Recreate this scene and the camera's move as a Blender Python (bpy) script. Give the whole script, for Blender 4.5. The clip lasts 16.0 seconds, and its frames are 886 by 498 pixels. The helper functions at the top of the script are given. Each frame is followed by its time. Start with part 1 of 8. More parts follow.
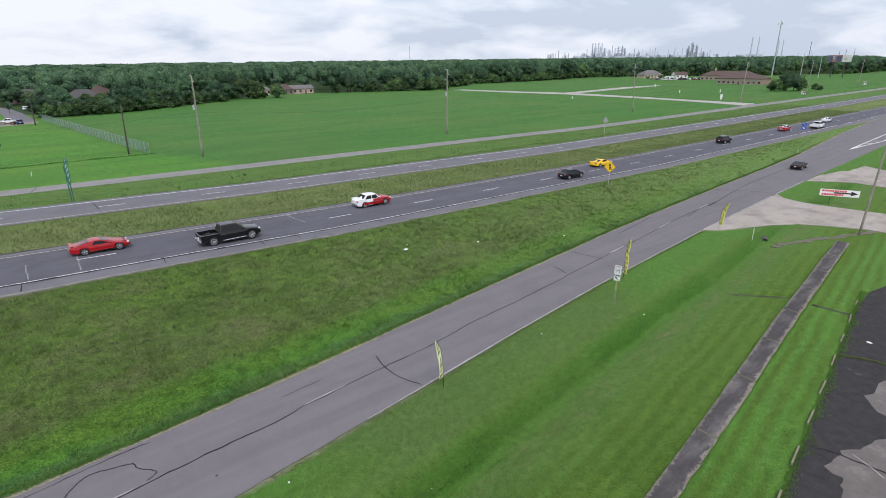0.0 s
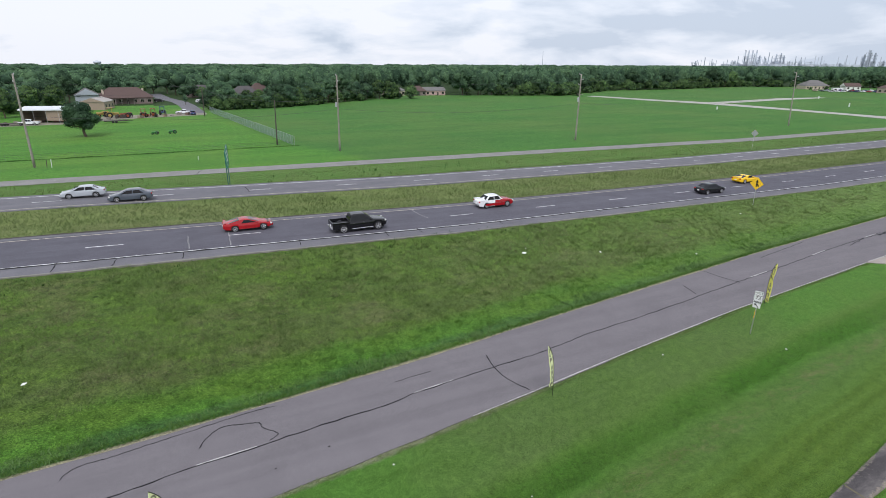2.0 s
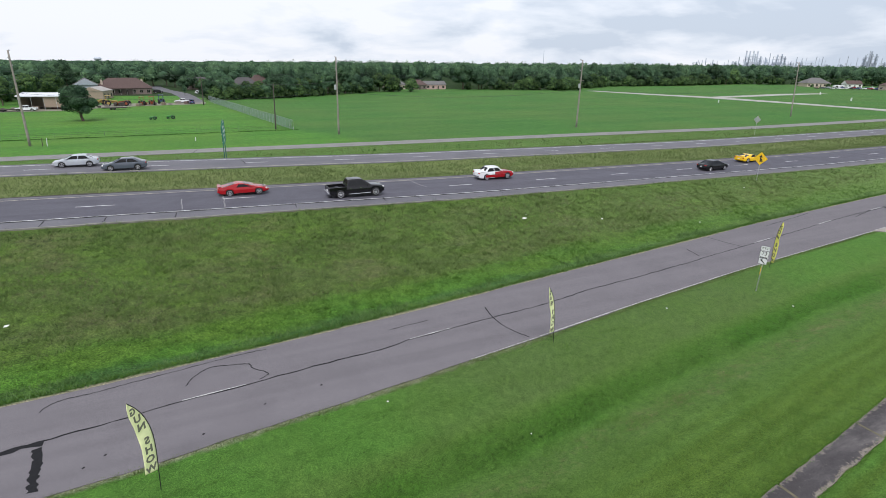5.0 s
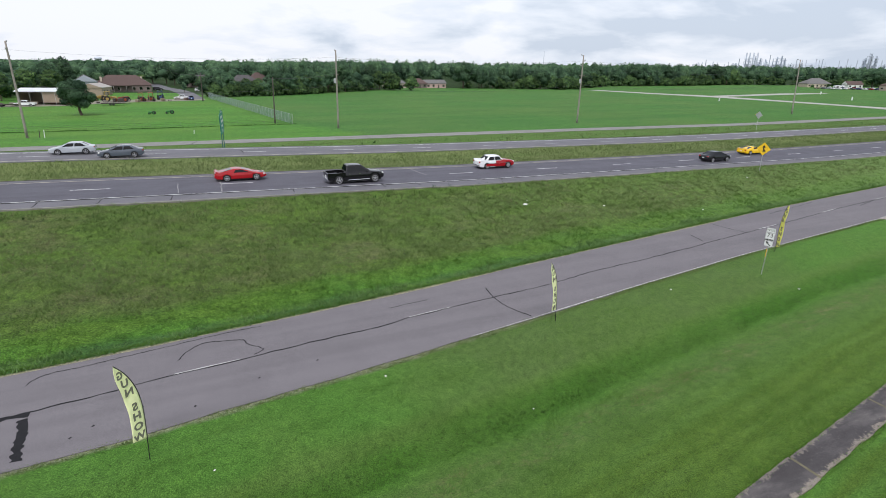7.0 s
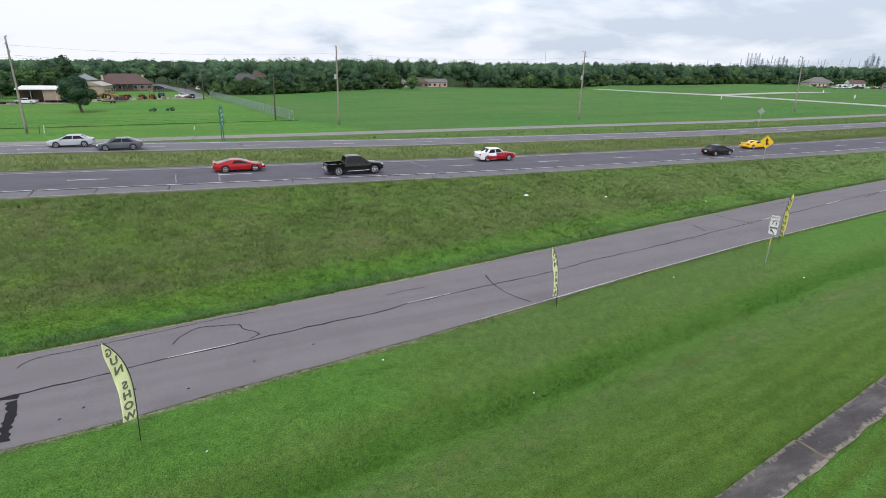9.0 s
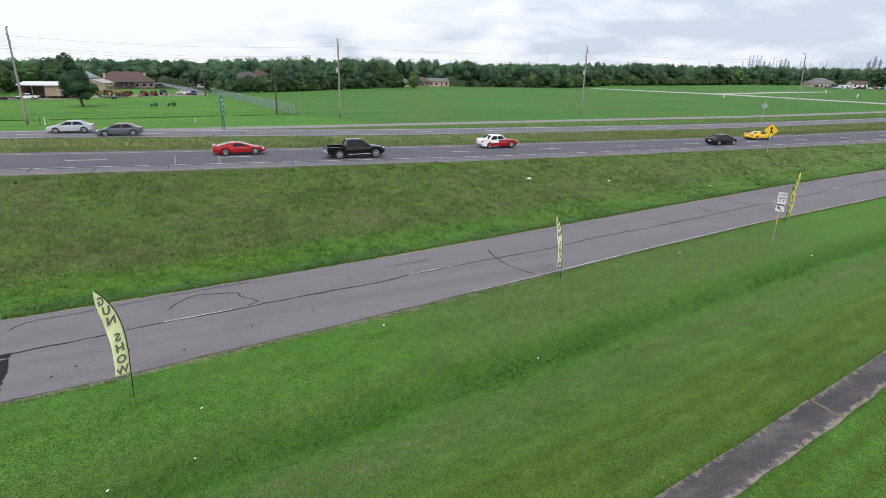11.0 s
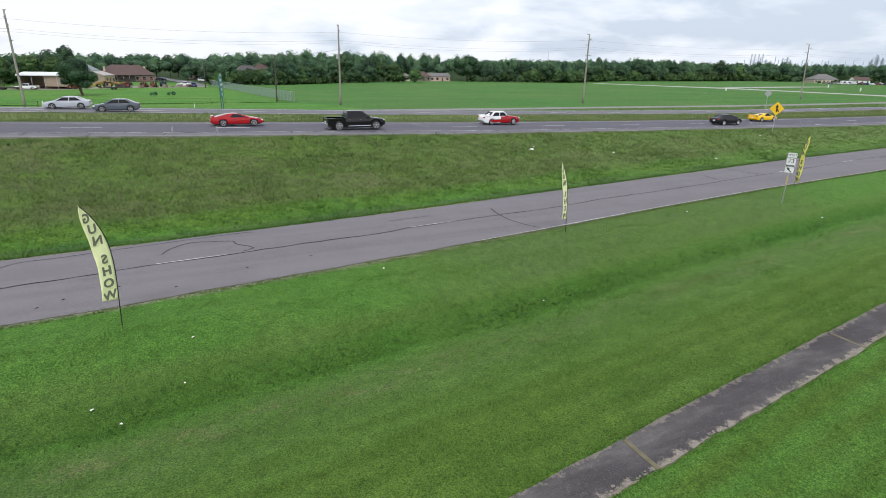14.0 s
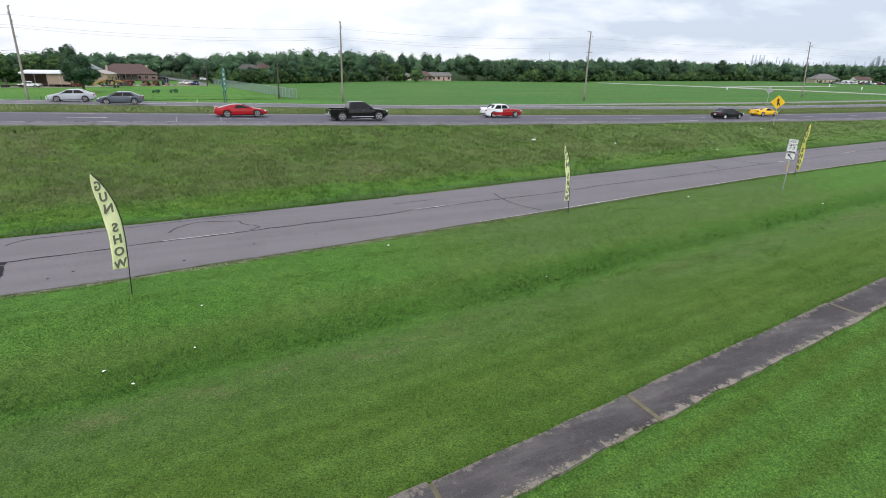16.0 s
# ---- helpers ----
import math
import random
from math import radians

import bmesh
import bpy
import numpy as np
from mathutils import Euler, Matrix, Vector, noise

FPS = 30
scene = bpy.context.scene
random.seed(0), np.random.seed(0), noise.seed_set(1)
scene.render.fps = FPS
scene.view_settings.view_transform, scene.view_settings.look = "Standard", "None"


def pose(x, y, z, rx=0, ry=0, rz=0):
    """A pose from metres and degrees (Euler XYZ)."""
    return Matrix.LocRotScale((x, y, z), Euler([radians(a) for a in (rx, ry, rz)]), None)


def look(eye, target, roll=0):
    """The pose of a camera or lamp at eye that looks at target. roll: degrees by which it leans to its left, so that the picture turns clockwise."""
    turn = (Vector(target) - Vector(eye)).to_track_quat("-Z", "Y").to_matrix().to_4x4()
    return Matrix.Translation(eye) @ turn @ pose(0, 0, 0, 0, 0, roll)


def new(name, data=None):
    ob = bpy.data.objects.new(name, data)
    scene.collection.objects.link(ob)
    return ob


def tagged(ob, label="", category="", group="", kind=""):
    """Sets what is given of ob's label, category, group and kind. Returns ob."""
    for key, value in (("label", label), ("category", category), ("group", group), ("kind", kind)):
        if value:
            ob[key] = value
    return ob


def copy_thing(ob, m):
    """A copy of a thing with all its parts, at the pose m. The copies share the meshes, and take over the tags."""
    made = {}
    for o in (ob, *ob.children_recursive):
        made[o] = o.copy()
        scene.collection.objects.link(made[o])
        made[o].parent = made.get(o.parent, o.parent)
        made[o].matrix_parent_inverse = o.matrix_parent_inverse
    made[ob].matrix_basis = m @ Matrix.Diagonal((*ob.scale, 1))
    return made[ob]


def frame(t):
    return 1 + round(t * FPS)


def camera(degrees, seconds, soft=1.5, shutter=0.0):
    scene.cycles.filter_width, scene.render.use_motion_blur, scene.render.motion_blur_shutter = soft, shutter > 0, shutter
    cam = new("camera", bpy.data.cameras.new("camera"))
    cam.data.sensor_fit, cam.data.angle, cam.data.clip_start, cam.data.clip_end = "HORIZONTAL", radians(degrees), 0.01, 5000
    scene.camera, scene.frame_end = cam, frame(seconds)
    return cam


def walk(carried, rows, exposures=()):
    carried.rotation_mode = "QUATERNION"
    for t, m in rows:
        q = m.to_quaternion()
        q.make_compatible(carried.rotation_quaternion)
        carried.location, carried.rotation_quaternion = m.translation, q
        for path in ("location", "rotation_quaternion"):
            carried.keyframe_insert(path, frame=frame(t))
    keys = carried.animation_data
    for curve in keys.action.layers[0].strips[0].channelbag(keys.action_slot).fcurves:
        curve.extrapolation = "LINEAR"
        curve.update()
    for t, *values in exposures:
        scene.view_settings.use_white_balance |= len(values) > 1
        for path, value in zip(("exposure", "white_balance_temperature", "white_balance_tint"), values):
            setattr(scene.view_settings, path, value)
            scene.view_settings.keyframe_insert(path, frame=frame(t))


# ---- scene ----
cam = camera(79.2, 16.0, soft=0.4)
# seconds, the eye, a point looked at, the lean; x runs along the highway, y away across it
PATH = [
    (0, (0.131, -0.372, 19.022), (1.295, 1.110, 18.354), -0.60),
    (0.5, (0.059, -0.272, 19.073), (1.147, 1.268, 18.405), -0.28),
    (1, (-0.083, -0.109, 19.052), (0.845, 1.532, 18.384), 0.16),
    (1.5, (-0.132, -0.122, 19.014), (0.683, 1.579, 18.350), 0.40),
    (2, (-0.143, -0.192, 18.752), (0.661, 1.519, 18.099), 0.31),
    (2.5, (-0.130, -0.120, 18.366), (0.676, 1.588, 17.706), 0.40),
    (3, (-0.181, -0.189, 17.712), (0.627, 1.517, 17.052), 0.50),
    (3.5, (-0.172, -0.282, 17.040), (0.634, 1.427, 16.384), 0.50),
    (4, (-0.161, -0.318, 16.420), (0.643, 1.391, 15.765), 0.61),
    (4.5, (-0.111, -0.321, 15.790), (0.693, 1.389, 15.136), 0.61),
    (5, (-0.054, -0.383, 15.166), (0.750, 1.327, 14.513), 0.61),
    (7.5, (0.111, -0.125, 13.274), (0.916, 1.588, 12.626), 0.81),
    (8, (0.195, -0.055, 12.992), (0.998, 1.659, 12.344), 0.81),
    (8.5, (0.207, -0.054, 12.801), (1.010, 1.658, 12.150), 0.81),
    (9, (0.243, -0.125, 12.584), (1.044, 1.590, 11.937), 0.71),
    (11.5, (0.160, -0.164, 10.251), (0.957, 1.555, 9.612), 0.81),
    (12, (0.106, -0.156, 9.825), (0.903, 1.564, 9.185), 0.81),
    (12.5, (0.085, -0.168, 9.386), (0.881, 1.551, 8.745), 0.81),
    (13, (0.109, -0.216, 8.943), (0.903, 1.503, 8.301), 0.81),
    (13.5, (0.144, -0.209, 8.488), (0.938, 1.510, 7.845), 0.81),
    (14, (0.172, -0.195, 8.057), (0.967, 1.525, 7.415), 0.81),
    (14.5, (0.177, -0.163, 7.650), (0.972, 1.556, 7.008), 0.81),
    (15, (0.145, -0.142, 7.433), (0.942, 1.577, 6.791), 0.81),
    (15.5, (0.028, -0.302, 7.304), (0.823, 1.418, 6.663), 0.81),
    (16, (-0.181, -0.662, 7.164), (0.611, 1.060, 6.525), 0.81),
]
walk(cam, [(t, look(eye, target, roll)) for t, eye, target, roll in PATH], exposures=((0.0, 0.18, 6250, 16.5), (5.0, 0.22, 6320, 15.5), (9.0, 0.25, 6350, 15.5), (12.5, 0.28, 6360, 14.5), (16.0, 0.31, 6340, 15.5)))

# ---------------------------------------------------------------- light: bright overcast
SUN_EL, SUN_AZ = 52.0, 205.0
world = bpy.data.worlds.new("overcast")
scene.world = world
world.use_nodes = True
wn, wl = world.node_tree.nodes, world.node_tree.links
wn.clear()
w_out = wn.new("ShaderNodeOutputWorld")
w_bg = wn.new("ShaderNodeBackground")
w_sky = wn.new("ShaderNodeTexSky")
w_sky.sky_type, w_sky.sun_disc = "NISHITA", False
w_sky.sun_elevation, w_sky.sun_rotation = radians(SUN_EL), radians(SUN_AZ)
w_sky.air_density, w_sky.dust_density = 1.0, 3.0
w_skys = wn.new("ShaderNodeVectorMath")
w_skys.operation = "SCALE"
w_skys.inputs["Scale"].default_value = 0.10
wl.new(w_sky.outputs[0], w_skys.inputs[0])
w_tc = wn.new("ShaderNodeTexCoord")
w_sep = wn.new("ShaderNodeSeparateXYZ")
wl.new(w_tc.outputs["Generated"], w_sep.inputs[0])


def w_math(op, a, b):
    k = wn.new("ShaderNodeMath")
    k.operation = op
    for sock, val in zip(k.inputs, (a, b)):
        if isinstance(val, (int, float)):
            sock.default_value = val
        else:
            wl.new(val, sock)
    return k.outputs[0]


# a cloud deck seen from below: the way to the sky, laid on a plane
w_h = w_math("ADD", w_math("MAXIMUM", w_sep.outputs["Z"], 0.0), 0.26)
w_pos = wn.new("ShaderNodeCombineXYZ")
wl.new(w_math("DIVIDE", w_sep.outputs["X"], w_h), w_pos.inputs["X"])
wl.new(w_math("DIVIDE", w_sep.outputs["Y"], w_h), w_pos.inputs["Y"])
w_pos.inputs["Z"].default_value = 3.7
w_n = wn.new("ShaderNodeTexNoise")
w_n.inputs["Scale"].default_value, w_n.inputs["Detail"].default_value, w_n.inputs["Roughness"].default_value = 1.7, 7.0, 0.52
w_n.inputs["Distortion"].default_value = 0.25
wl.new(w_pos.outputs[0], w_n.inputs["Vector"])
w_r = wn.new("ShaderNodeValToRGB")
w_r.color_ramp.elements[0].position, w_r.color_ramp.elements[0].color = 0.30, (0.560, 0.645, 0.722, 1)
w_r.color_ramp.elements[1].position, w_r.color_ramp.elements[1].color = 0.60, (0.868, 0.908, 0.922, 1)
e = w_r.color_ramp.elements.new(0.45)
e.color = (0.730, 0.800, 0.850, 1)
w_side = wn.new("ShaderNodeMath")                      # the cloud is thicker towards +x
w_side.operation = "MULTIPLY_ADD"
w_side.inputs[1].default_value, w_side.inputs[2].default_value = -0.36, 0.165
wl.new(w_sep.outputs["X"], w_side.inputs[0])
w_add = wn.new("ShaderNodeMath")
wl.new(w_math("ADD", w_math("MULTIPLY", w_n.outputs["Fac"], 1.35), -0.175), w_add.inputs[0])
wl.new(w_side.outputs[0], w_add.inputs[1])
wl.new(w_add.outputs[0], w_r.inputs[0])
w_mix = wn.new("ShaderNodeMix")
w_mix.data_type = "RGBA"
w_mix.inputs["Factor"].default_value = 0.88
wl.new(w_skys.outputs[0], w_mix.inputs["A"])
wl.new(w_r.outputs[0], w_mix.inputs["B"])
wl.new(w_mix.outputs["Result"], w_bg.inputs["Color"])
w_bg.inputs["Strength"].default_value = 1.0
wl.new(w_bg.outputs[0], w_out.inputs[0])

sun = new("sun", bpy.data.lights.new("sun", "SUN"))
sun.data.energy, sun.data.angle, sun.data.color = 1.65, radians(24), (1.0, 0.99, 0.97)
_a, _e = radians(SUN_AZ), radians(SUN_EL)
sun.matrix_world = look((0, 0, 0), (-math.sin(_a) * math.cos(_e), -math.cos(_a) * math.cos(_e), -math.sin(_e)))

# ---------------------------------------------------------------- materials
def node_mat(name):
    m = bpy.data.materials.new(name)
    m.use_nodes = True
    nt = m.node_tree
    return m, nt.nodes, nt.links, nt.nodes["Principled BSDF"]


def coords(n, l, scale=(1, 1, 1), turn=0.0):
    tc, mp = n.new("ShaderNodeTexCoord"), n.new("ShaderNodeMapping")
    mp.inputs["Scale"].default_value, mp.inputs["Rotation"].default_value = scale, (0, 0, radians(turn))
    l.new(tc.outputs["Object"], mp.inputs[0])
    return mp.outputs[0]


def noise_tex(n, l, vec, scale, detail=4.0, rough=0.6):
    t = n.new("ShaderNodeTexNoise")
    t.inputs["Scale"].default_value, t.inputs["Detail"].default_value, t.inputs["Roughness"].default_value = scale, detail, rough
    if vec is not None:
        l.new(vec, t.inputs["Vector"])
    return t.outputs["Fac"]


def ramp(n, l, fac, stops):
    r = n.new("ShaderNodeValToRGB")
    el = r.color_ramp.elements
    while len(el) < len(stops):
        el.new(0.5)
    for k, (p, c) in zip(el, stops):
        k.position, k.color = p, (*c, 1) if len(c) == 3 else c
    l.new(fac, r.inputs[0])
    return r.outputs[0]


def mixc(n, l, fac, a, b, mode="MIX"):
    m = n.new("ShaderNodeMix")
    m.data_type, m.blend_type = "RGBA", mode
    for sock, v in (("Factor", fac), ("A", a), ("B", b)):
        if isinstance(v, (int, float)):
            m.inputs[sock].default_value = v
        elif isinstance(v, tuple):
            m.inputs[sock].default_value = (*v, 1)
        else:
            l.new(v, m.inputs[sock])
    return m.outputs["Result"]


def bump(n, l, bsdf, height, strength=0.3, dist=0.02):
    b = n.new("ShaderNodeBump")
    b.inputs["Strength"].default_value, b.inputs["Distance"].default_value = strength, dist
    l.new(height, b.inputs["Height"])
    l.new(b.outputs[0], bsdf.inputs["Normal"])


def plain(name, col, rough=0.6, metal=0.0, vary=0.12, scale=6.0, bumpy=0.0, spec=0.5):
    """A painted, plastic or metal surface with a little unevenness at two scales."""
    m, n, l, b = node_mat(name)
    v = coords(n, l)
    f1, f2 = noise_tex(n, l, v, scale, 3), noise_tex(n, l, v, scale * 9, 3)
    dark = tuple(max(0.0, c * (1 - vary)) for c in col)
    lite = tuple(min(1.0, c * (1 + vary * 0.8)) for c in col)
    c1 = ramp(n, l, f1, [(0.3, dark), (0.7, lite)])
    c2 = mixc(n, l, 0.25, c1, ramp(n, l, f2, [(0.3, dark), (0.7, lite)]))
    l.new(c2, b.inputs["Base Color"])
    b.inputs["Roughness"].default_value, b.inputs["Metallic"].default_value = rough, metal
    b.inputs["Specular IOR Level"].default_value = spec
    if bumpy:
        bump(n, l, b, f2, bumpy, 0.01)
    return m


def grass_mat(name, cols, patch, streak=None, fine=9.0, patch_scale=0.09, lusher=None):
    """Grass seen from above: cols dark, mid, light; patch: the dry or lush colour of larger patches."""
    m, n, l, b = node_mat(name)
    v = coords(n, l)
    f_fine = noise_tex(n, l, v, fine, 5, 0.75)
    f_mid = noise_tex(n, l, v, 0.9, 5, 0.65)
    f_big = noise_tex(n, l, v, patch_scale, 4, 0.6)
    base = ramp(n, l, f_fine, [(0.30, cols[0]), (0.52, cols[1]), (0.74, cols[2])])
    mid = ramp(n, l, f_mid, [(0.32, cols[0]), (0.62, cols[2])])
    c = mixc(n, l, 0.42, base, mid)
    c = mixc(n, l, ramp(n, l, f_big, [(0.40, (0, 0, 0)), (0.66, (0.75, 0.75, 0.75))]), c, patch)
    if streak:
        turn, sx, sy, amount, col = streak
        vs = coords(n, l, (sx, sy, 1), turn)
        fs = noise_tex(n, l, vs, 1.0, 3, 0.55)
        c = mixc(n, l, ramp(n, l, fs, [(0.42, (0, 0, 0)), (0.62, (amount, amount, amount))]), c, col)
    if lusher:
        k = calc(n, l, "MINIMUM", calc(n, l, "MAXIMUM", attr(n, lusher[0]), 0.0), 1.0)
        c = mixc(n, l, k, c, mixc(n, l, 1.0, c, lusher[1], "MULTIPLY"))
    f_grain = noise_tex(n, l, v, fine * 2.6, 4, 0.8)
    c = mixc(n, l, 0.85, c, ramp(n, l, f_grain, [(0.32, (0.42, 0.42, 0.42)), (0.5, (1, 1, 1)), (0.68, (1.75, 1.7, 1.6))]), "MULTIPLY")
    l.new(c, b.inputs["Base Color"])
    b.inputs["Roughness"].default_value, b.inputs["Specular IOR Level"].default_value = 0.9, 0.15
    bump(n, l, b, f_grain, 0.8, 0.06)
    return m


def asphalt_mat(name, dark, light, stain=0.5, turn=0.0, grain=30.0):
    m, n, l, b = node_mat(name)
    v = coords(n, l)
    vs = coords(n, l, (0.03, 0.9, 1), turn)
    f1, f2, f3 = noise_tex(n, l, v, grain, 3, 0.7), noise_tex(n, l, vs, 1.0, 5, 0.6), noise_tex(n, l, v, 0.35, 5, 0.6)
    c = ramp(n, l, f2, [(0.3, dark), (0.7, light)])
    c = mixc(n, l, 0.5, c, ramp(n, l, f1, [(0.34, tuple(k * 0.8 for k in dark)), (0.66, tuple(min(1, k * 1.4) for k in light))]))
    c = mixc(n, l, ramp(n, l, f3, [(0.45, (0, 0, 0)), (0.75, (stain, stain, stain))]), c, tuple(k * 0.72 for k in dark))
    l.new(c, b.inputs["Base Color"])
    b.inputs["Roughness"].default_value, b.inputs["Specular IOR Level"].default_value = 0.85, 0.3
    bump(n, l, b, f1, 0.25, 0.01)
    return m


def see_through(n, l, b, colour, amount):
    """Thin leaves let part of the light through."""
    tr, mx, out = n.new("ShaderNodeBsdfTranslucent"), n.new("ShaderNodeMixShader"), n["Material Output"]
    l.new(colour, tr.inputs["Color"])
    mx.inputs["Fac"].default_value = amount
    l.new(b.outputs[0], mx.inputs[1])
    l.new(tr.outputs[0], mx.inputs[2])
    l.new(mx.outputs[0], out.inputs["Surface"])


def leaf_mat(name, cols, trans=0.35):
    """Foliage: hue by clump and by tree."""
    m, n, l, b = node_mat(name)
    g, oi = n.new("ShaderNodeNewGeometry"), n.new("ShaderNodeObjectInfo")
    c = ramp(n, l, g.outputs["Random Per Island"], [(0.0, cols[0]), (0.55, cols[1]), (1.0, cols[2])])
    v = coords(n, l)
    c = mixc(n, l, 0.66, c, ramp(n, l, noise_tex(n, l, v, 0.30, 4), [(0.36, cols[0]), (0.64, cols[2])]))
    c = mixc(n, l, 1.0, c, ramp(n, l, noise_tex(n, l, v, 0.085, 3), [(0.38, (0.55, 0.59, 0.63)), (0.5, (1, 1, 1)), (0.62, (1.42, 1.36, 1.22))]), "MULTIPLY")
    hs = n.new("ShaderNodeHueSaturation")
    mr = n.new("ShaderNodeMapRange")
    mr.inputs["To Min"].default_value, mr.inputs["To Max"].default_value = 0.60, 1.34
    l.new(oi.outputs["Random"], mr.inputs["Value"])
    l.new(mr.outputs[0], hs.inputs["Value"])
    l.new(c, hs.inputs["Color"])
    l.new(hs.outputs[0], b.inputs["Base Color"])
    b.inputs["Roughness"].default_value, b.inputs["Specular IOR Level"].default_value = 0.85, 0.06
    see_through(n, l, b, hs.outputs[0], trans)
    return m


def attr(n, name):
    a = n.new("ShaderNodeAttribute")
    a.attribute_name = name
    return a.outputs["Fac"]


def calc(n, l, op, a, b=None, c=None):
    m = n.new("ShaderNodeMath")
    m.operation = op
    for i, v in enumerate((a, b, c)):
        if v is None:
            continue
        if isinstance(v, (int, float)):
            m.inputs[i].default_value = v
        else:
            l.new(v, m.inputs[i])
    return m.outputs[0]


def grain(n, l, v, c, fine, amount, bsdf, height=0.06, cells=0.0, depth=1.0):
    """Blade-size light and dark over a grass colour."""
    f1, f2 = noise_tex(n, l, v, fine, 5, 0.8), noise_tex(n, l, v, 2.6, 4, 0.7)
    if cells:
        vo = n.new("ShaderNodeTexVoronoi")
        vo.inputs["Scale"].default_value = cells
        wv = n.new("ShaderNodeTexNoise")
        wv.inputs["Scale"].default_value = cells * 0.6
        l.new(v, wv.inputs["Vector"])
        l.new(mixc(n, l, 2.0 / cells, v, wv.outputs["Color"], "ADD"), vo.inputs["Vector"])
        c = mixc(n, l, 1.0, c, ramp(n, l, vo.outputs["Distance"], [(0.15, (1 + 0.62 * depth, 1 + 0.58 * depth, 1 + 0.48 * depth)), (0.48, (1 + 0.08 * depth,) * 3), (0.78, (1 - 0.52 * depth, 1 - 0.49 * depth, 1 - 0.52 * depth))]), "MULTIPLY")
    lo, hi = max(0.2, 1 - 0.72 * amount), 1 + 0.95 * amount
    c = mixc(n, l, 1.0, c, ramp(n, l, f1, [(0.37, (lo, lo, lo)), (0.5, (1, 1, 1)), (0.63, (hi, hi * 0.97, hi * 0.93))]), "MULTIPLY")
    c = mixc(n, l, 1.0, c, ramp(n, l, f2, [(0.32, (0.78, 0.82, 0.83)), (0.5, (0.97, 1, 1.04)), (0.68, (1.145, 1.16, 1.16))]), "MULTIPLY")
    l.new(c, bsdf.inputs["Base Color"])
    bsdf.inputs["Roughness"].default_value, bsdf.inputs["Specular IOR Level"].default_value = 0.9, 0.15
    bump(n, l, bsdf, f1, 0.8, height)


def bands(n, l, x, stops, span):
    return ramp(n, l, calc(n, l, "DIVIDE", x, span), [(p / span, c) for p, c in stops])


def axis_of(n, l, v, axis):
    k = n.new("ShaderNodeSeparateXYZ")
    l.new(v, k.inputs[0])
    return k.outputs[axis]


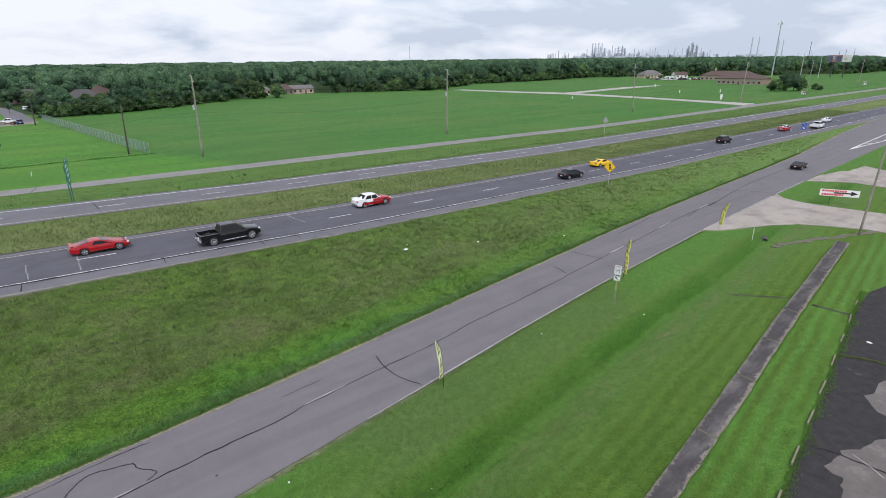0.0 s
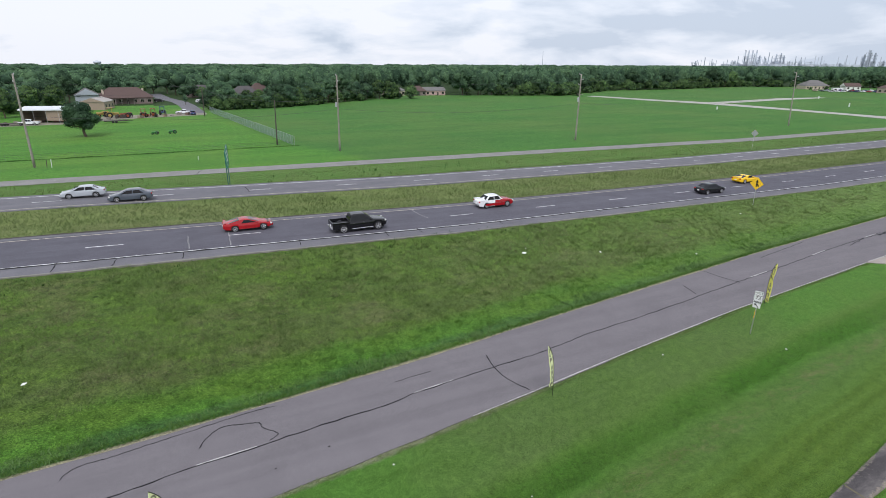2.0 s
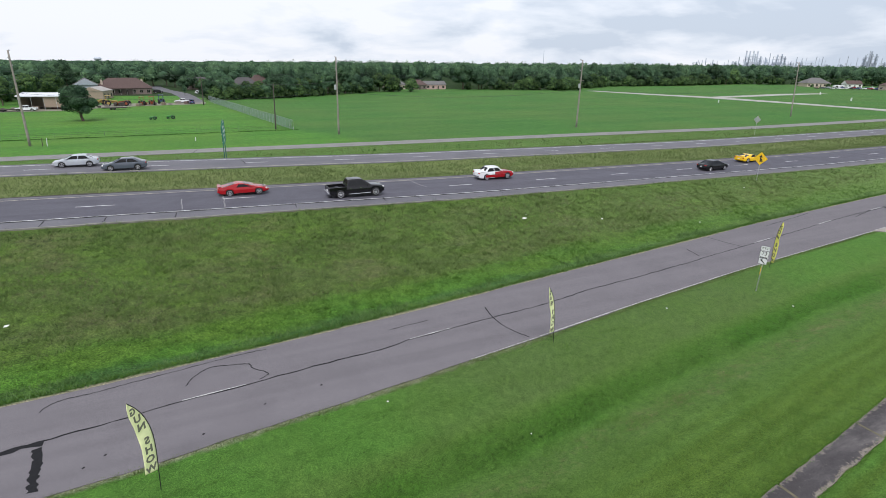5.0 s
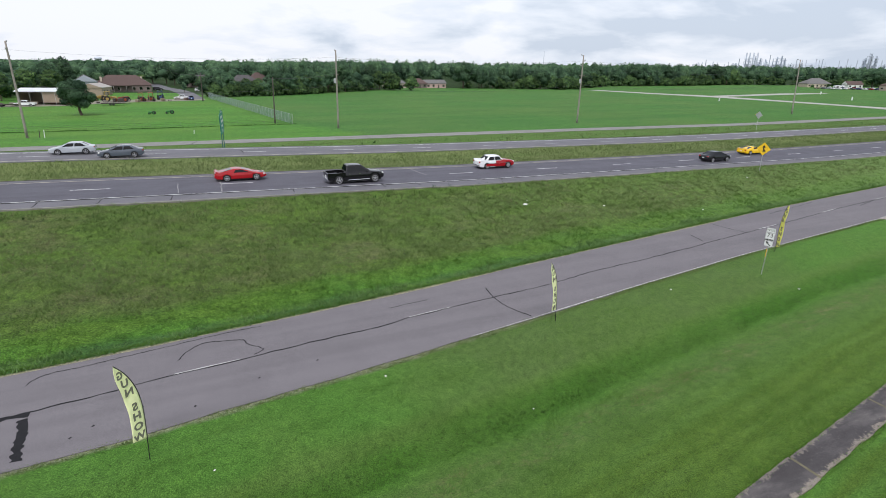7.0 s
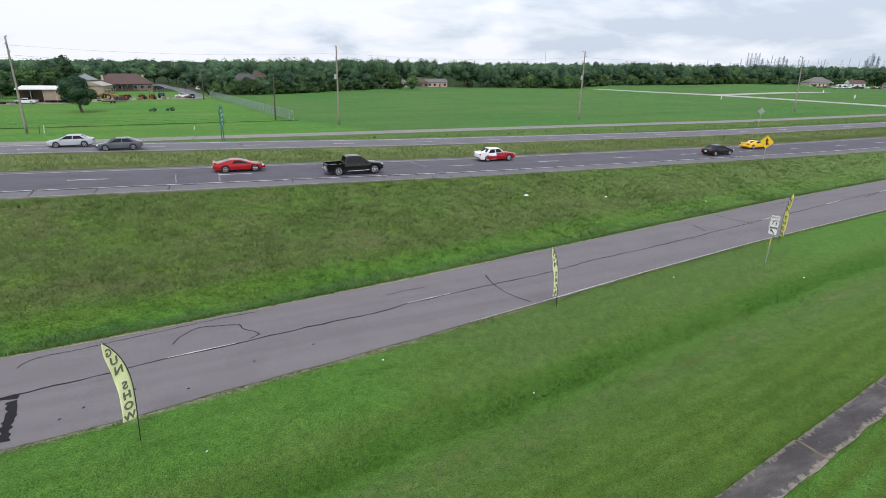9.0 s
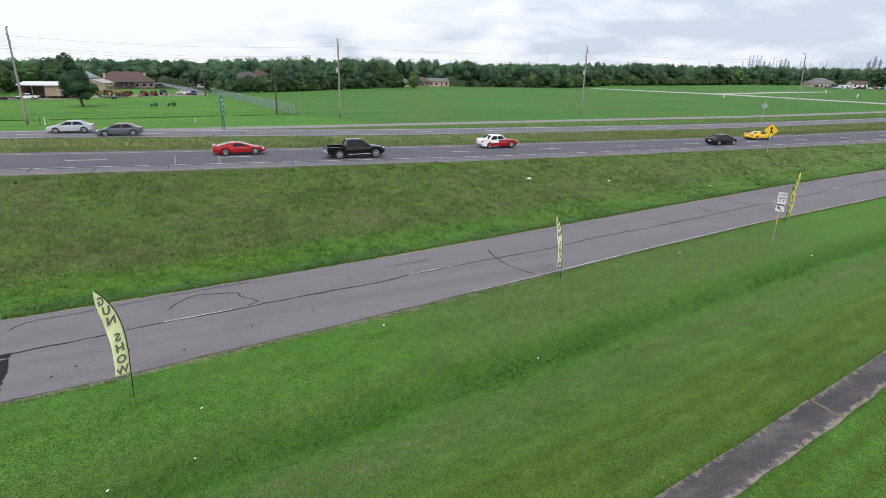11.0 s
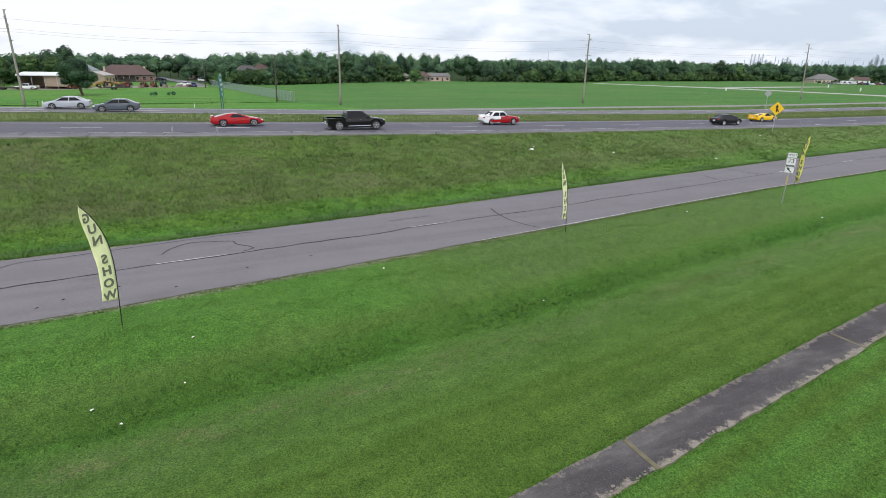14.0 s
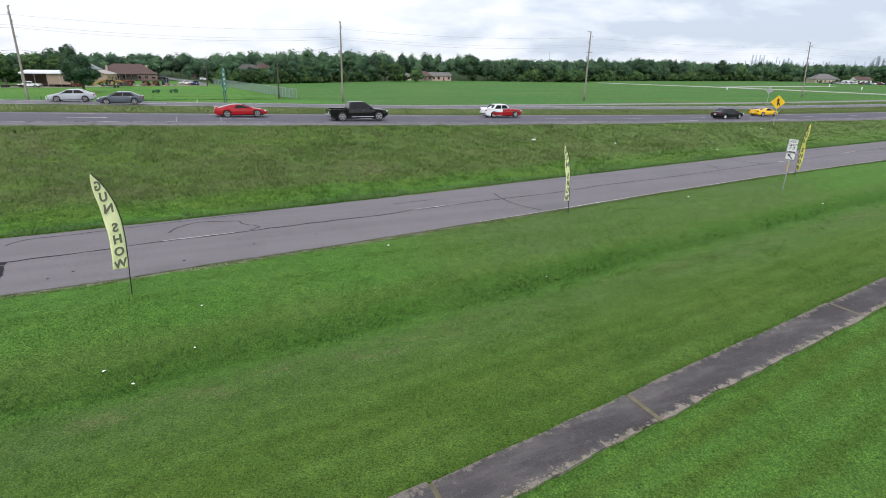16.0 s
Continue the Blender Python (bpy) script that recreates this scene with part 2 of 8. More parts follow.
def lawn_mat():
    """Mown lawn: lush by the road, an olive bank down to the swale, tan thatch beside it, mower stripes along the footpath."""
    m, n, l, b = node_mat("mown_lawn")
    v = coords(n, l)
    wob = noise_tex(n, l, coords(n, l, (0.25, 0.5, 1)), 1.0, 4, 0.6)
    d = calc(n, l, "ADD", attr(n, "from_near_edge"), calc(n, l, "MULTIPLY_ADD", wob, 1.2, -0.6))
    x = calc(n, l, "ADD", axis_of(n, l, v, "X"), calc(n, l, "MULTIPLY_ADD", noise_tex(n, l, v, 0.14, 3), 14.0, 13.0))     # 20 m to the left counts as nought
    c = bands(n, l, d, [(0.0, (0.078, 0.196, 0.030)), (3.3, (0.078, 0.190, 0.031)), (4.3, (0.092, 0.166, 0.035)), (5.5, (0.084, 0.150, 0.030)), (5.95, (0.050, 0.112, 0.018)), (6.2, (0.074, 0.180, 0.027)), (7.0, (0.083, 0.168, 0.035)), (8.5, (0.084, 0.160, 0.036)),
                        (10.2, (0.084, 0.162, 0.029)), (11.2, (0.084, 0.146, 0.023)), (14.0, (0.082, 0.150, 0.024)), (15.0, (0.081, 0.186, 0.031))], 20.0)
    # duller, thinner turf along the road further on; lush growth where the swale deepens
    dull = calc(n, l, "MULTIPLY", bands(n, l, x, [(26, (0, 0, 0)), (33, (0.8, 0.8, 0.8)), (54, (0.8, 0.8, 0.8)), (64, (0.1, 0.1, 0.1))], 100.0), bands(n, l, d, [(0.3, (1, 1, 1)), (3.6, (1, 1, 1)), (4.4, (0, 0, 0))], 20.0))
    c = mixc(n, l, dull, c, (0.090, 0.142, 0.042))
    wet = calc(n, l, "MULTIPLY", bands(n, l, x, [(8, (0.1, 0.1, 0.1)), (22, (0.75, 0.75, 0.75)), (60, (0.9, 0.9, 0.9))], 100.0), bands(n, l, d, [(3.9, (0, 0, 0)), (4.9, (1, 1, 1)), (5.9, (1, 1, 1)), (6.5, (0, 0, 0))], 20.0))
    c = mixc(n, l, wet, c, (0.046, 0.138, 0.013))
    big = noise_tex(n, l, v, 0.16, 4, 0.6)
    c = mixc(n, l, ramp(n, l, big, [(0.42, (0, 0, 0)), (0.66, (0.5, 0.5, 0.5))]), c, (0.088, 0.166, 0.034))
    # mower stripes
    dot = n.new("ShaderNodeVectorMath")
    dot.operation = "DOT_PRODUCT"
    dot.inputs[1].default_value = (-0.150, 0.989, 0.0)
    l.new(v, dot.inputs[0])
    ph = calc(n, l, "MULTIPLY_ADD", dot.outputs["Value"], 6.2, calc(n, l, "MULTIPLY", noise_tex(n, l, coords(n, l, (0.06, 0.35, 1)), 1.0, 3), 9.0))
    st = calc(n, l, "MULTIPLY_ADD", calc(n, l, "SINE", ph), 0.5, 0.5)
    where = calc(n, l, "MULTIPLY", bands(n, l, d, [(8.5, (0, 0, 0)), (11.0, (1, 1, 1)), (16, (1, 1, 1)), (20, (0.7, 0.7, 0.7))], 20.0), ramp(n, l, noise_tex(n, l, coords(n, l, (0.07, 0.3, 1)), 1.0, 3), [(0.32, (0, 0, 0)), (0.50, (0.95, 0.95, 0.95))]))
    c = mixc(n, l, calc(n, l, "MULTIPLY", where, st), c, (0.068, 0.124, 0.018))
    # tan thatch
    th = calc(n, l, "MULTIPLY", bands(n, l, d, [(6.9, (0, 0, 0)), (7.4, (1, 1, 1)), (8.0, (1, 1, 1)), (8.8, (0, 0, 0))], 20.0), ramp(n, l, noise_tex(n, l, coords(n, l, (0.6, 1.3, 1)), 1.3, 6, 0.82), [(0.49, (0, 0, 0)), (0.66, (0.55, 0.55, 0.55))]))
    c = mixc(n, l, th, c, (0.205, 0.175, 0.098))
    # shade between the tussocks of the bank, painted into the colour as dark pits
    pit_shade = calc(n, l, "MULTIPLY", bands(n, l, d, [(3.8, (0.25, 0.25, 0.25)), (4.6, (1, 1, 1)), (6.0, (1, 1, 1)), (6.3, (0.2, 0.2, 0.2))], 20.0), ramp(n, l, noise_tex(n, l, v, 5.0, 4, 0.7), [(0.54, (0, 0, 0)), (0.66, (0.6, 0.6, 0.6))]))
    c = mixc(n, l, pit_shade, c, (0.030, 0.062, 0.012))
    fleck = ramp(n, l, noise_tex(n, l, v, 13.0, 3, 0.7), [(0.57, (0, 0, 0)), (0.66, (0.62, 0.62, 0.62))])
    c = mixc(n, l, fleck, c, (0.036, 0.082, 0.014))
    rim = bands(n, l, calc(n, l, "ADD", attr(n, "from_near_edge"), calc(n, l, "MULTIPLY_ADD", noise_tex(n, l, v, 1.5, 4), 0.5, -0.25)), [(0.08, (0.7, 0.7, 0.7)), (0.36, (0, 0, 0))], 20.0)
    rim = calc(n, l, "MULTIPLY", rim, bands(n, l, x, [(31, (1, 1, 1)), (38, (0.15, 0.15, 0.15))], 100.0))
    c = mixc(n, l, rim, c, (0.30, 0.285, 0.215))
    c = mixc(n, l, 1.0, c, bands(n, l, d, [(7.5, (0.985, 0.945, 0.93)), (11.0, (1.11, 1.085, 1.04))], 20.0), "MULTIPLY")
    grain(n, l, v, c, 24.0, 0.50, b, cells=20.0, depth=0.62)
    return m


def rough_mat():
    """Uncut grass: dark weeds by the road, a bright lush band, then olive with brownish seed heads."""
    m, n, l, b = node_mat("rough_grass")
    v = coords(n, l)
    wob = noise_tex(n, l, v, 0.22, 4, 0.6)
    d = calc(n, l, "ADD", attr(n, "from_far_edge"), calc(n, l, "MULTIPLY_ADD", wob, 2.4, -1.2))
    c = bands(n, l, d, [(0.0, (0.046, 0.112, 0.028)), (1.6, (0.050, 0.120, 0.028)), (2.2, (0.062, 0.156, 0.020)), (3.9, (0.066, 0.148, 0.021)), (5.0, (0.080, 0.120, 0.031)), (9.0, (0.080, 0.116, 0.033)), (11.0, (0.074, 0.122, 0.027))], 30.0)
    yel = noise_tex(n, l, coords(n, l, (0.5, 1.5, 1)), 0.20, 4, 0.62)
    c = mixc(n, l, ramp(n, l, yel, [(0.44, (0, 0, 0)), (0.62, (0.7, 0.7, 0.7))]), c, (0.084, 0.154, 0.021))
    brn = noise_tex(n, l, coords(n, l, (0.6, 1.1, 1)), 0.36, 5, 0.7)
    k = calc(n, l, "MULTIPLY", ramp(n, l, brn, [(0.48, (0, 0, 0)), (0.64, (0.6, 0.6, 0.6))]), bands(n, l, d, [(4.0, (0, 0, 0)), (6.0, (1, 1, 1))], 30.0))
    c = mixc(n, l, k, c, (0.112, 0.114, 0.052))
    on = bands(n, l, calc(n, l, "ADD", axis_of(n, l, v, "X"), 20.0), [(30, (0, 0, 0)), (70, (0.40, 0.40, 0.40)), (110, (0.85, 0.85, 0.85)), (180, (0.9, 0.9, 0.9))], 200.0)     # thinner and paler further along
    c = mixc(n, l, on, c, (0.116, 0.184, 0.052))
    clump = noise_tex(n, l, coords(n, l, (0.8, 1.0, 1)), 1.5, 5, 0.7)
    c = mixc(n, l, 1.0, c, ramp(n, l, clump, [(0.34, (0.60, 0.63, 0.60)), (0.47, (1.02, 1.02, 1.0)), (0.66, (1.24, 1.20, 1.14))]), "MULTIPLY")
    rim = bands(n, l, attr(n, "from_far_edge"), [(0.22, (0.9, 0.9, 0.9)), (0.48, (0, 0, 0))], 30.0)
    c = mixc(n, l, rim, c, (0.30, 0.265, 0.175))
    grain(n, l, v, c, 14.0, 0.6, b, 0.10, cells=11.0, depth=0.7)
    return m


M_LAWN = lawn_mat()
M_ROUGH = rough_mat()
M_VERGE = grass_mat("verge_grass", [(0.045, 0.115, 0.018), (0.080, 0.168, 0.032), (0.125, 0.220, 0.056)], (0.105, 0.160, 0.045), streak=(0, 0.04, 0.3, 0.4, (0.050, 0.120, 0.018)), fine=5.0, patch_scale=0.16)
M_MEDIAN = grass_mat("median_grass", [(0.080, 0.120, 0.028), (0.130, 0.180, 0.050), (0.190, 0.230, 0.090)], (0.150, 0.172, 0.068),
                     streak=(0, 0.04, 0.3, 0.4, (0.055, 0.110, 0.018)), fine=5.0, patch_scale=0.16)
M_FIELD = grass_mat("field_grass", [(0.025, 0.096, 0.017), (0.051, 0.156, 0.027), (0.092, 0.212, 0.045)], (0.090, 0.162, 0.038),
                    streak=(4, 0.03, 0.16, 0.4, (0.034, 0.108, 0.024)), fine=3.0, patch_scale=0.03, lusher=("yard", (1.22, 1.24, 0.92)))
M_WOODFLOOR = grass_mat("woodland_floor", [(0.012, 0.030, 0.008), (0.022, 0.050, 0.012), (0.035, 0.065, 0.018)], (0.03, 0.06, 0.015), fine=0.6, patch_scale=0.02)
M_ASPH = asphalt_mat("dark_asphalt", (0.071, 0.069, 0.084), (0.112, 0.109, 0.130))
M_ASPH2 = asphalt_mat("worn_asphalt", (0.110, 0.109, 0.121), (0.160, 0.157, 0.172))
M_RAMP = asphalt_mat("ramp_asphalt", (0.117, 0.108, 0.115), (0.176, 0.163, 0.172), stain=0.25, turn=-6.4)
M_PALEROAD = asphalt_mat("pale_worn_asphalt", (0.175, 0.170, 0.165), (0.245, 0.238, 0.230))
M_CONC = asphalt_mat("pale_concrete", (0.240, 0.214, 0.190), (0.390, 0.350, 0.312), stain=0.8)
M_GRAVEL = asphalt_mat("shell_road", (0.29, 0.28, 0.255), (0.42, 0.405, 0.375), stain=0.3)
M_WHITE_LINE = plain("white_road_paint", (0.72, 0.72, 0.71), 0.7, vary=0.35, scale=1.5)
M_YELLOW_LINE = plain("yellow_road_paint", (0.50, 0.45, 0.35), 0.7, vary=0.35, scale=1.5)
M_WORN_LINE = plain("worn_white_paint", (0.46, 0.45, 0.44), 0.8, vary=0.4, scale=2.5)
M_TAR = plain("crack_sealant", (0.014, 0.014, 0.016), 0.7, vary=0.3, spec=0.15)
M_WOODPOLE = plain("weathered_pole_wood", (0.26, 0.235, 0.205), 0.85, vary=0.3, scale=2.0, bumpy=0.4)
M_DARKPOLE = plain("dark_pole_wood", (0.075, 0.065, 0.055), 0.85, vary=0.3, scale=2.0, bumpy=0.4)
M_GALV = plain("galvanised_steel", (0.45, 0.46, 0.46), 0.45, 0.7, vary=0.15)
M_BARK = plain("bark", (0.10, 0.075, 0.055), 0.9, vary=0.4, scale=3.0, bumpy=0.6)
M_LEAF = leaf_mat("tree_leaves", [(0.054, 0.104, 0.062), (0.082, 0.152, 0.086), (0.118, 0.206, 0.108)])
M_LEAF_LIGHT = leaf_mat("light_tree_leaves", [(0.062, 0.116, 0.042), (0.096, 0.170, 0.058), (0.140, 0.228, 0.082)])
# darker copy of the leaf colour: the shade deep in the crowns, painted
M_LEAF_SHADE = leaf_mat("inner_foliage_shade", [(0.037, 0.072, 0.042), (0.046, 0.088, 0.049), (0.058, 0.106, 0.056)], 0.0)

# ---------------------------------------------------------------- plan of the ground
NEAR_E = ((-400, -16), (-60, 14.9), (-7, 19.95), (-3, 20.25), (0, 20.68), (2, 20.92), (7, 21.47), (10.3, 21.98), (17, 22.92), (25, 24.1), (38, 25.8), (60, 28.0), (84, 29.9), (110, 31.6), (160, 33.4), (240, 35.5), (330, 37), (5000, 37))
FAR_E = ((-400, -9), (-60, 22.0), (-9.6, 27.2), (1.4, 28.1), (14, 29.5), (25, 31.0), (38, 32.7), (55, 34.9), (71, 36.5), (90, 38.3), (129, 41.5), (164, 45.5), (205, 49.2), (330, 49.4), (5000, 49.4))


def lerp(pts, u):
    a = np.array(pts, float)
    return np.interp(u, a[:, 0], a[:, 1])


def near_e(u):
    return lerp(NEAR_E, u)


def far_e(u):
    return lerp(FAR_E, u)


def fall(u, v):
    """The land falls gently along the road and rises away from the lot's side as far as the highway."""
    return 0.013 * np.clip(v, -20, 110) - 0.0065 * np.clip(u, -60, 110)


HW_GRADE = ((-420, 3.6), (-60, 3.55), (-35, 3.30), (-15, 2.90), (1, 2.45), (32, 1.66), (57, 1.17), (75, 0.86), (90, 0.62), (105, 0.43), (125, 0.27), (160, 0.10), (300, 0.0), (5000, 0.0))
BOW = ((-420, 0.3), (-15, 0.3), (1, 0.1), (12, -0.1), (25, -0.45), (38, -0.3), (55, -0.2), (90, -0.15), (110, 0.45), (160, 1.0), (5000, 1.0))
FF_LINE = ((-420, 114), (-60, 109.8), (-29, 108.0), (5, 106.0), (27, 104.8), (67, 103.4), (100, 101.6), (138, 99.2), (196, 100.0), (300, 100.6), (5000, 101))


def along(v):
    """A line that follows the highway's slight bow."""
    return lambda u: v + lerp(BOW, u)


def ff_line(off):
    return lambda u: off + lerp(FF_LINE, u)


def hw_z(u):
    """The highway comes down a long even grade, as from an overpass."""
    return lerp(HW_GRADE, u)


def fc_z(u):
    return hw_z(u) - 0.05


def ff_z(u):
    return lerp(((-420, 0.0), (0, -0.08), (30, -0.15), (67, -0.3), (138, -0.45), (196, -0.55), (400, -0.6), (5000, -0.6)), u)


def ease(x):
    x = np.clip(x, 0, 1)
    return x * x * (3 - 2 * x)


def ramp_z(u):
    u = np.asarray(u, float)
    low = -0.45 + fall(u, 25 + 0.11 * np.minimum(u, 110))
    return low + ease((u - 90) / 120) * (hw_z(u) - low)


def path_v(u):
    u = np.asarray(u, float)
    return 5.85 + 0.146 * u + 0.22 * np.clip((u - 22) / 25, 0, 1)


def lot_v(u):
    return 1.2 + 0.1705 * np.asarray(u, float)


def drain_u(v):
    """The narrow drain that passes under the footpath."""
    v = np.asarray(v, float)
    return 50.0 - 0.42 * np.maximum(0, v - 14.0) + 0.1 * np.maximum(0, 12.6 - v)


def ground_z(u, v):
    """Height of the ground at (u, v), arrays of one shape."""
    u, v = np.broadcast_arrays(np.asarray(u, float), np.asarray(v, float))
    n, f, zr, zh, zf, zq = near_e(u), far_e(u), ramp_z(u), hw_z(u), fc_z(u), ff_z(u)
    path = path_v(u)
    o = zr * 0
    bow, ffl = lerp(BOW, u), lerp(FF_LINE, u)
    deep = ease((68 - u) / 16)          # the swale runs into the culvert
    kd = ease((u + 4) / 11) * (1 - 0.7 * ease((u - 12) / 8))
    kp = np.minimum(path + 0.9, n - 11)
    bed = 0.6 - 0.19 * ease((u - 57) / 7)              # level with the drives further on
    knots = [(n - 900, fall(u, -20) - 0.45), (n - 60, fall(u, -20) - 0.45), (kp, fall(u, kp) - 0.47), (n - 8.8, fall(u, n - 8.8) - bed - 0.45 * deep), (n - 6.2, fall(u, n - 6.2) - bed - 0.8 * deep), (n - 4.2, fall(u, n - 4.2) - bed - 0.55 * deep),
             (n - 2.2, zr - 0.26 * kd - 0.06 * (1 - kd)), (n - 0.9, zr - 0.10 * kd - 0.04 * (1 - kd)), (n - 0.05, zr - 0.006), (f + 0.05, zr - 0.03), (f + 1.6, zr - 0.22), (np.maximum(f + 1.8, o + 44), zr * 0.35 + zh * 0.65 - 0.1),
             (bow + 49.0, zh - 0.03), (bow + 60.5, zh - 0.03), (bow + 66.5, zh - 0.45), (bow + 72.3, zf - 0.03), (bow + 80.7, zf - 0.03),
             (bow + 88.5, zf * 0.3 + zq * 0.7 - 0.35), (ffl - 2.7, zq - 0.03), (ffl + 2.7, zq - 0.03), (ffl + 8, zq * 0.3 - 0.2), (o + 135, o - 0.2), (o + 6000, o - 0.2)]
    z = o + 0.0
    for (v0, z0), (v1, z1) in zip(knots, knots[1:]):
        w = np.clip((v - v0) / np.maximum(v1 - v0, 1e-3), 0, 1)
        z = np.where(v >= v0, z0 + (z1 - z0) * w, z)
    return z


def gz(u, v):
    return float(ground_z(np.array([u]), np.array([v]))[0])


def mesh_from(name, verts, faces, mats, slots=None, smooth=False):
    me = bpy.data.meshes.new(name)
    me.from_pydata([tuple(p) for p in verts], [], faces)
    for m in mats:
        me.materials.append(m)
    if slots is not None:
        me.polygons.foreach_set("material_index", slots)
    if smooth:
        me.polygons.foreach_set("use_smooth", [True] * len(me.polygons))
    me.update()
    return me


def spread(*runs):
    out = []
    for a, b, step in runs:
        out += list(np.arange(a, b, step))
    return np.array(sorted(set(np.round(out, 3))))


def build_ground():
    us = spread((-4600, -400, 350), (-400, -60, 20), (-60, 44, 1.0), (44, 56, 0.4), (56, 130, 1.5), (130, 420, 6), (420, 800, 16), (800, 4700, 230))
    vs = spread((-4600, -100, 350), (-100, -12, 8), (-12, 38, 0.5), (38, 110, 0.75), (110, 140, 1.5), (140, 300, 4), (300, 420, 6), (420, 4700, 230))
    U, V = np.meshgrid(us, vs, indexing="ij")
    Z = ground_z(U, V)
    rng = np.random.default_rng(4)
    # a narrow drain that crosses under the footpath
    Z = Z - 0.34 * np.exp(-((U - drain_u(V)) / 0.45) ** 2) * ((V > 9.6) & (V < 18.6) & (np.abs(V - 13.35) > 0.8))
    lot_edge = lerp(((14, 3.5), (52.5, 10.0), (56, 10.3), (60, 9.6), (64, 7.5), (66, 3)), U)
    Z = Z - 0.35 * ((U > 15) & (U < 65) & (V < lot_edge - 0.7) & (V > -18))      # cut away under the lot
    Z = Z + np.where((V > -12) & (V < 110) & ((V < near_e(U) - 0.3) | (V > far_e(U) + 0.3)), rng.normal(0, 0.012, Z.shape), 0)
    nu, nv = len(us), len(vs)
    verts = np.stack([U, V, Z], -1).reshape(-1, 3)
    idx = np.arange(nu * nv).reshape(nu, nv)
    faces = np.stack([idx[:-1, :-1], idx[1:, :-1], idx[1:, 1:], idx[:-1, 1:]], -1).reshape(-1, 4)
    uc, vc = (U[:-1, :-1] + U[1:, 1:]) / 2, (V[:-1, :-1] + V[1:, 1:]) / 2
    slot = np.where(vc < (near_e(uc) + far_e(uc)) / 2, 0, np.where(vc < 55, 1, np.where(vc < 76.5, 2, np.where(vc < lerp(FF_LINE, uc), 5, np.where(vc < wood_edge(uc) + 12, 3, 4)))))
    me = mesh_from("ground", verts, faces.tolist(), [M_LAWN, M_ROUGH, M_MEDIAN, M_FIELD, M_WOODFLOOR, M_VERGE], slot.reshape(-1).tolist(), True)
    for nm, dist in (("from_near_edge", near_e(U) - V), ("from_far_edge", V - far_e(U)), ("yard", 0.5 + (np.where(V < 134, 34 - (V - 108) * 0.40, 22.9 - (V - 133.7) * 0.127) - U) / 5)):
        at = me.attributes.new(nm, "FLOAT", "POINT")
        at.data.foreach_set("value", np.clip(dist, -50, 200).astype(np.float32).reshape(-1))
    return tagged(new("ground", me), "flat green grassland, mown and rough by turns", "ground", kind="structure")


WOOD_E = ((-900, 262), (-60, 262), (-30, 282), (0, 275), (9, 254), (34, 256), (58, 273), (85, 290), (128, 318), (170, 313), (225, 298), (300, 340), (400, 345), (470, 362), (540, 330), (620, 250), (740, 200), (900, 205), (5000, 205))


def wood_edge(u):
    return lerp(WOOD_E, u)


def strip(name, us, lo, hi, zf, mat, label, thick=0.08, kind="structure", parent=None, cat="road", lift=0.02, cross=2):
    """A paved strip between the lines lo(u) and hi(u), with a top, sides and thickness."""
    us = np.asarray(us, float)
    a, b, z = lo(us), hi(us), zf(us) + lift
    verts, faces = [], []
    k = cross + 1
    for i, u in enumerate(us):
        for j in range(k):
            w = j / cross
            verts.append((u, a[i] + (b[i] - a[i]) * w, z[i]))
        verts += [(u, b[i], z[i] - thick), (u, a[i], z[i] - thick)]
    m = k + 2
    for i in range(len(us) - 1):
        for j in range(m):
            p, q = i * m + j, i * m + (j + 1) % m
            faces.append((p, p + m, q + m, q))
    faces += [tuple(range(m)), tuple(reversed(range((len(us) - 1) * m, len(us) * m)))]
    ob = new(name, mesh_from(name, verts, faces, [mat]))
    if parent:
        ob.parent = parent
    else:
        tagged(ob, label, cat, kind=kind)
    return ob


def wobble(base, seed, amp, scale=0.6):
    return lambda u: base(u) + np.array([noise.noise((float(x) * scale, seed, 0.3)) * amp + noise.noise((float(x) * 0.13, seed, 4.3)) * amp for x in np.atleast_1d(u)])


ground = build_ground()
LONG = spread((-420, -60, 15), (-60, 130, 1.0), (130, 420, 5), (420, 3000, 80))
road_ramp = strip("road_frontage", spread((-420, -60, 15), (-60, 130, 0.8), (130, 345, 5)), wobble(near_e, 1.7, 0.10), wobble(far_e, 7.7, 0.10), ramp_z, M_RAMP, "grey worn asphalt frontage road beside mown grass")
road_main = strip("road_highway_near", LONG, wobble(along(48.9), 3.1, 0.10), wobble(along(60.4), 5.1, 0.10), hw_z, M_ASPH, "dark grey two-lane highway carriageway with white dashes")
road_far = strip("road_highway_far", LONG, wobble(along(72.4), 2.1, 0.10), wobble(along(80.6), 9.1, 0.10), fc_z, M_ASPH2, "grey far highway carriageway with white dashes")
road_ff = strip("road_frontage_far", LONG, wobble(ff_line(-2.35), 8.1, 0.15), wobble(ff_line(2.35), 6.1, 0.15), ff_z, M_PALEROAD, "pale grey narrow frontage road by the field")


strip("shoulder", LONG, wobble(along(48.95), 3.1, 0.10), wobble(along(50.85), 4.4, 0.06), hw_z, M_ASPH2, "", 0.004, parent=road_main, lift=0.024)


def lane_line(parent, v0, v1, zf, mat, runs, lift=0.026):
    for a, b in runs:
        n = max(2, int((b - a) / 3) + 1)
        strip("lane_line", np.linspace(a, b, n), v0, v1, zf, mat, "", 0.004, parent=parent, lift=lift, cross=1)


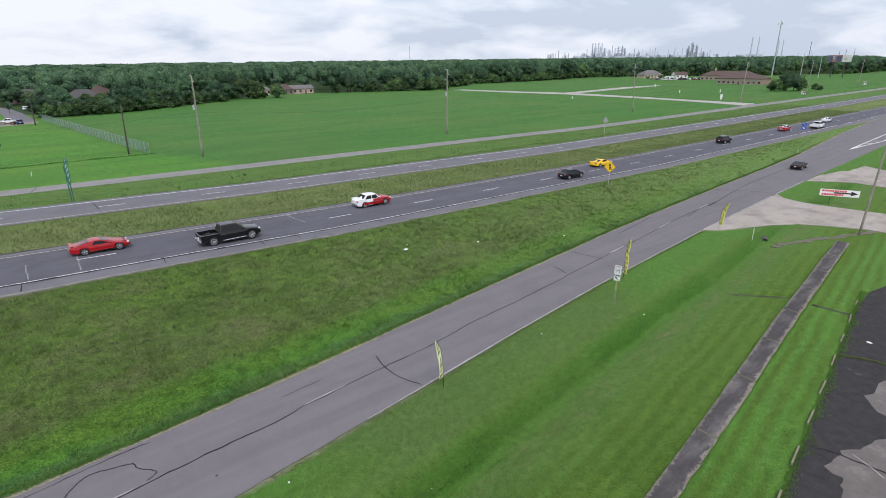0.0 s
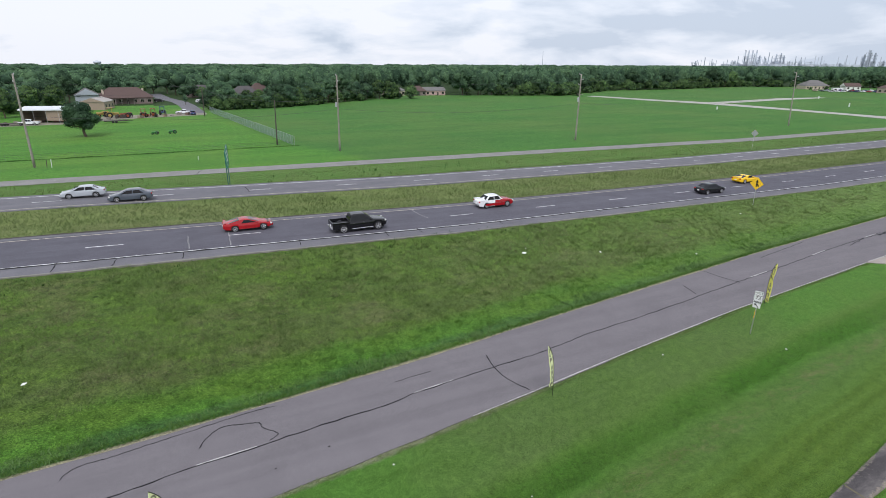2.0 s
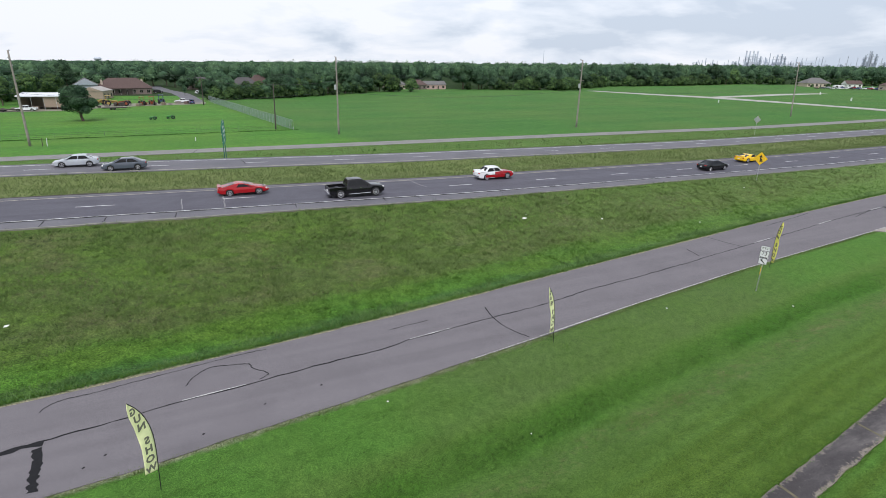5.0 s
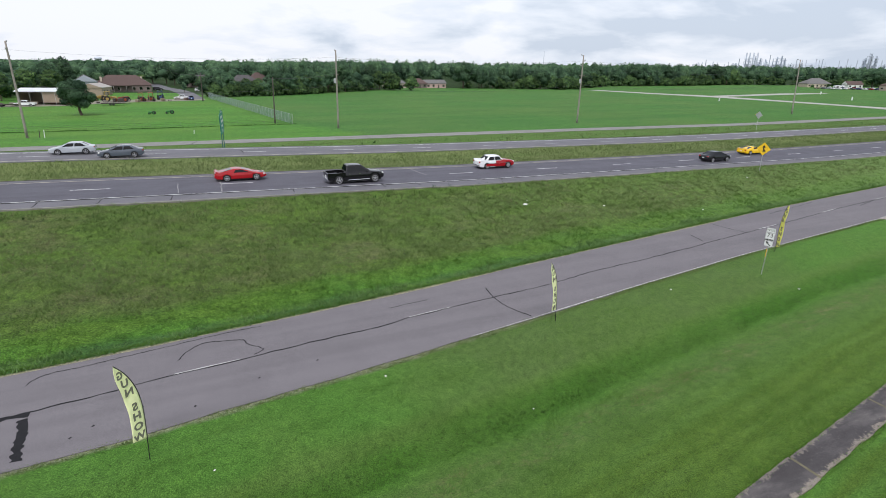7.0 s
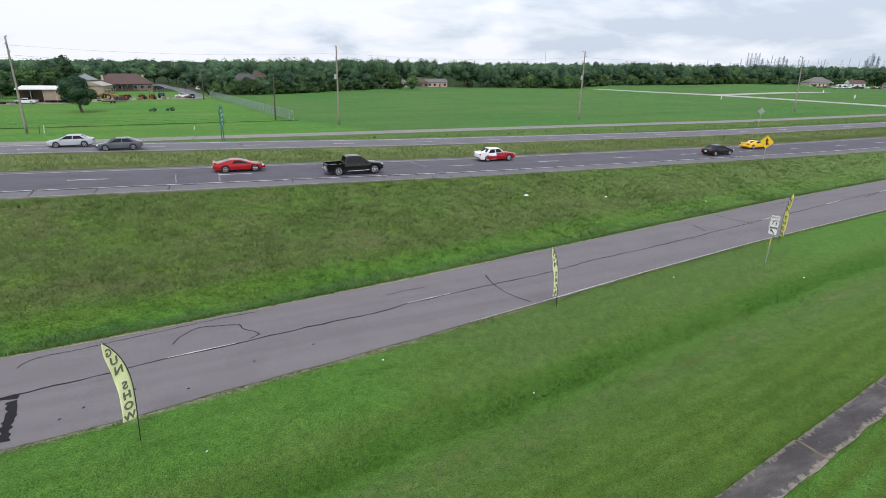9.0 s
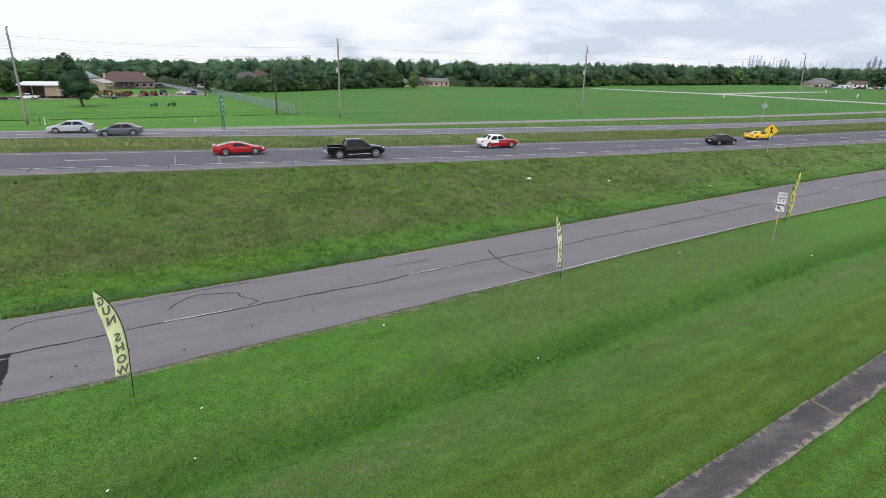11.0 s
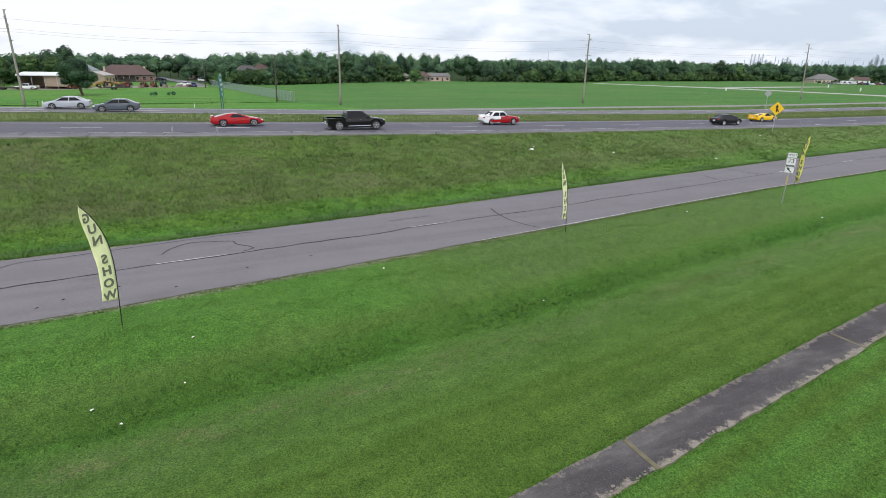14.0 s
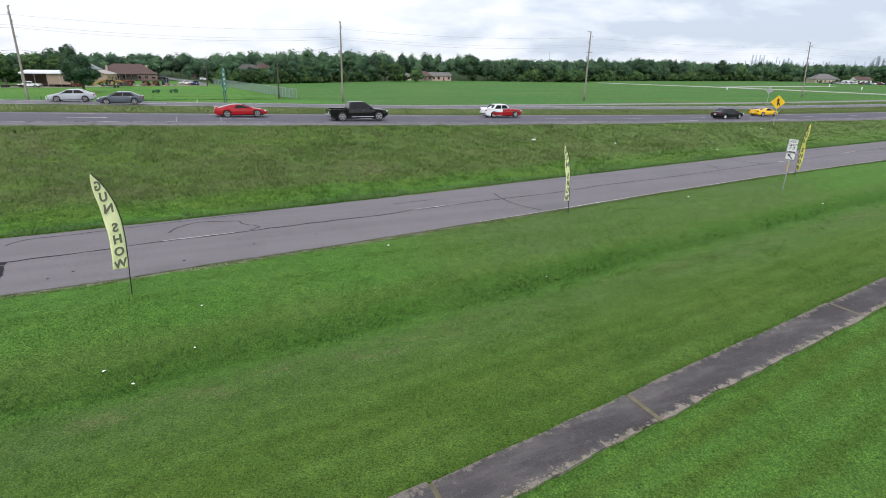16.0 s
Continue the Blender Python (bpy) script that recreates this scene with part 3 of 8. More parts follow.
M_DUST = plain("dusty_gravel_margin", (0.215, 0.205, 0.185), 0.95, vary=0.3, scale=1.5, bumpy=0.4)
strip("margin", LONG, wobble(along(48.72), 4.1, 0.14), wobble(along(49.0), 8.8, 0.12), hw_z, M_DUST, "", 0.4, parent=road_main, lift=0.023)
strip("margin", LONG, wobble(along(59.62), 7.3, 0.10), wobble(along(60.42), 3.3, 0.04), hw_z, M_ASPH2, "", 0.004, parent=road_main, lift=0.024)
# narrow dark strip along the median edge of the pavement
M_EDGEDARK = plain("dark_edge_strip", (0.045, 0.040, 0.032), 0.95, vary=0.4, scale=2.0, bumpy=0.4)
strip("edge_strip", LONG, wobble(along(60.38), 5.1, 0.10), wobble(along(60.72), 6.6, 0.16), hw_z, M_EDGEDARK, "", 0.03, parent=road_main, lift=0.026)
# dashes of 3 m every 12.19 m, edge lines
for i in range(-7, 32):
    e0 = -7.0 + 12.19 * i
    lane_line(road_main, along(55.04), along(55.16), hw_z, M_WHITE_LINE, [(e0 - 3.05, e0)])
    lane_line(road_far, along(76.23), along(76.35), fc_z, M_WHITE_LINE, [(e0 - 11.15, e0 - 8.1)])
lane_line(road_main, along(51.16), along(51.28), hw_z, M_WHITE_LINE, [(-200, 420)])
lane_line(road_main, along(59.25), along(59.36), hw_z, M_YELLOW_LINE, [(-200, 420)])
lane_line(road_far, along(79.5), along(79.64), fc_z, M_WHITE_LINE, [(-200, 420)])
lane_line(road_far, along(73.15), along(73.27), fc_z, M_YELLOW_LINE, [(-200, 420)])

# ---------------------------------------------------------------- building tools
def part(name, bm, material, parent, label="", smooth=False):
    """Links a bmesh as one mesh object under a thing or a part."""
    me = bpy.data.meshes.new(name)
    bmesh.ops.recalc_face_normals(bm, faces=bm.faces)
    bm.to_mesh(me)
    bm.free()
    me.materials.append(material)
    if smooth:
        me.polygons.foreach_set("use_smooth", [True] * len(me.polygons))
    ob = new(name, me)
    ob.parent = parent
    if label:
        ob["label"] = label
    return ob


def thing(name, u, v, z, rz, label, category, group="", kind=""):
    """An empty at a thing's base; its parts are built round it."""
    ob = new(name)
    ob.empty_display_size = 0.3
    ob.matrix_world = pose(u, v, z, 0, 0, rz)
    return tagged(ob, label, category, group, kind)


def box(bm, c, s, bev=0.0, rz=0.0, taper=1.0):
    r = bmesh.ops.create_cube(bm, size=1.0)
    vs = r["verts"]
    for p in vs:
        k = taper if p.co.z > 0 else 1.0
        p.co = Vector((p.co.x * s[0] * k, p.co.y * s[1] * k, p.co.z * s[2]))
    if bev:
        es = list({e for p in vs for e in p.link_edges})
        out = bmesh.ops.bevel(bm, geom=es, offset=bev, segments=2, affect="EDGES", profile=0.5)
        vs = list({p for f in out["faces"] for p in f.verts} | {p for p in vs if p.is_valid})
    m = Matrix.Translation(c) @ Matrix.Rotation(radians(rz), 4, "Z")
    for p in vs:
        p.co = m @ p.co
    return bm


def cyl(bm, p0, p1, r0, r1=None, n=10):
    r1 = r0 if r1 is None else r1
    p0, p1 = Vector(p0), Vector(p1)
    d = p1 - p0
    q = d.to_track_quat("Z", "Y").to_matrix().to_4x4()
    m = Matrix.Translation((p0 + p1) / 2) @ q
    bmesh.ops.create_cone(bm, cap_ends=True, segments=n, radius1=r0, radius2=max(r1, 1e-4), depth=d.length, matrix=m)
    return bm


def loft(bm, rings, cap=True):
    """A skin through closed rings with equal numbers of points."""
    vs = [[bm.verts.new(p) for p in r] for r in rings]
    n = len(rings[0])
    for a, b in zip(vs, vs[1:]):
        for j in range(n):
            bm.faces.new((a[j], a[(j + 1) % n], b[(j + 1) % n], b[j]))
    if cap:
        bm.faces.new(list(reversed(vs[0])))
        bm.faces.new(vs[-1])
    return bm


def plate(bm, pts, thick, axis=1):
    """A flat outline, given in two axes, made a plate of some thickness along the third."""
    def co(p, t):
        return (p[0], t, p[1]) if axis == 1 else (p[0], p[1], t) if axis == 2 else (t, p[0], p[1])
    return loft(bm, [[co(p, -thick / 2) for p in pts], [co(p, thick / 2) for p in pts]])


def B():
    return bmesh.new()


def lettering(text, size, depth=0.004, bold=0.0):
    """The mesh of a word, centred, standing in the x-z plane and read from -y."""
    cu = bpy.data.curves.new("lettering", "FONT")
    cu.body, cu.size, cu.extrude, cu.align_x, cu.align_y = text, size, depth, "CENTER", "CENTER"
    cu.resolution_u, cu.offset = 3, bold
    ob = bpy.data.objects.new("lettering", cu)
    me = bpy.data.meshes.new_from_object(ob)
    me.transform(Matrix.Rotation(radians(90), 4, "X"))
    bpy.data.objects.remove(ob)
    return me


def letter(parent, text, size, x, y, z, mat, name="letter", squeeze=1.0, depth=0.004, bold=0.0):
    me = lettering(text, size, depth, bold)
    me.transform(Matrix.Diagonal((squeeze, 1, 1, 1)))
    me.materials.clear()
    me.materials.append(mat)
    ob = new(name, me)
    ob.location = (x, y, z)
    ob.parent = parent
    return ob


# ---------------------------------------------------------------- footpath, lot, drives, cracks
def stained_concrete(name, dark, mid, light, scale=1.1):
    m, n, l, b = node_mat(name)
    v = coords(n, l)
    f1, f2, f3 = noise_tex(n, l, v, scale, 6, 0.68), noise_tex(n, l, v, 40, 3, 0.7), noise_tex(n, l, v, 5.0, 4, 0.6)
    c = ramp(n, l, f1, [(0.40, dark), (0.565, mid), (0.60, light)])
    c = mixc(n, l, 0.22, c, ramp(n, l, f3, [(0.35, dark), (0.7, light)]))
    c = mixc(n, l, 0.15, c, ramp(n, l, f2, [(0.3, dark), (0.7, light)]))
    l.new(c, b.inputs["Base Color"])
    b.inputs["Roughness"].default_value = 0.8
    bump(n, l, b, f2, 0.3, 0.01)
    return m


def path_mat():
    """Concrete black with mould, worn bare in crumbs along its edges, more on the side of the lot."""
    m, n, l, b = node_mat("mould_stained_path")
    v = coords(n, l)
    f1, f2, f3 = noise_tex(n, l, coords(n, l, (0.5, 1.7, 1), -8.3), 0.62, 5, 0.62), noise_tex(n, l, v, 34, 3, 0.7), noise_tex(n, l, v, 3.2, 5, 0.72)
    base = ramp(n, l, f1, [(0.34, (0.040, 0.036, 0.040)), (0.48, (0.058, 0.053, 0.058)), (0.58, (0.098, 0.090, 0.092)), (0.70, (0.175, 0.160, 0.155))])
    base = mixc(n, l, 0.30, base, ramp(n, l, f2, [(0.3, (0.03, 0.03, 0.03)), (0.7, (0.16, 0.145, 0.13))]))
    worn = noise_tex(n, l, v, 7.5, 4, 0.75)
    base = mixc(n, l, ramp(n, l, worn, [(0.60, (0, 0, 0)), (0.70, (0.55, 0.55, 0.55))]), base, (0.19, 0.175, 0.16))
    dot = n.new("ShaderNodeVectorMath")
    dot.operation = "DOT_PRODUCT"
    dot.inputs[1].default_value = (-0.146, 1.0, 0.0)
    l.new(v, dot.inputs[0])
    k = n.new("ShaderNodeMath")                          # distance across the path
    k.operation = "SUBTRACT"
    l.new(dot.outputs["Value"], k.inputs[0])
    l.new(calc(n, l, "ADD", bands(n, l, axis_of(n, l, v, "X"), [(22, (0, 0, 0)), (47, (0.27, 0.27, 0.27))], 100.0), 5.85), k.inputs[1])
    wob = n.new("ShaderNodeMath")
    wob.operation = "MULTIPLY_ADD"
    l.new(f3, wob.inputs[0])
    wob.inputs[1].default_value = 1.1
    l.new(k.outputs[0], wob.inputs[2])
    bare = ramp(n, l, calc(n, l, "MULTIPLY", wob.outputs[0], 0.5), [(0.0, (1, 1, 1)), (0.03, (1, 1, 1)), (0.10, (0, 0, 0)), (0.550, (0, 0, 0)), (0.600, (0.6, 0.6, 0.6))])
    c = mixc(n, l, bare, base, ramp(n, l, f2, [(0.3, (0.17, 0.145, 0.12)), (0.7, (0.31, 0.275, 0.235))]))
    l.new(c, b.inputs["Base Color"])
    b.inputs["Roughness"].default_value, b.inputs["Specular IOR Level"].default_value = 0.9, 0.2
    bump(n, l, b, f2, 0.35, 0.01)
    return m


def lot_mat():
    """Old black car park, worn through to pale concrete in a few patches."""
    m, n, l, b = node_mat("lot_surface")
    v = coords(n, l)
    f1, f2, f3 = noise_tex(n, l, v, 0.22, 6, 0.6), noise_tex(n, l, v, 22, 3, 0.7), noise_tex(n, l, v, 1.8, 5, 0.65)
    c = ramp(n, l, f3, [(0.34, (0.022, 0.021, 0.022)), (0.66, (0.042, 0.039, 0.040))])
    c = mixc(n, l, ramp(n, l, f1, [(0.68, (0, 0, 0)), (0.69, (1, 1, 1))]), c, ramp(n, l, f3, [(0.3, (0.10, 0.092, 0.085)), (0.7, (0.19, 0.172, 0.15))]))
    c = mixc(n, l, 0.2, c, ramp(n, l, f2, [(0.3, (0.02, 0.02, 0.02)), (0.7, (0.13, 0.12, 0.115))]))
    l.new(c, b.inputs["Base Color"])
    b.inputs["Roughness"].default_value, b.inputs["Specular IOR Level"].default_value = 0.9, 0.15
    bump(n, l, b, f2, 0.3, 0.01)
    return m


M_SLAB = path_mat()
M_OLDSLABPALE = stained_concrete("weathered_gutter_concrete", (0.085, 0.08, 0.072), (0.15, 0.14, 0.125), (0.25, 0.23, 0.20), 1.5)
M_SLABEDGE = plain("bare_concrete_edge", (0.20, 0.175, 0.135), 0.9, vary=0.3, scale=4, bumpy=0.4)
M_LOT = lot_mat()
M_LOTPALE = stained_concrete("worn_lot_concrete", (0.105, 0.092, 0.085), (0.140, 0.124, 0.115), (0.180, 0.163, 0.150), 0.8)
M_DIRT = plain("bare_soil", (0.13, 0.115, 0.07), 0.95, vary=0.3, scale=3, bumpy=0.5)
M_PAPER = plain("white_paper", (0.75, 0.75, 0.73), 0.7, vary=0.08)


def path_z(u):
    return fall(u, path_v(u)) - 0.46


footpath = tagged(new("pavement_footpath"), "dark mould-stained concrete footpath through mown grass", "footpath", kind="structure")
JOINTS = (-24, -13.5, -2.8, 3.1, 8.72, 19.28, 26.4, 33.75, 40.2, 46.7, 53.0, 58.5, 64.3, 70.2)
rng_p = np.random.default_rng(11)
for a, b in zip(JOINTS, JOINTS[1:]):
    seed, tip = rng_p.uniform(0, 90), rng_p.uniform(-0.012, 0.012)
    ob = strip("slab", np.linspace(a + 0.05, b - 0.05, 26), wobble(lambda u: path_v(u) - 0.50, seed, 0.08, 1.3), wobble(lambda u: path_v(u) + 0.66 + 0.12 * np.clip((u - 25) / 15, 0, 1), seed + 9, 0.05, 1.3),
               lambda u: path_z(u) + tip, M_SLAB, "", 0.12, parent=footpath, lift=0.055, cross=2)
    strip("joint_soil", np.array([b - 0.07, b - 0.02, b + 0.03, b + 0.06]), lambda u: path_v(u) - 0.5, lambda u: path_v(u) + 0.6, path_z, M_DIRT, "", 0.02, parent=footpath, lift=0.058, cross=1)


def slab_poly(name, pts, z, mat, label, thick=0.4, cat="drive", kind="structure", parent=None, level=False):
    bm = B()
    h = [z if level else z + float(fall(p[0], p[1])) for p in pts]
    loft(bm, [[(p[0], p[1], k - thick) for p, k in zip(pts, h)], [(p[0], p[1], k) for p, k in zip(pts, h)]])
    bmesh.ops.triangulate(bm, faces=[f for f in bm.faces if len(f.verts) > 4])
    me = bpy.data.meshes.new(name)
    bmesh.ops.recalc_face_normals(bm, faces=bm.faces)
    bm.to_mesh(me)
    bm.free()
    me.materials.append(mat)
    ob = new(name, me)
    if parent:
        ob.parent = parent
        return ob
    return tagged(ob, label, cat, kind=kind)


LOT = [(14, 3.5), (20, 4.55), (25, 5.42), (31, 6.45), (37, 7.5), (43, 8.5), (49, 9.5), (52.5, 10.0), (56, 10.3), (60, 9.6), (64, 7.5), (66, 3), (66, -19), (14, -19)]
lot = slab_poly("pavement_lot", LOT, -0.40, M_LOT, "dark worn car park surface with pale patches", 0.2, "car park")
slab_poly("pavement_drive_near", [(61.5, 28.2), (63.5, 26.9), (66.5, 25.6), (70, 24.2), (73.5, 22.2), (76, 19.0), (77.6, 16.2), (78.2, 13), (78, 4), (88.5, 4), (88.2, 14), (87.4, 18), (86.2, 22.5), (85.6, 26), (86.2, 28.6), (88, 30.2), (74, 29.1)], -0.355, M_CONC, "pale concrete driveway crossing the grass to the road")
slab_poly("pavement_drive_far", [(101.5, 31), (104.6, 28), (106.4, 25.5), (106.2, 22), (105, 17), (104, 4), (122, 4), (121.5, 20), (122, 25), (124.5, 29.5), (131, 32.4), (116, 31.9)], -0.345, M_CONC, "pale concrete driveway to the road")

def ragged(pts, seed, amp=0.16, step=0.35):
    out = []
    for (a, b), (c, d) in zip(pts, pts[1:] + pts[:1]):
        n = max(1, int(math.hypot(c - a, d - b) / step))
        for i in range(n):
            x, y = a + (c - a) * i / n, b + (d - b) * i / n
            out.append((x + amp * noise.noise((x * 1.3, y * 1.3, seed)), y + amp * noise.noise((x * 1.3, y * 1.3, seed + 7))))
    return out


PALE_NEAR = [(30.6, 4.9), (31.4, 4.2), (32.1, 4.0), (32.9, 4.0), (33.5, 3.6), (34.0, 0.10000000000000009), (30, -3.0), (25.5, -2.0), (25.2, 1.5), (26.9, 3.6), (27.5, 3.7), (27.7, 4.0), (28.4, 4.1), (28.3, 4.5), (28.6, 4.9), (29.2, 4.8), (30.3, 4.7)]
PALE_FAR = [(40.3, 5.3), (39.7, 5.5), (39.1, 5.4), (38.0, 5.3), (37.3, 5.7), (36.9, 5.2), (36.0, 4.6), (36.1, 4.2), (35.6, 2.6), (40.5, 1.0), (43.5, 2.6), (41.3, 4.5)]
for i, pts in enumerate((PALE_NEAR, PALE_FAR)):
    slab_poly("pavement_patch", ragged(pts, 3.0 + i), -0.392, M_LOTPALE, "pale worn concrete showing through the black lot", 0.05, "car park")

# dark strip along the drain's bed, either side of the footpath
def drain_bed(v0, v1):
    vs, fs = [], []
    for i, vv in enumerate(np.linspace(v0, v1, 12)):
        c = float(drain_u(vv)) + 0.06 * math.sin(vv * 2.1)
        z = gz(c, vv) - 0.20
        vs += [(c - 0.17 - 0.07 * math.sin(vv * 5), vv, z), (c + 0.17 + 0.07 * math.sin(vv * 4), vv, z)]
        if i:
            fs.append((2 * i - 2, 2 * i - 1, 2 * i + 1, 2 * i))
    tagged(new("ground_drain_bed", mesh_from("ground_drain_bed", vs, fs, [M_DRAINBED])), "dark bed of a narrow drain", "drain", kind="structure")


M_DRAINBED = plain("dark_drain_bed", (0.040, 0.046, 0.022), 0.7, vary=0.4, scale=4, bumpy=0.5)
drain_bed(14.1, 18.4)
drain_bed(9.8, 12.6)

# edging stones of the lot, proud of the weeds
edging = tagged(new("kerb"), "broken pale concrete edging stones by the lot", "kerb", kind="structure")
for u0, ln in ((19.1, 1.75), (23.2, 1.75), (27.3, 1.8), (31.4, 1.7), (35.3, 1.8), (39.5, 1.75), (43.6, 1.4), (47.7, 1.7), (51.6, 1.2)):
    bm = B()
    box(bm, (0, 0, 0), (ln, 0.09, 0.2), 0.015)
    k = part("edging_stone", bm, M_SLABEDGE, edging)
    k.matrix_world = pose(u0 + 0.9, float(lot_v(u0 + 0.9)) + 0.1, -0.34 + float(fall(u0, 6.0)), rng_p.uniform(-2, 2), rng_p.uniform(-2, 2), 9.7 + rng_p.uniform(-2, 2))


def seal(parent, pts, w, zf, mat=M_TAR, lift=0.026, jit=0.05, name="sealed_crack"):
    """A crack: a thin ragged band along a line of points."""
    out, rr = [], random.Random(len(pts) * 7 + int(abs(pts[0][0]) * 10))
    if 4 <= len(pts) < 16:
        q = [pts[0], *pts, pts[-1]]
        pts = [tuple(0.5 * (2 * b[i] + (c[i] - a[i]) * t + (2 * a[i] - 5 * b[i] + 4 * c[i] - d[i]) * t * t + (3 * b[i] - a[i] - 3 * c[i] + d[i]) * t ** 3) for i in (0, 1))
               for a, b, c, d in zip(q, q[1:], q[2:], q[3:]) for t in (0, 0.25, 0.5, 0.75)] + [pts[-1]]
    for (a, b), (c, d) in zip(pts, pts[1:]):
        n = max(2, int(math.hypot(c - a, d - b) / 0.45))
        for i in range(n):
            t = i / n
            out.append((a + (c - a) * t + rr.uniform(-jit, jit), b + (d - b) * t + rr.uniform(-jit, jit)))
    out.append(pts[-1])
    vs, fs = [], []
    for i, (x, y) in enumerate(out):
        p, q = out[max(0, i - 1)], out[min(len(out) - 1, i + 1)]
        dx, dy = q[0] - p[0], q[1] - p[1]
        k = math.hypot(dx, dy) or 1
        ww = w * rr.uniform(0.55, 1.25) / 2
        z = float(zf(np.array([x]))[0]) + lift
        vs += [(x - dy / k * ww, y + dx / k * ww, z), (x + dy / k * ww, y - dx / k * ww, z)]
        if i:
            j = 2 * i
            fs.append((j - 2, j - 1, j + 1, j))
    ob = new(name, mesh_from(name, vs, fs, [mat]))
    ob.parent = parent
    return ob


def lot_z(u):
    return -0.40 + 0.013 * 4.5 - 0.0065 * np.asarray(u, float)


seal(lot, [(29.6, 5.9), (30.0, 5.3), (30.2, 4.4), (30.4, 2.8)], 0.07, lot_z, lift=0.022, jit=0.03)
seal(lot, [(30.7, 4.3), (30.3, 3.4), (29.9, 2.8)], 0.035, lot_z, M_WORN_LINE, 0.024, 0.02, "scratch")
CENTRE = [(-30, 20.9), (-16, 22.7), (-7.05, 23.69), (-3.91, 24.12), (-1.99, 24.41), (0.93, 24.63), (3.02, 24.91), (5.71, 25.15), (8.14, 25.29), (9.95, 25.72), (12.97, 26.04), (16.47, 26.41), (20.19, 26.69), (25.01, 27.57), (30.1, 28.06),
          (36.09, 28.8), (39.79, 29.38), (45.98, 30.18), (53.07, 31.09), (62.85, 32.48), (74.95, 33.79)]
seal(road_ramp, CENTRE, 0.085, ramp_z)
seal(road_ramp, [(-1.81, 25.75), (-1.43, 26.46), (-0.62, 27.1), (0.29, 26.96), (1.25, 26.67), (1.39, 26.13), (2.06, 25.37), (1.91, 25.09), (1.58, 24.9)], 0.07, ramp_z, jit=0.03)
seal(road_ramp, [(16.38, 27.89), (16.12, 26.38), (16.17, 24.86), (16.78, 23.2)], 0.075, ramp_z, jit=0.03)
seal(road_ramp, [(-7.91, 26.03), (-7.63, 26.5), (-7.01, 26.81), (-5.99, 26.87), (-4.57, 27.09), (-2.82, 27.34), (0.79, 27.87), (2.29, 27.9)], 0.06, ramp_z, jit=0.03)
seal(road_ramp, [(9.51, 27.41), (12.11, 27.62)], 0.05, ramp_z)
seal(road_ramp, [(39.06, 31.39), (38.51, 29.58)], 0.09, ramp_z)
seal(road_ramp, [(43.81, 33.35), (44.03, 31.64), (44.48, 29.75)], 0.09, ramp_z)
seal(road_ramp, [(52.84, 33.64), (57.16, 34.41), (62.44, 35.3)], 0.07, ramp_z)
seal(road_ramp, [(84, 37.5), (86.5, 34.2), (88.5, 30.4)], 0.11, ramp_z)
seal(road_ramp, [(66, 32.2), (71, 33.3), (76, 33.6), (84, 35.0), (93, 36.2), (108, 37.2)], 0.1, ramp_z, jit=0.1)
seal(road_ramp, [(73.5, 33.2), (76.2, 33.7)], 0.28, ramp_z, jit=0.1)
seal(road_ramp, [(-8.74, 23.36), (-8.04, 23.6), (-7.28, 23.5)], 0.34, ramp_z, name="tar_patch")
seal(road_ramp, [(-7.45, 23.2), (-7.25, 22.2), (-7.2, 21.2), (-7.08, 20.4)], 0.34, ramp_z, jit=0.03, name="tar_patch")
for x_, y_ in ((-5.6, 21.1), (-4.9, 21.6), (-3.2, 22.2), (1.5, 22.6), (4.3, 23.1), (-1.2, 21.4)):
    seal(road_ramp, [(x_, y_), (x_ + 0.09, y_ + 0.07)], 0.10, ramp_z, jit=0.02, name="tar_spot")
for a, b in ((-1.99, 0.93), (10.2, 12.97), (46.6, 49.6), (58.8, 61.8), (71, 74)):
    seal(road_ramp, [(a, float(lerp(CENTRE, a)) + 0.07), (b, float(lerp(CENTRE, b)) + 0.07)], 0.07 if a < 20 else 0.12, ramp_z, M_WORN_LINE, 0.03, 0.0, "lane_line")
lane_line(road_ramp, lambda u: near_e(u) + 0.03, lambda u: near_e(u) + 0.10, ramp_z, M_WORN_LINE, [(17.4, 62)])
lane_line(road_ramp, lambda u: near_e(u) + 0.05, lambda u: near_e(u) + 0.13, ramp_z, M_WORN_LINE, [(62, 86)], 0.07)
seal(road_ramp, [(12.4, 22.31), (13.2, 22.42), (15, 22.68), (17.3, 23.0)], 0.05, ramp_z, M_WORN_LINE, 0.03, 0.01, "lane_line")
lane_line(road_ramp, lambda u: near_e(u) + 0.13, lambda u: near_e(u) + 0.21, ramp_z, M_WORN_LINE, [(88, 101)])
for pts in ([(141.7, 36.6), (159.2, 37.4), (200, 39.3)], [(141.7, 36.6), (160, 35.2), (200, 36.8)], [(147, 36.9), (149.5, 36.0)], [(152.5, 37.1), (154.6, 35.6)], [(158, 37.4), (160, 35.2)]):
    seal(road_ramp, pts, 0.3, ramp_z, M_WHITE_LINE, 0.03, 0.0, "lane_line")
M_PALEJOINT = plain("pale_joint_filler", (0.27, 0.265, 0.26), 0.9, vary=0.3, scale=3)
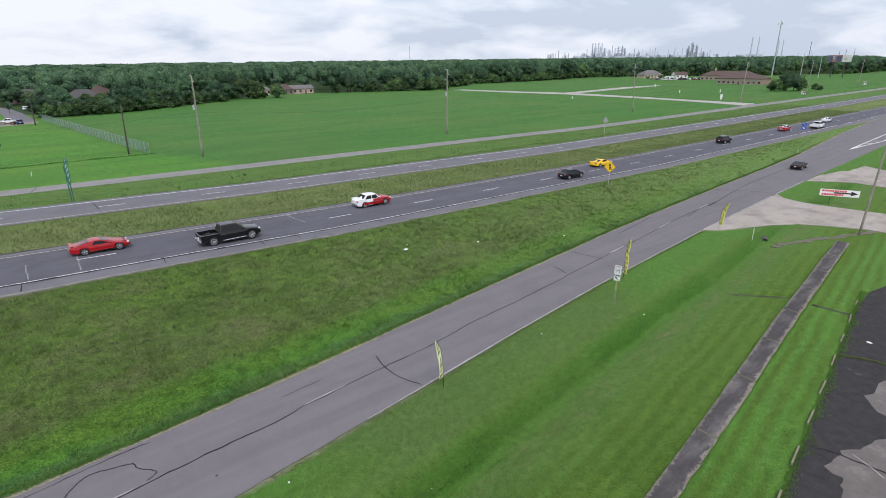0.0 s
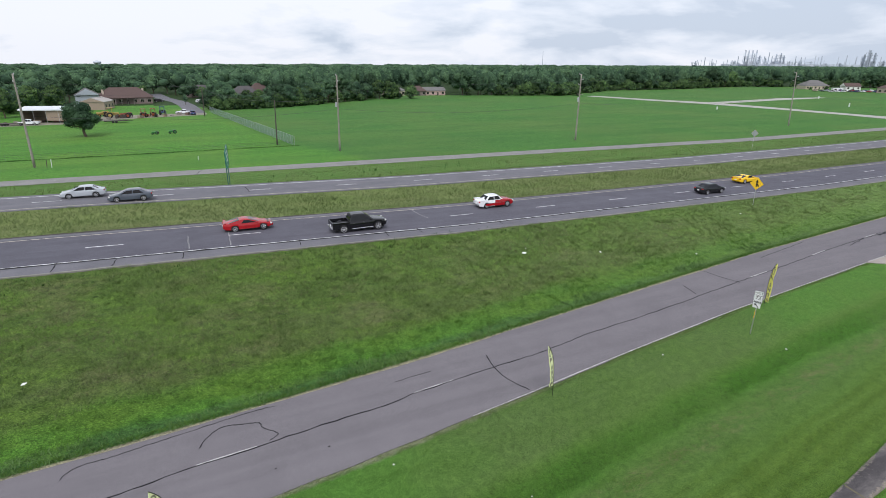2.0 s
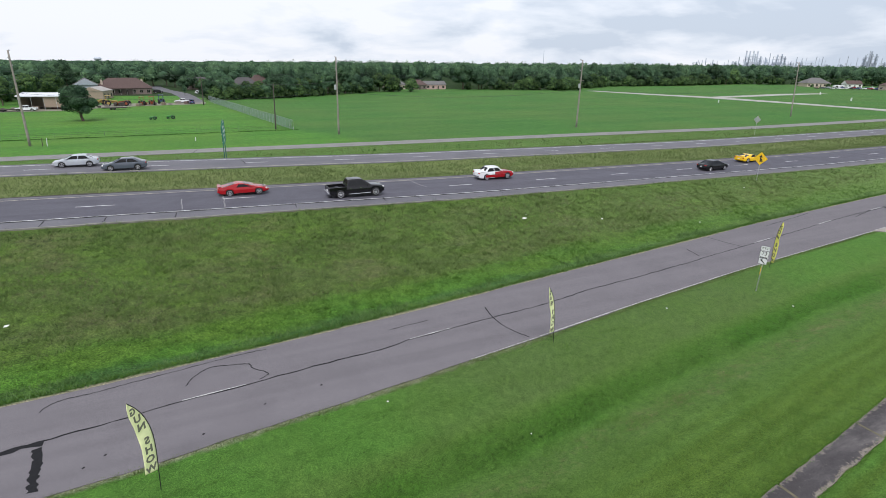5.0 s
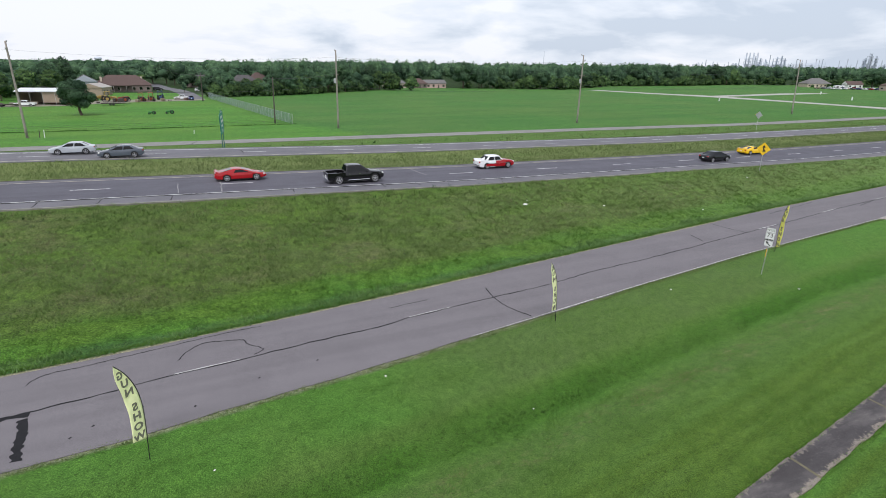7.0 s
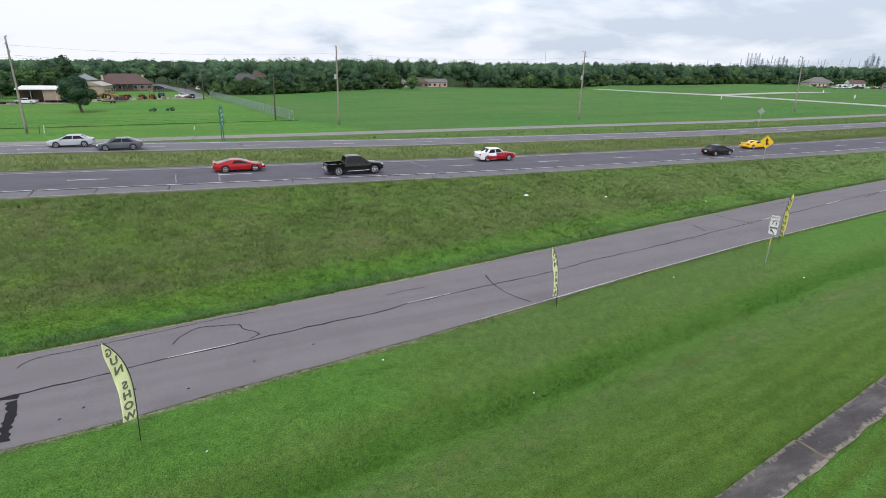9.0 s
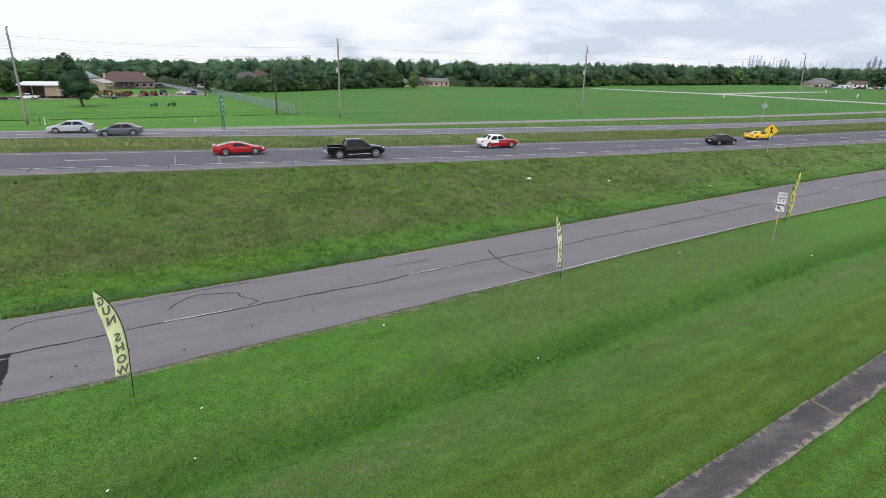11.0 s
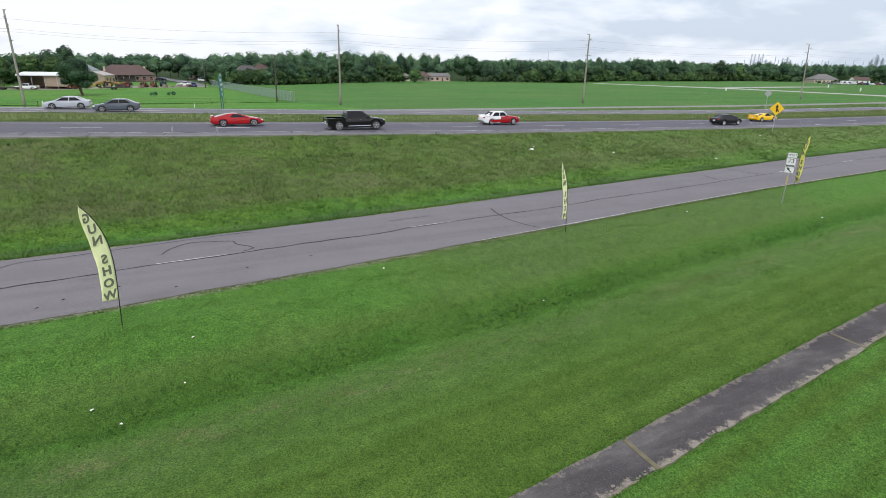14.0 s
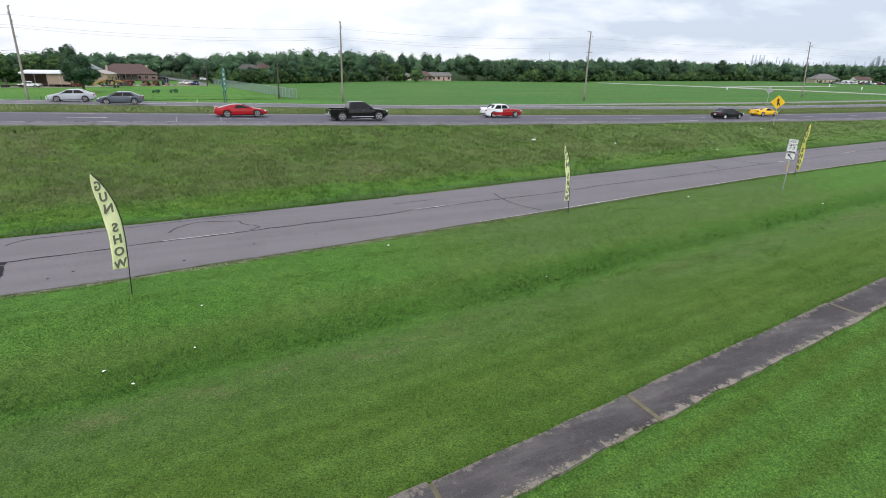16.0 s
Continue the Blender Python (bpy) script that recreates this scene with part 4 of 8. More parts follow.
for pts, w, mt in (([(-1.55, 56.2), (-1.5, 51.9)], 0.09, M_PALEJOINT), ([(2.3, 58.6), (2.1, 51.9)], 0.10, M_PALEJOINT), ([(-2.06, 49.3), (-1.98, 51)], 0.1, M_TAR), ([(-7.37, 49.3), (-7.2, 51)], 0.1, M_TAR),
                   ([(-11.65, 49.3), (-11.6, 51)], 0.1, M_TAR), ([(17.3, 51.5), (17.1, 49.5)], 0.1, M_TAR), ([(20.84, 51.3), (20.85, 49.5)], 0.1, M_TAR), ([(23.2, 59.6), (23.4, 56.4), (23.7, 54.7)], 0.1, M_PALEJOINT),
                   ([(31, 51.4), (30.7, 49.6)], 0.09, M_TAR), ([(8.4, 51.3), (8.2, 49.6)], 0.09, M_TAR), ([(45, 51.3), (45.4, 49.6)], 0.09, M_TAR)):
    seal(road_main, pts, w, hw_z, mt, 0.03, 0.06)
seal(road_main, [(u_, 51.0 + float(lerp(BOW, u_))) for u_ in (-60, -15, 1, 12, 25, 38, 55, 90, 110, 120)], 0.3, hw_z, M_TAR, 0.03, 0.04)
seal(road_far, [(-6.9, 80.3), (-6.95, 78.0), (-7.1, 75.5), (-7.0, 73.0)], 0.14, fc_z, M_PALEJOINT, 0.03, 0.06)
seal(road_far, [(6.1, 78.5), (6.3, 75)], 0.12, fc_z, M_TAR, 0.03, 0.06)
seal(road_ff, [(0.2, 104.1), (1.2, 108.2)], 0.15, ff_z, M_TAR, 0.03, 0.06)
seal(road_ff, [(50.6, 101.9), (51.6, 106.0)], 0.2, ff_z, M_PALEJOINT, 0.03, 0.06)
seal(road_ff, [(-22, 105.5), (-21, 109.6)], 0.2, ff_z, M_PALEJOINT, 0.03, 0.06)

M_YARD = asphalt_mat("yard_gravel", (0.17, 0.165, 0.12), (0.27, 0.25, 0.20), stain=0.3)
# shell roads across the field
slab_poly("road_field", [(239, 102.5), (251, 102.5), (252.5, 120), (253.3, 138), (256.4, 172), (258.1, 207), (256, 216), (248, 240), (241, 283), (233, 283), (238, 237), (245.5, 205), (246.5, 164), (245, 133)], -0.12, M_GRAVEL, "pale shell road across the green field", 0.5, "road", level=True)
slab_poly("road_field_branch", [(255, 202), (275.5, 204), (312, 209.5), (366.7, 214.4), (367, 219), (330, 222), (290, 215), (255, 210)], -0.11, M_GRAVEL, "pale shell track branching over the field", 0.4, "road", level=True)
slab_poly("road_side_street", [(0.5, 238), (7.5, 238), (4.5, 285), (1.5, 312), (-6, 345), (-13, 400), (-21, 400), (-13, 345), (-5.5, 312), (-2.5, 285)], -0.14, M_ASPH2, "pale side street running off between houses", 0.4, "road", level=True)

slab_poly("pavement_yard", [(-90, 205), (-52, 209), (-36, 210), (-22, 222), (-9, 226), (3, 228.5), (7.5, 232), (7.5, 238.5), (0.5, 238.5), (-10, 240), (-26, 238), (-38, 222), (-54, 218), (-90, 214)], -0.15, M_YARD, "trodden pale gravel yard before the farm shed", 0.4, "yard", level=True)
# ---------------------------------------------------------------- signs, flags, poles
M_YELLOWFLAG = plain("pale_yellow_nylon", (0.84, 0.875, 0.48), 0.75, vary=0.06)
M_BRIGHTFLAG = plain("bright_yellow_nylon", (0.80, 0.76, 0.16), 0.75, vary=0.06)
M_FLAGINK = plain("faded_black_print", (0.165, 0.17, 0.12), 0.8, vary=0.2)
M_BLACK = plain("black_plastic", (0.012, 0.012, 0.013), 0.5)
M_SIGNWHITE = plain("white_sign_sheeting", (0.74, 0.75, 0.75), 0.45, vary=0.05)
M_SIGNYELLOW = plain("yellow_sign_sheeting", (0.85, 0.52, 0.015), 0.45, vary=0.05)
M_SIGNBACK = plain("dull_aluminium", (0.42, 0.44, 0.45), 0.5, 0.4, vary=0.1)
M_SIGNGREEN = plain("green_sign_sheeting", (0.02, 0.21, 0.16), 0.5, vary=0.1)
M_INK = plain("black_sign_ink", (0.012, 0.012, 0.012), 0.5)
M_BLUEPANEL = plain("blue_sign_sheeting", (0.03, 0.09, 0.42), 0.5, vary=0.06)
M_REDINK = plain("red_print", (0.55, 0.02, 0.03), 0.6, vary=0.1)
M_WIRE = plain("dark_wire", (0.05, 0.05, 0.055), 0.6)
M_CERAMIC = plain("grey_ceramic", (0.35, 0.35, 0.36), 0.35)



def feather_flag(u, v, z, az, height, low=0.8, lean=0.0, ripple=0.05, cloth=None, bend=0.92):
    t = thing("feather_flag", u, v, z, az, "pale yellow feather flag on a black pole stuck in the grass", "flag", "flags along the frontage road")
    top = height

    def lead(h):
        k = max(0.0, (h - 0.6) / (top - 0.6))
        return bend * k ** 3.7 - 0.08 * h + lean * h

    def trail(h):
        return lead(h) + 0.53 * (1 - max(0.0, (h - low) / (top - low)) ** 7.5)

    def wave(h, w):
        return ripple * math.sin(h * 3.1 + w * 2.4) * w + 0.012 * math.sin(h * 7 + w * 5) * w
    hs = [low + (top - low) * i / 28 for i in range(29)]
    bm = B()
    for a, b in zip(hs, hs[1:]):
        cyl(bm, (lead(a), 0, a), (lead(b), 0, b), 0.018, 0.016, 6)
    cyl(bm, (0, 0, -0.25), (lead(low), 0, low), 0.017, 0.017, 6)
    part("pole", bm, M_BLACK, t)
    bm = B()
    rows = []
    for i, h in enumerate(hs):
        a, b = lead(h), trail(h)
        if i == 0:
            b -= 0.05
        rows.append([bm.verts.new((a + (b - a) * j / 6, wave(h, j / 6), h - (-0.10 * j / 6 if i == 0 else 0))) for j in range(7)])
    for r0, r1 in zip(rows, rows[1:]):
        for j in range(6):
            bm.faces.new((r0[j], r0[j + 1], r1[j + 1], r1[j]))
    banner = part("banner", bm, cloth or M_YELLOWFLAG, t, smooth=True)
    sol = banner.modifiers.new("cloth", "SOLIDIFY")
    sol.thickness, sol.offset = 0.004, 0
    size = 0.39 * (top - low) / 3.2
    for ch, k in zip("GUNSHOW", (0.865, 0.755, 0.635, 0.44, 0.32, 0.195, 0.07)):
        h = low + (top - low) * k
        a, b = lead(h), trail(h)
        # the print follows the cloth: thin letters on both faces
        letter(banner, ch, size, (a + b) / 2, wave(h, 0.5), h, M_FLAGINK, squeeze=min(1.15, (b - a) / 0.5), depth=0.012 + ripple * 0.3, bold=0.012)
    return t


feather_flag(-2.76, 18.70, gz(-2.76, 18.70), 219, 4.2, 0.92, ripple=0.02, bend=0.92)
feather_flag(17.82, 22.22, gz(17.82, 22.22), 209, 3.95, 0.75, 0.16, ripple=0.02)
feather_flag(41.8, 25.5, gz(41.8, 25.5), 244, 4.0, 0.45, 0.05, ripple=0.04, cloth=M_BRIGHTFLAG, bend=0.6)
feather_flag(64.0, 27.4, gz(64.0, 27.4) + 0.05, 248, 3.5, 0.5, 0.13, ripple=0.03, cloth=M_BRIGHTFLAG)


def sign_plate(parent, name, w, h, y, z, mat, back=M_SIGNBACK, r=0.04, label="", x=0.0, thick=0.006):
    """A sheet with rounded corners, facing -y, with a bare back."""
    pts = []
    for cx, cz, a0 in ((w / 2 - r, h / 2 - r, 0), (-w / 2 + r, h / 2 - r, 90), (-w / 2 + r, -h / 2 + r, 180), (w / 2 - r, -h / 2 + r, 270)):
        for k in range(4):
            a = radians(a0 + 30 * k)
            pts.append((cx + r * math.cos(a), cz + r * math.sin(a)))
    bm = B()
    plate(bm, pts, thick, 1)
    ob = part(name, bm, mat, parent, label)
    ob.location = (x, y, z)
    bm = B()
    plate(bm, [(p[0] * 0.99, p[1] * 0.99) for p in pts], 0.003, 1)
    bk = part("back", bm, back, ob)
    bk.location = (0, thick / 2 + 0.004, 0)
    return ob


def bars(parent, rows, y, mat, name="writing_bar"):
    for x, z, w, h in rows:
        bm = B()
        box(bm, (x, y, z), (w, 0.004, h))
        part(name, bm, mat, parent)


def route_sign():
    t = thing("route_sign", 36.7, 22.95, gz(36.7, 22.95), -68, "white route marker signs on a leaning steel post in mown grass", "road sign")
    bm = B()
    cyl(bm, (0, 0, -0.3), (0.03, 0, 3.45), 0.034, 0.034, 8)
    post = part("post", bm, M_GALV, t)
    bm = B()
    cyl(bm, (0.0, 0, 1.35), (0.0, 0, 1.95), 0.038, 0.038, 8)
    part("yellow_band", bm, M_SIGNYELLOW, post, "orange-yellow reflector band")
    w = sign_plate(t, "direction_plate", 0.56, 0.30, -0.05, 3.38, M_SIGNWHITE)
    letter(w, "WEST", 0.21, 0, -0.006, 0, M_INK)
    s = sign_plate(t, "route_plate", 0.61, 0.61, -0.05, 2.90, M_SIGNWHITE)
    letter(s, "73", 0.40, 0, -0.006, 0.08, M_INK)
    bars(s, [(-0.2, -0.22, 0.08, 0.09), (-0.1, -0.22, 0.08, 0.09), (0, -0.22, 0.08, 0.09), (0.1, -0.22, 0.08, 0.09), (0.2, -0.22, 0.08, 0.09)], -0.006, M_INK)
    bars(s, [(0, 0.285, 0.57, 0.018), (0, -0.285, 0.57, 0.018), (-0.285, 0, 0.018, 0.55), (0.285, 0, 0.018, 0.55)], -0.006, M_INK, "border")
    a = sign_plate(t, "arrow_plate", 0.52, 0.38, -0.05, 2.38, M_SIGNWHITE)
    bm = B()
    plate(bm, [(-0.17, 0.16), (0.02, 0.12), (-0.04, 0.06), (0.15, -0.12), (0.11, -0.16), (-0.08, 0.02), (-0.13, -0.03)], 0.004, 1)
    ar = part("arrow", bm, M_INK, a)
    ar.location = (0, -0.006, 0)
    t.matrix_world = t.matrix_world @ pose(0, 0, 0, 0, 0.8, 0)
    return t


route_sign()


def diamond(parent, side, z, mat, back, name):
    ob = sign_plate(parent, name, side, side, -0.05, z, mat, back, 0.07)
    ob.rotation_euler = (0, radians(45), 0)
    return ob


def merge_sign():
    t = thing("merge_sign", 68.9, 46.6, gz(68.9, 46.6), -70, "yellow diamond merge sign with a black arrow on a steel post", "road sign")
    bm = B()
    cyl(bm, (0, 0, -0.3), (0, 0, 3.4), 0.036, 0.036, 8)
    part("post", bm, M_GALV, t)
    d = diamond(t, 1.22, 2.95, M_SIGNYELLOW, M_SIGNBACK, "panel")
    bm = B()
    plate(bm, [(-0.07, -0.42), (0.07, -0.42), (0.07, 0.17), (0.2, 0.17), (0.0, 0.52), (-0.2, 0.17), (-0.07, 0.17)], 0.004, 1)
    plate(bm, [(0.30, -0.42), (0.17, -0.42), (0.12, -0.25), (0.05, -0.12), (0.05, 0.04), (0.16, -0.06), (0.25, -0.2)], 0.0041, 1)
    a = part("merge_arrow", bm, M_INK, t)
    a.location = (0, -0.057, 2.95)
    return t


merge_sign()


def sign_back(u, v, rz, side, z, label):
    t = thing("diamond_sign", u, v, gz(u, v), rz, label, "road sign")
    bm = B()
    cyl(bm, (0, 0, -0.2), (0, 0, z + side * 0.6), 0.036, 0.036, 8)
    part("post", bm, M_GALV, t)
    diamond(t, side, z, M_SIGNYELLOW, M_SIGNBACK, "panel")
    return t


sign_back(124.0, 87.0, 100, 1.25, 3.3 - gz(124, 87), "back of a grey aluminium diamond sign on a post")


M_SIGNPOST = plain("dark_teal_post_paint", (0.030, 0.105, 0.100), 0.6, vary=0.15)


def guide_sign():
    t = thing("guide_sign", 4.6, 88.5, gz(4.6, 88.5), -8, "tall green highway guide sign on two steel posts", "road sign")
    for y in (-1.5, 1.5):
        bm = B()
        box(bm, (0, y, 2.6), (0.12, 0.2, 6.4), 0.01)
        part("post", bm, M_SIGNPOST, t)
    bm = B()
    box(bm, (0.12, 0, 4.7), (0.06, 4.8, 3.0), 0.01)
    pn = part("panel", bm, M_SIGNGREEN, t)
    bm = B()
    box(bm, (0.12, 0, 6.3), (0.05, 2.2, 0.5), 0.01)
    part("exit_tab", bm, M_SIGNGREEN, pn)
    for y, z, w, h in ((0, 6.3, 1.4, 0.22), (-0.5, 5.6, 2.8, 0.34), (0.3, 4.95, 3.4, 0.34), (-0.2, 4.3, 2.4, 0.34), (0, 3.6, 1.2, 0.4)):
        bm = B()
        box(bm, (0.156, y, z), (0.006, w, h))
        part("writing_bar", bm, M_SIGNWHITE, pn)
    bm = B()
    for z in (3.5, 4.7, 5.9):
        box(bm, (0.04, 0, z), (0.08, 4.6, 0.08))
    part("stiffener", bm, M_GALV, pn)
    return t


guide_sign()


def utility_pole(base, top, n_arm, label, mat=M_WOODPOLE, r=0.19, transformer=False):
    t = thing("utility_pole", *base, 0, label, "utility pole", "utility poles")
    d = Vector(top) - Vector(base)
    bm = B()
    k = 8
    rings = []
    for i in range(k + 1):
        c, rad = d * (i / k) - Vector((0, 0, 0.5 if i == 0 else 0)), r * (1.25 - 0.5 * i / k)
        rings.append([c + Vector((math.cos(math.tau * j / 10), math.sin(math.tau * j / 10), 0)) * rad for j in range(10)])
    loft(bm, rings)
    post = part("pole", bm, mat, t, smooth=True)
    for i in range(n_arm):
        f = 0.985 - 0.075 * i
        side = -1 if i % 2 else 1
        p = d * f
        bm = B()
        cyl(bm, p, p + Vector((0, side * 0.75, 0.22)), 0.05, 0.045, 6)
        arm = part("bracket", bm, M_GALV, t)
        bm = B()
        for q in range(4):
            c = p + Vector((0, side * (0.5 + 0.13 * q), 0.16 + 0.045 * q))
            cyl(bm, c, c + Vector((0, side * 0.05, 0.015)), 0.11, 0.11, 8)
        part("insulator", bm, M_CERAMIC, arm)
    if n_arm:
        p = d * 0.70
        bm = B()
        box(bm, p + Vector((0.15, 0, 0)), (0.1, 2.2, 0.12), 0.01)
        part("crossarm", bm, mat, t)
    if transformer:
        p = d * 0.62
        bm = B()
        cyl(bm, p + Vector((-0.42, -0.1, -0.5)), p + Vector((-0.42, -0.1, 0.45)), 0.26, 0.26, 12)
        cyl(bm, p + Vector((-0.42, -0.1, 0.45)), p + Vector((-0.42, -0.1, 0.55)), 0.26, 0.1, 12)
        part("transformer", bm, M_SIGNBACK, t, "grey transformer can")
    return t


POLES = [((-92, 124, -0.2), (-92, 124, 16.2)), ((-27.4, 124.2, -0.15), (-27.5, 125.0, 16.7)), ((30.9, 121.9, -0.25), (31.0, 121.4, 16.4)), ((93.2, 115.8, -0.2), (93.5, 115.9, 16.5)),
         ((183.0, 117.0, -0.2), (182.9, 117.9, 16.8)), ((252.6, 109.3, -0.2), (255.6, 110.0, 16.6)), ((335, 112, -0.2), (336, 112, 16.4)), ((420, 113, -0.2), (421, 113, 16.4))]
for i, (b, tp) in enumerate(POLES):
    utility_pole(b, tp, 3, "weathered grey wooden utility pole at the edge of the field", transformer=i in (2, 3))
utility_pole((19.2, 136.6, -0.2), (19.5, 136.6, 10.4), 0, "short dark wooden pole by the chain-link fence", M_DARKPOLE, 0.15)
utility_pole((6.3, 224, -0.2), (6.5, 224, 10.0), 0, "dark wooden pole at the far end of the fence", M_DARKPOLE, 0.17)
utility_pole((74.7, 16.2, gz(74.7, 16.2)), (75.6, 15.9, 12.4), 0, "tall grey pole beside the footpath", M_WOODPOLE, 0.11)
utility_pole((129.7, 42.4, gz(129.7, 42.4)), (129.9, 42.5, gz(129.7, 42.4) + 0.9), 0, "small grey stub post in the rough grass", M_GALV, 0.05)


def span(pts, sag, r, label):
    """One overhead wire hung from pole to pole."""
    cu = bpy.data.curves.new("overhead_wire", "CURVE")
    cu.dimensions, cu.bevel_depth, cu.bevel_resolution = "3D", r, 0
    out = []
    for a, b in zip(pts, pts[1:]):
        for i in range(12):
            t = i / 12
            p = Vector(a).lerp(Vector(b), t)
            p.z -= sag * 4 * t * (1 - t)
            out.append(p)
    out.append(Vector(pts[-1]))
    sp = cu.splines.new("POLY")
    sp.points.add(len(out) - 1)
    for k, p in zip(sp.points, out):
        k.co = (*p, 1)
    me = bpy.data.meshes.new_from_object(bpy.data.objects.new("overhead_wire", cu))
    me.materials.clear()
    me.materials.append(M_WIRE)
    return tagged(new("overhead_wire", me), label, "wire", "overhead wires")


for f, side, sag in ((0.90, 0.6, 0.9), (0.80, -0.6, 1.0), (0.775, 0.6, 1.1), (0.55, 0.15, 1.5)):
    span([(b[0] + (t[0] - b[0]) * f, b[1] + (t[1] - b[1]) * f + side, b[2] + (t[2] - b[2]) * f + 0.22) for b, t in POLES], sag, 0.010 if f > 0.6 else 0.018, "thin dark overhead wire between utility poles")
span([(19.5, 136.6, 10.2), (6.5, 224, 9.8), (-6, 290, 10)], 1.2, 0.025, "dark service wire running along the fence")
span([(30.95, 121.7, 11.5), (19.5, 136.6, 10.2)], 0.4, 0.025, "dark service wire between two poles")


def arrow_board():
    t = thing("banner_sign", 87.2, 23.3, gz(87.2, 23.3), -62, "white banner sign with red bars and a black arrow", "sign")
    bm = B()
    cyl(bm, (0, 0, -0.3), (0, 0, 2.1), 0.045, 0.045, 8)
    part("post", bm, M_DARKPOLE, t)
    bd = sign_plate(t, "board", 4.6, 0.95, -0.06, 1.75, M_SIGNWHITE, x=1.0)
    bars(bd, [(-1.95 + 0.29 * i, 0.25, 0.22, 0.26) for i in range(10)] + [(-1.95 + 0.29 * i, -0.26, 0.22, 0.26) for i in range(9)], -0.006, M_REDINK)
    bm = B()
    plate(bm, [(-0.7, 0.09), (1.3, 0.09), (1.3, 0.33), (2.1, 0.0), (1.3, -0.33), (1.3, -0.09), (-0.7, -0.09)], 0.004, 1)
    ar = part("arrow", bm, M_INK, bd)
    ar.location = (0, -0.009, 0)
    return t


arrow_board()

bm = B()
box(bm, (0, 0, 0.6), (0.13, 0.05, 1.5), 0.01)
wp = thing("marker_post", 63.3, 23.2, gz(63.3, 23.2), 20, "white and green plastic marker post in the grass", "marker post")
part("post", bm, M_SIGNWHITE, wp)
bm = B()
box(bm, (0.068, 0, 0.6), (0.012, 0.052, 1.4))
part("stripe", bm, M_SIGNGREEN, wp)
for uu, vv in ((-24.5, 123.0), (-25.3, 123.3), (0.95, 121.0)):
    t = thing("stake", uu, vv, gz(uu, vv), 0, "short white pipeline marker stake in mown grass", "marker post", "marker stakes")
    bm = B()
    cyl(bm, (0, 0, -0.2), (0.12, 0, 1.5 if uu < 0 else 0.8), 0.07, 0.06, 8)
    part("pipe", bm, M_SIGNWHITE if uu != -25.3 else M_DARKPOLE, t)

# the culvert's end and rubble edging
t = thing("culvert", 64.4, 22.3, gz(64.4, 22.3) - 0.3, 205, "dark open end of a drainage pipe in the swale", "culvert")
bm = B()
for i in range(16):
    a0, a1 = math.tau * i / 16, math.tau * (i + 1) / 16
    loft(bm, [[(x, math.cos(a) * r, 0.28 + math.sin(a) * r) for a, r in ((a0, 0.27), (a0, 0.22), (a1, 0.22), (a1, 0.27))] for x in (-0.8, 0.5)])
part("pipe", bm, M_DARKPOLE, t)
# black plug added in the pipe as its inner shade
bm = B()
cyl(bm, (-0.6, 0, 0.28), (-0.2, 0, 0.28), 0.23, 0.23, 16)
part("dark_inside", bm, M_BLACK, t)
rr = random.Random(5)
gutter = tagged(new("pavement_gutter"), "cracked concrete drain gutter sunk in the grass", "gutter", kind="structure")
for i in range(15):
    f = (i + 0.5) / 15
    uu, vv = 62.6 + 15.0 * f, 20.8 - 5.4 * f + 0.15 * math.sin(i * 1.3)
    for side in (-1, 1):
        if rr.random() < 0.18:
            continue
        bm = B()
        box(bm, (0, 0, 0), (1.02 * rr.uniform(0.75, 1.0), rr.uniform(0.13, 0.22), 0.16), 0.02)
        k = part("slab", bm, M_OLDSLABPALE, gutter)
        k.matrix_world = pose(uu + 0.1 * side, vv + 0.25 * side, gz(uu, vv) - 0.01, rr.uniform(-4, 4) + 5 * side, rr.uniform(-3, 3), -20 + rr.uniform(-6, 6))
    bm = B()
    box(bm, (0, 0, 0), (1.1, 0.42, 0.1))
    k = part("silt", bm, M_DIRT, gutter)
    k.matrix_world = pose(uu, vv, gz(uu, vv) - 0.02, 0, 0, -20)

# blue route shield by the highway
t = thing("shield_sign", 150.0, 48.9, gz(150.0, 48.9), -70, "small blue shield sign with white marks on a steel post", "road sign")
bm = B()
cyl(bm, (0, 0, -0.3), (0, 0, 3.4), 0.04, 0.04, 8)
part("post", bm, M_GALV, t)
for zz, mt in ((3.2, M_BLUEPANEL), (2.35, M_BLUEPANEL)):
    bm = B()
    plate(bm, [(-0.5, 0.42), (0.5, 0.42), (0.52, 0.0), (0.3, -0.32), (0.0, -0.46), (-0.3, -0.32), (-0.52, 0.0)], 0.01, 1)
    pl = part("shield", bm, mt, t)
    pl.location = (0, -0.06, zz)
    bars(pl, [(-0.1, 0.24, 0.4, 0.10), (0.05, -0.05, 0.34, 0.14)], -0.008, M_SIGNWHITE)


def litter(u, v, s, seed):
    r = random.Random(seed)
    bm = B()
    bmesh.ops.create_icosphere(bm, subdivisions=2, radius=1.0)
    for p in bm.verts:
        k = 1 + 0.5 * noise.noise(p.co * 1.7 + Vector((seed, 0, 0)))
        p.co = Vector((p.co.x * s * k, p.co.y * s * 0.7 * k, max(-0.2, p.co.z) * s * 0.35 * k))
    ob = part("litter", bm, M_PAPER, None)
    tagged(ob, "crumpled white litter lying in the grass", "litter", "litter on the grass")
    ob.matrix_world = pose(u, v, gz(u, v) + 0.06 + (0.22 if v > 30 else 0.0), 0, 0, r.uniform(0, 180))


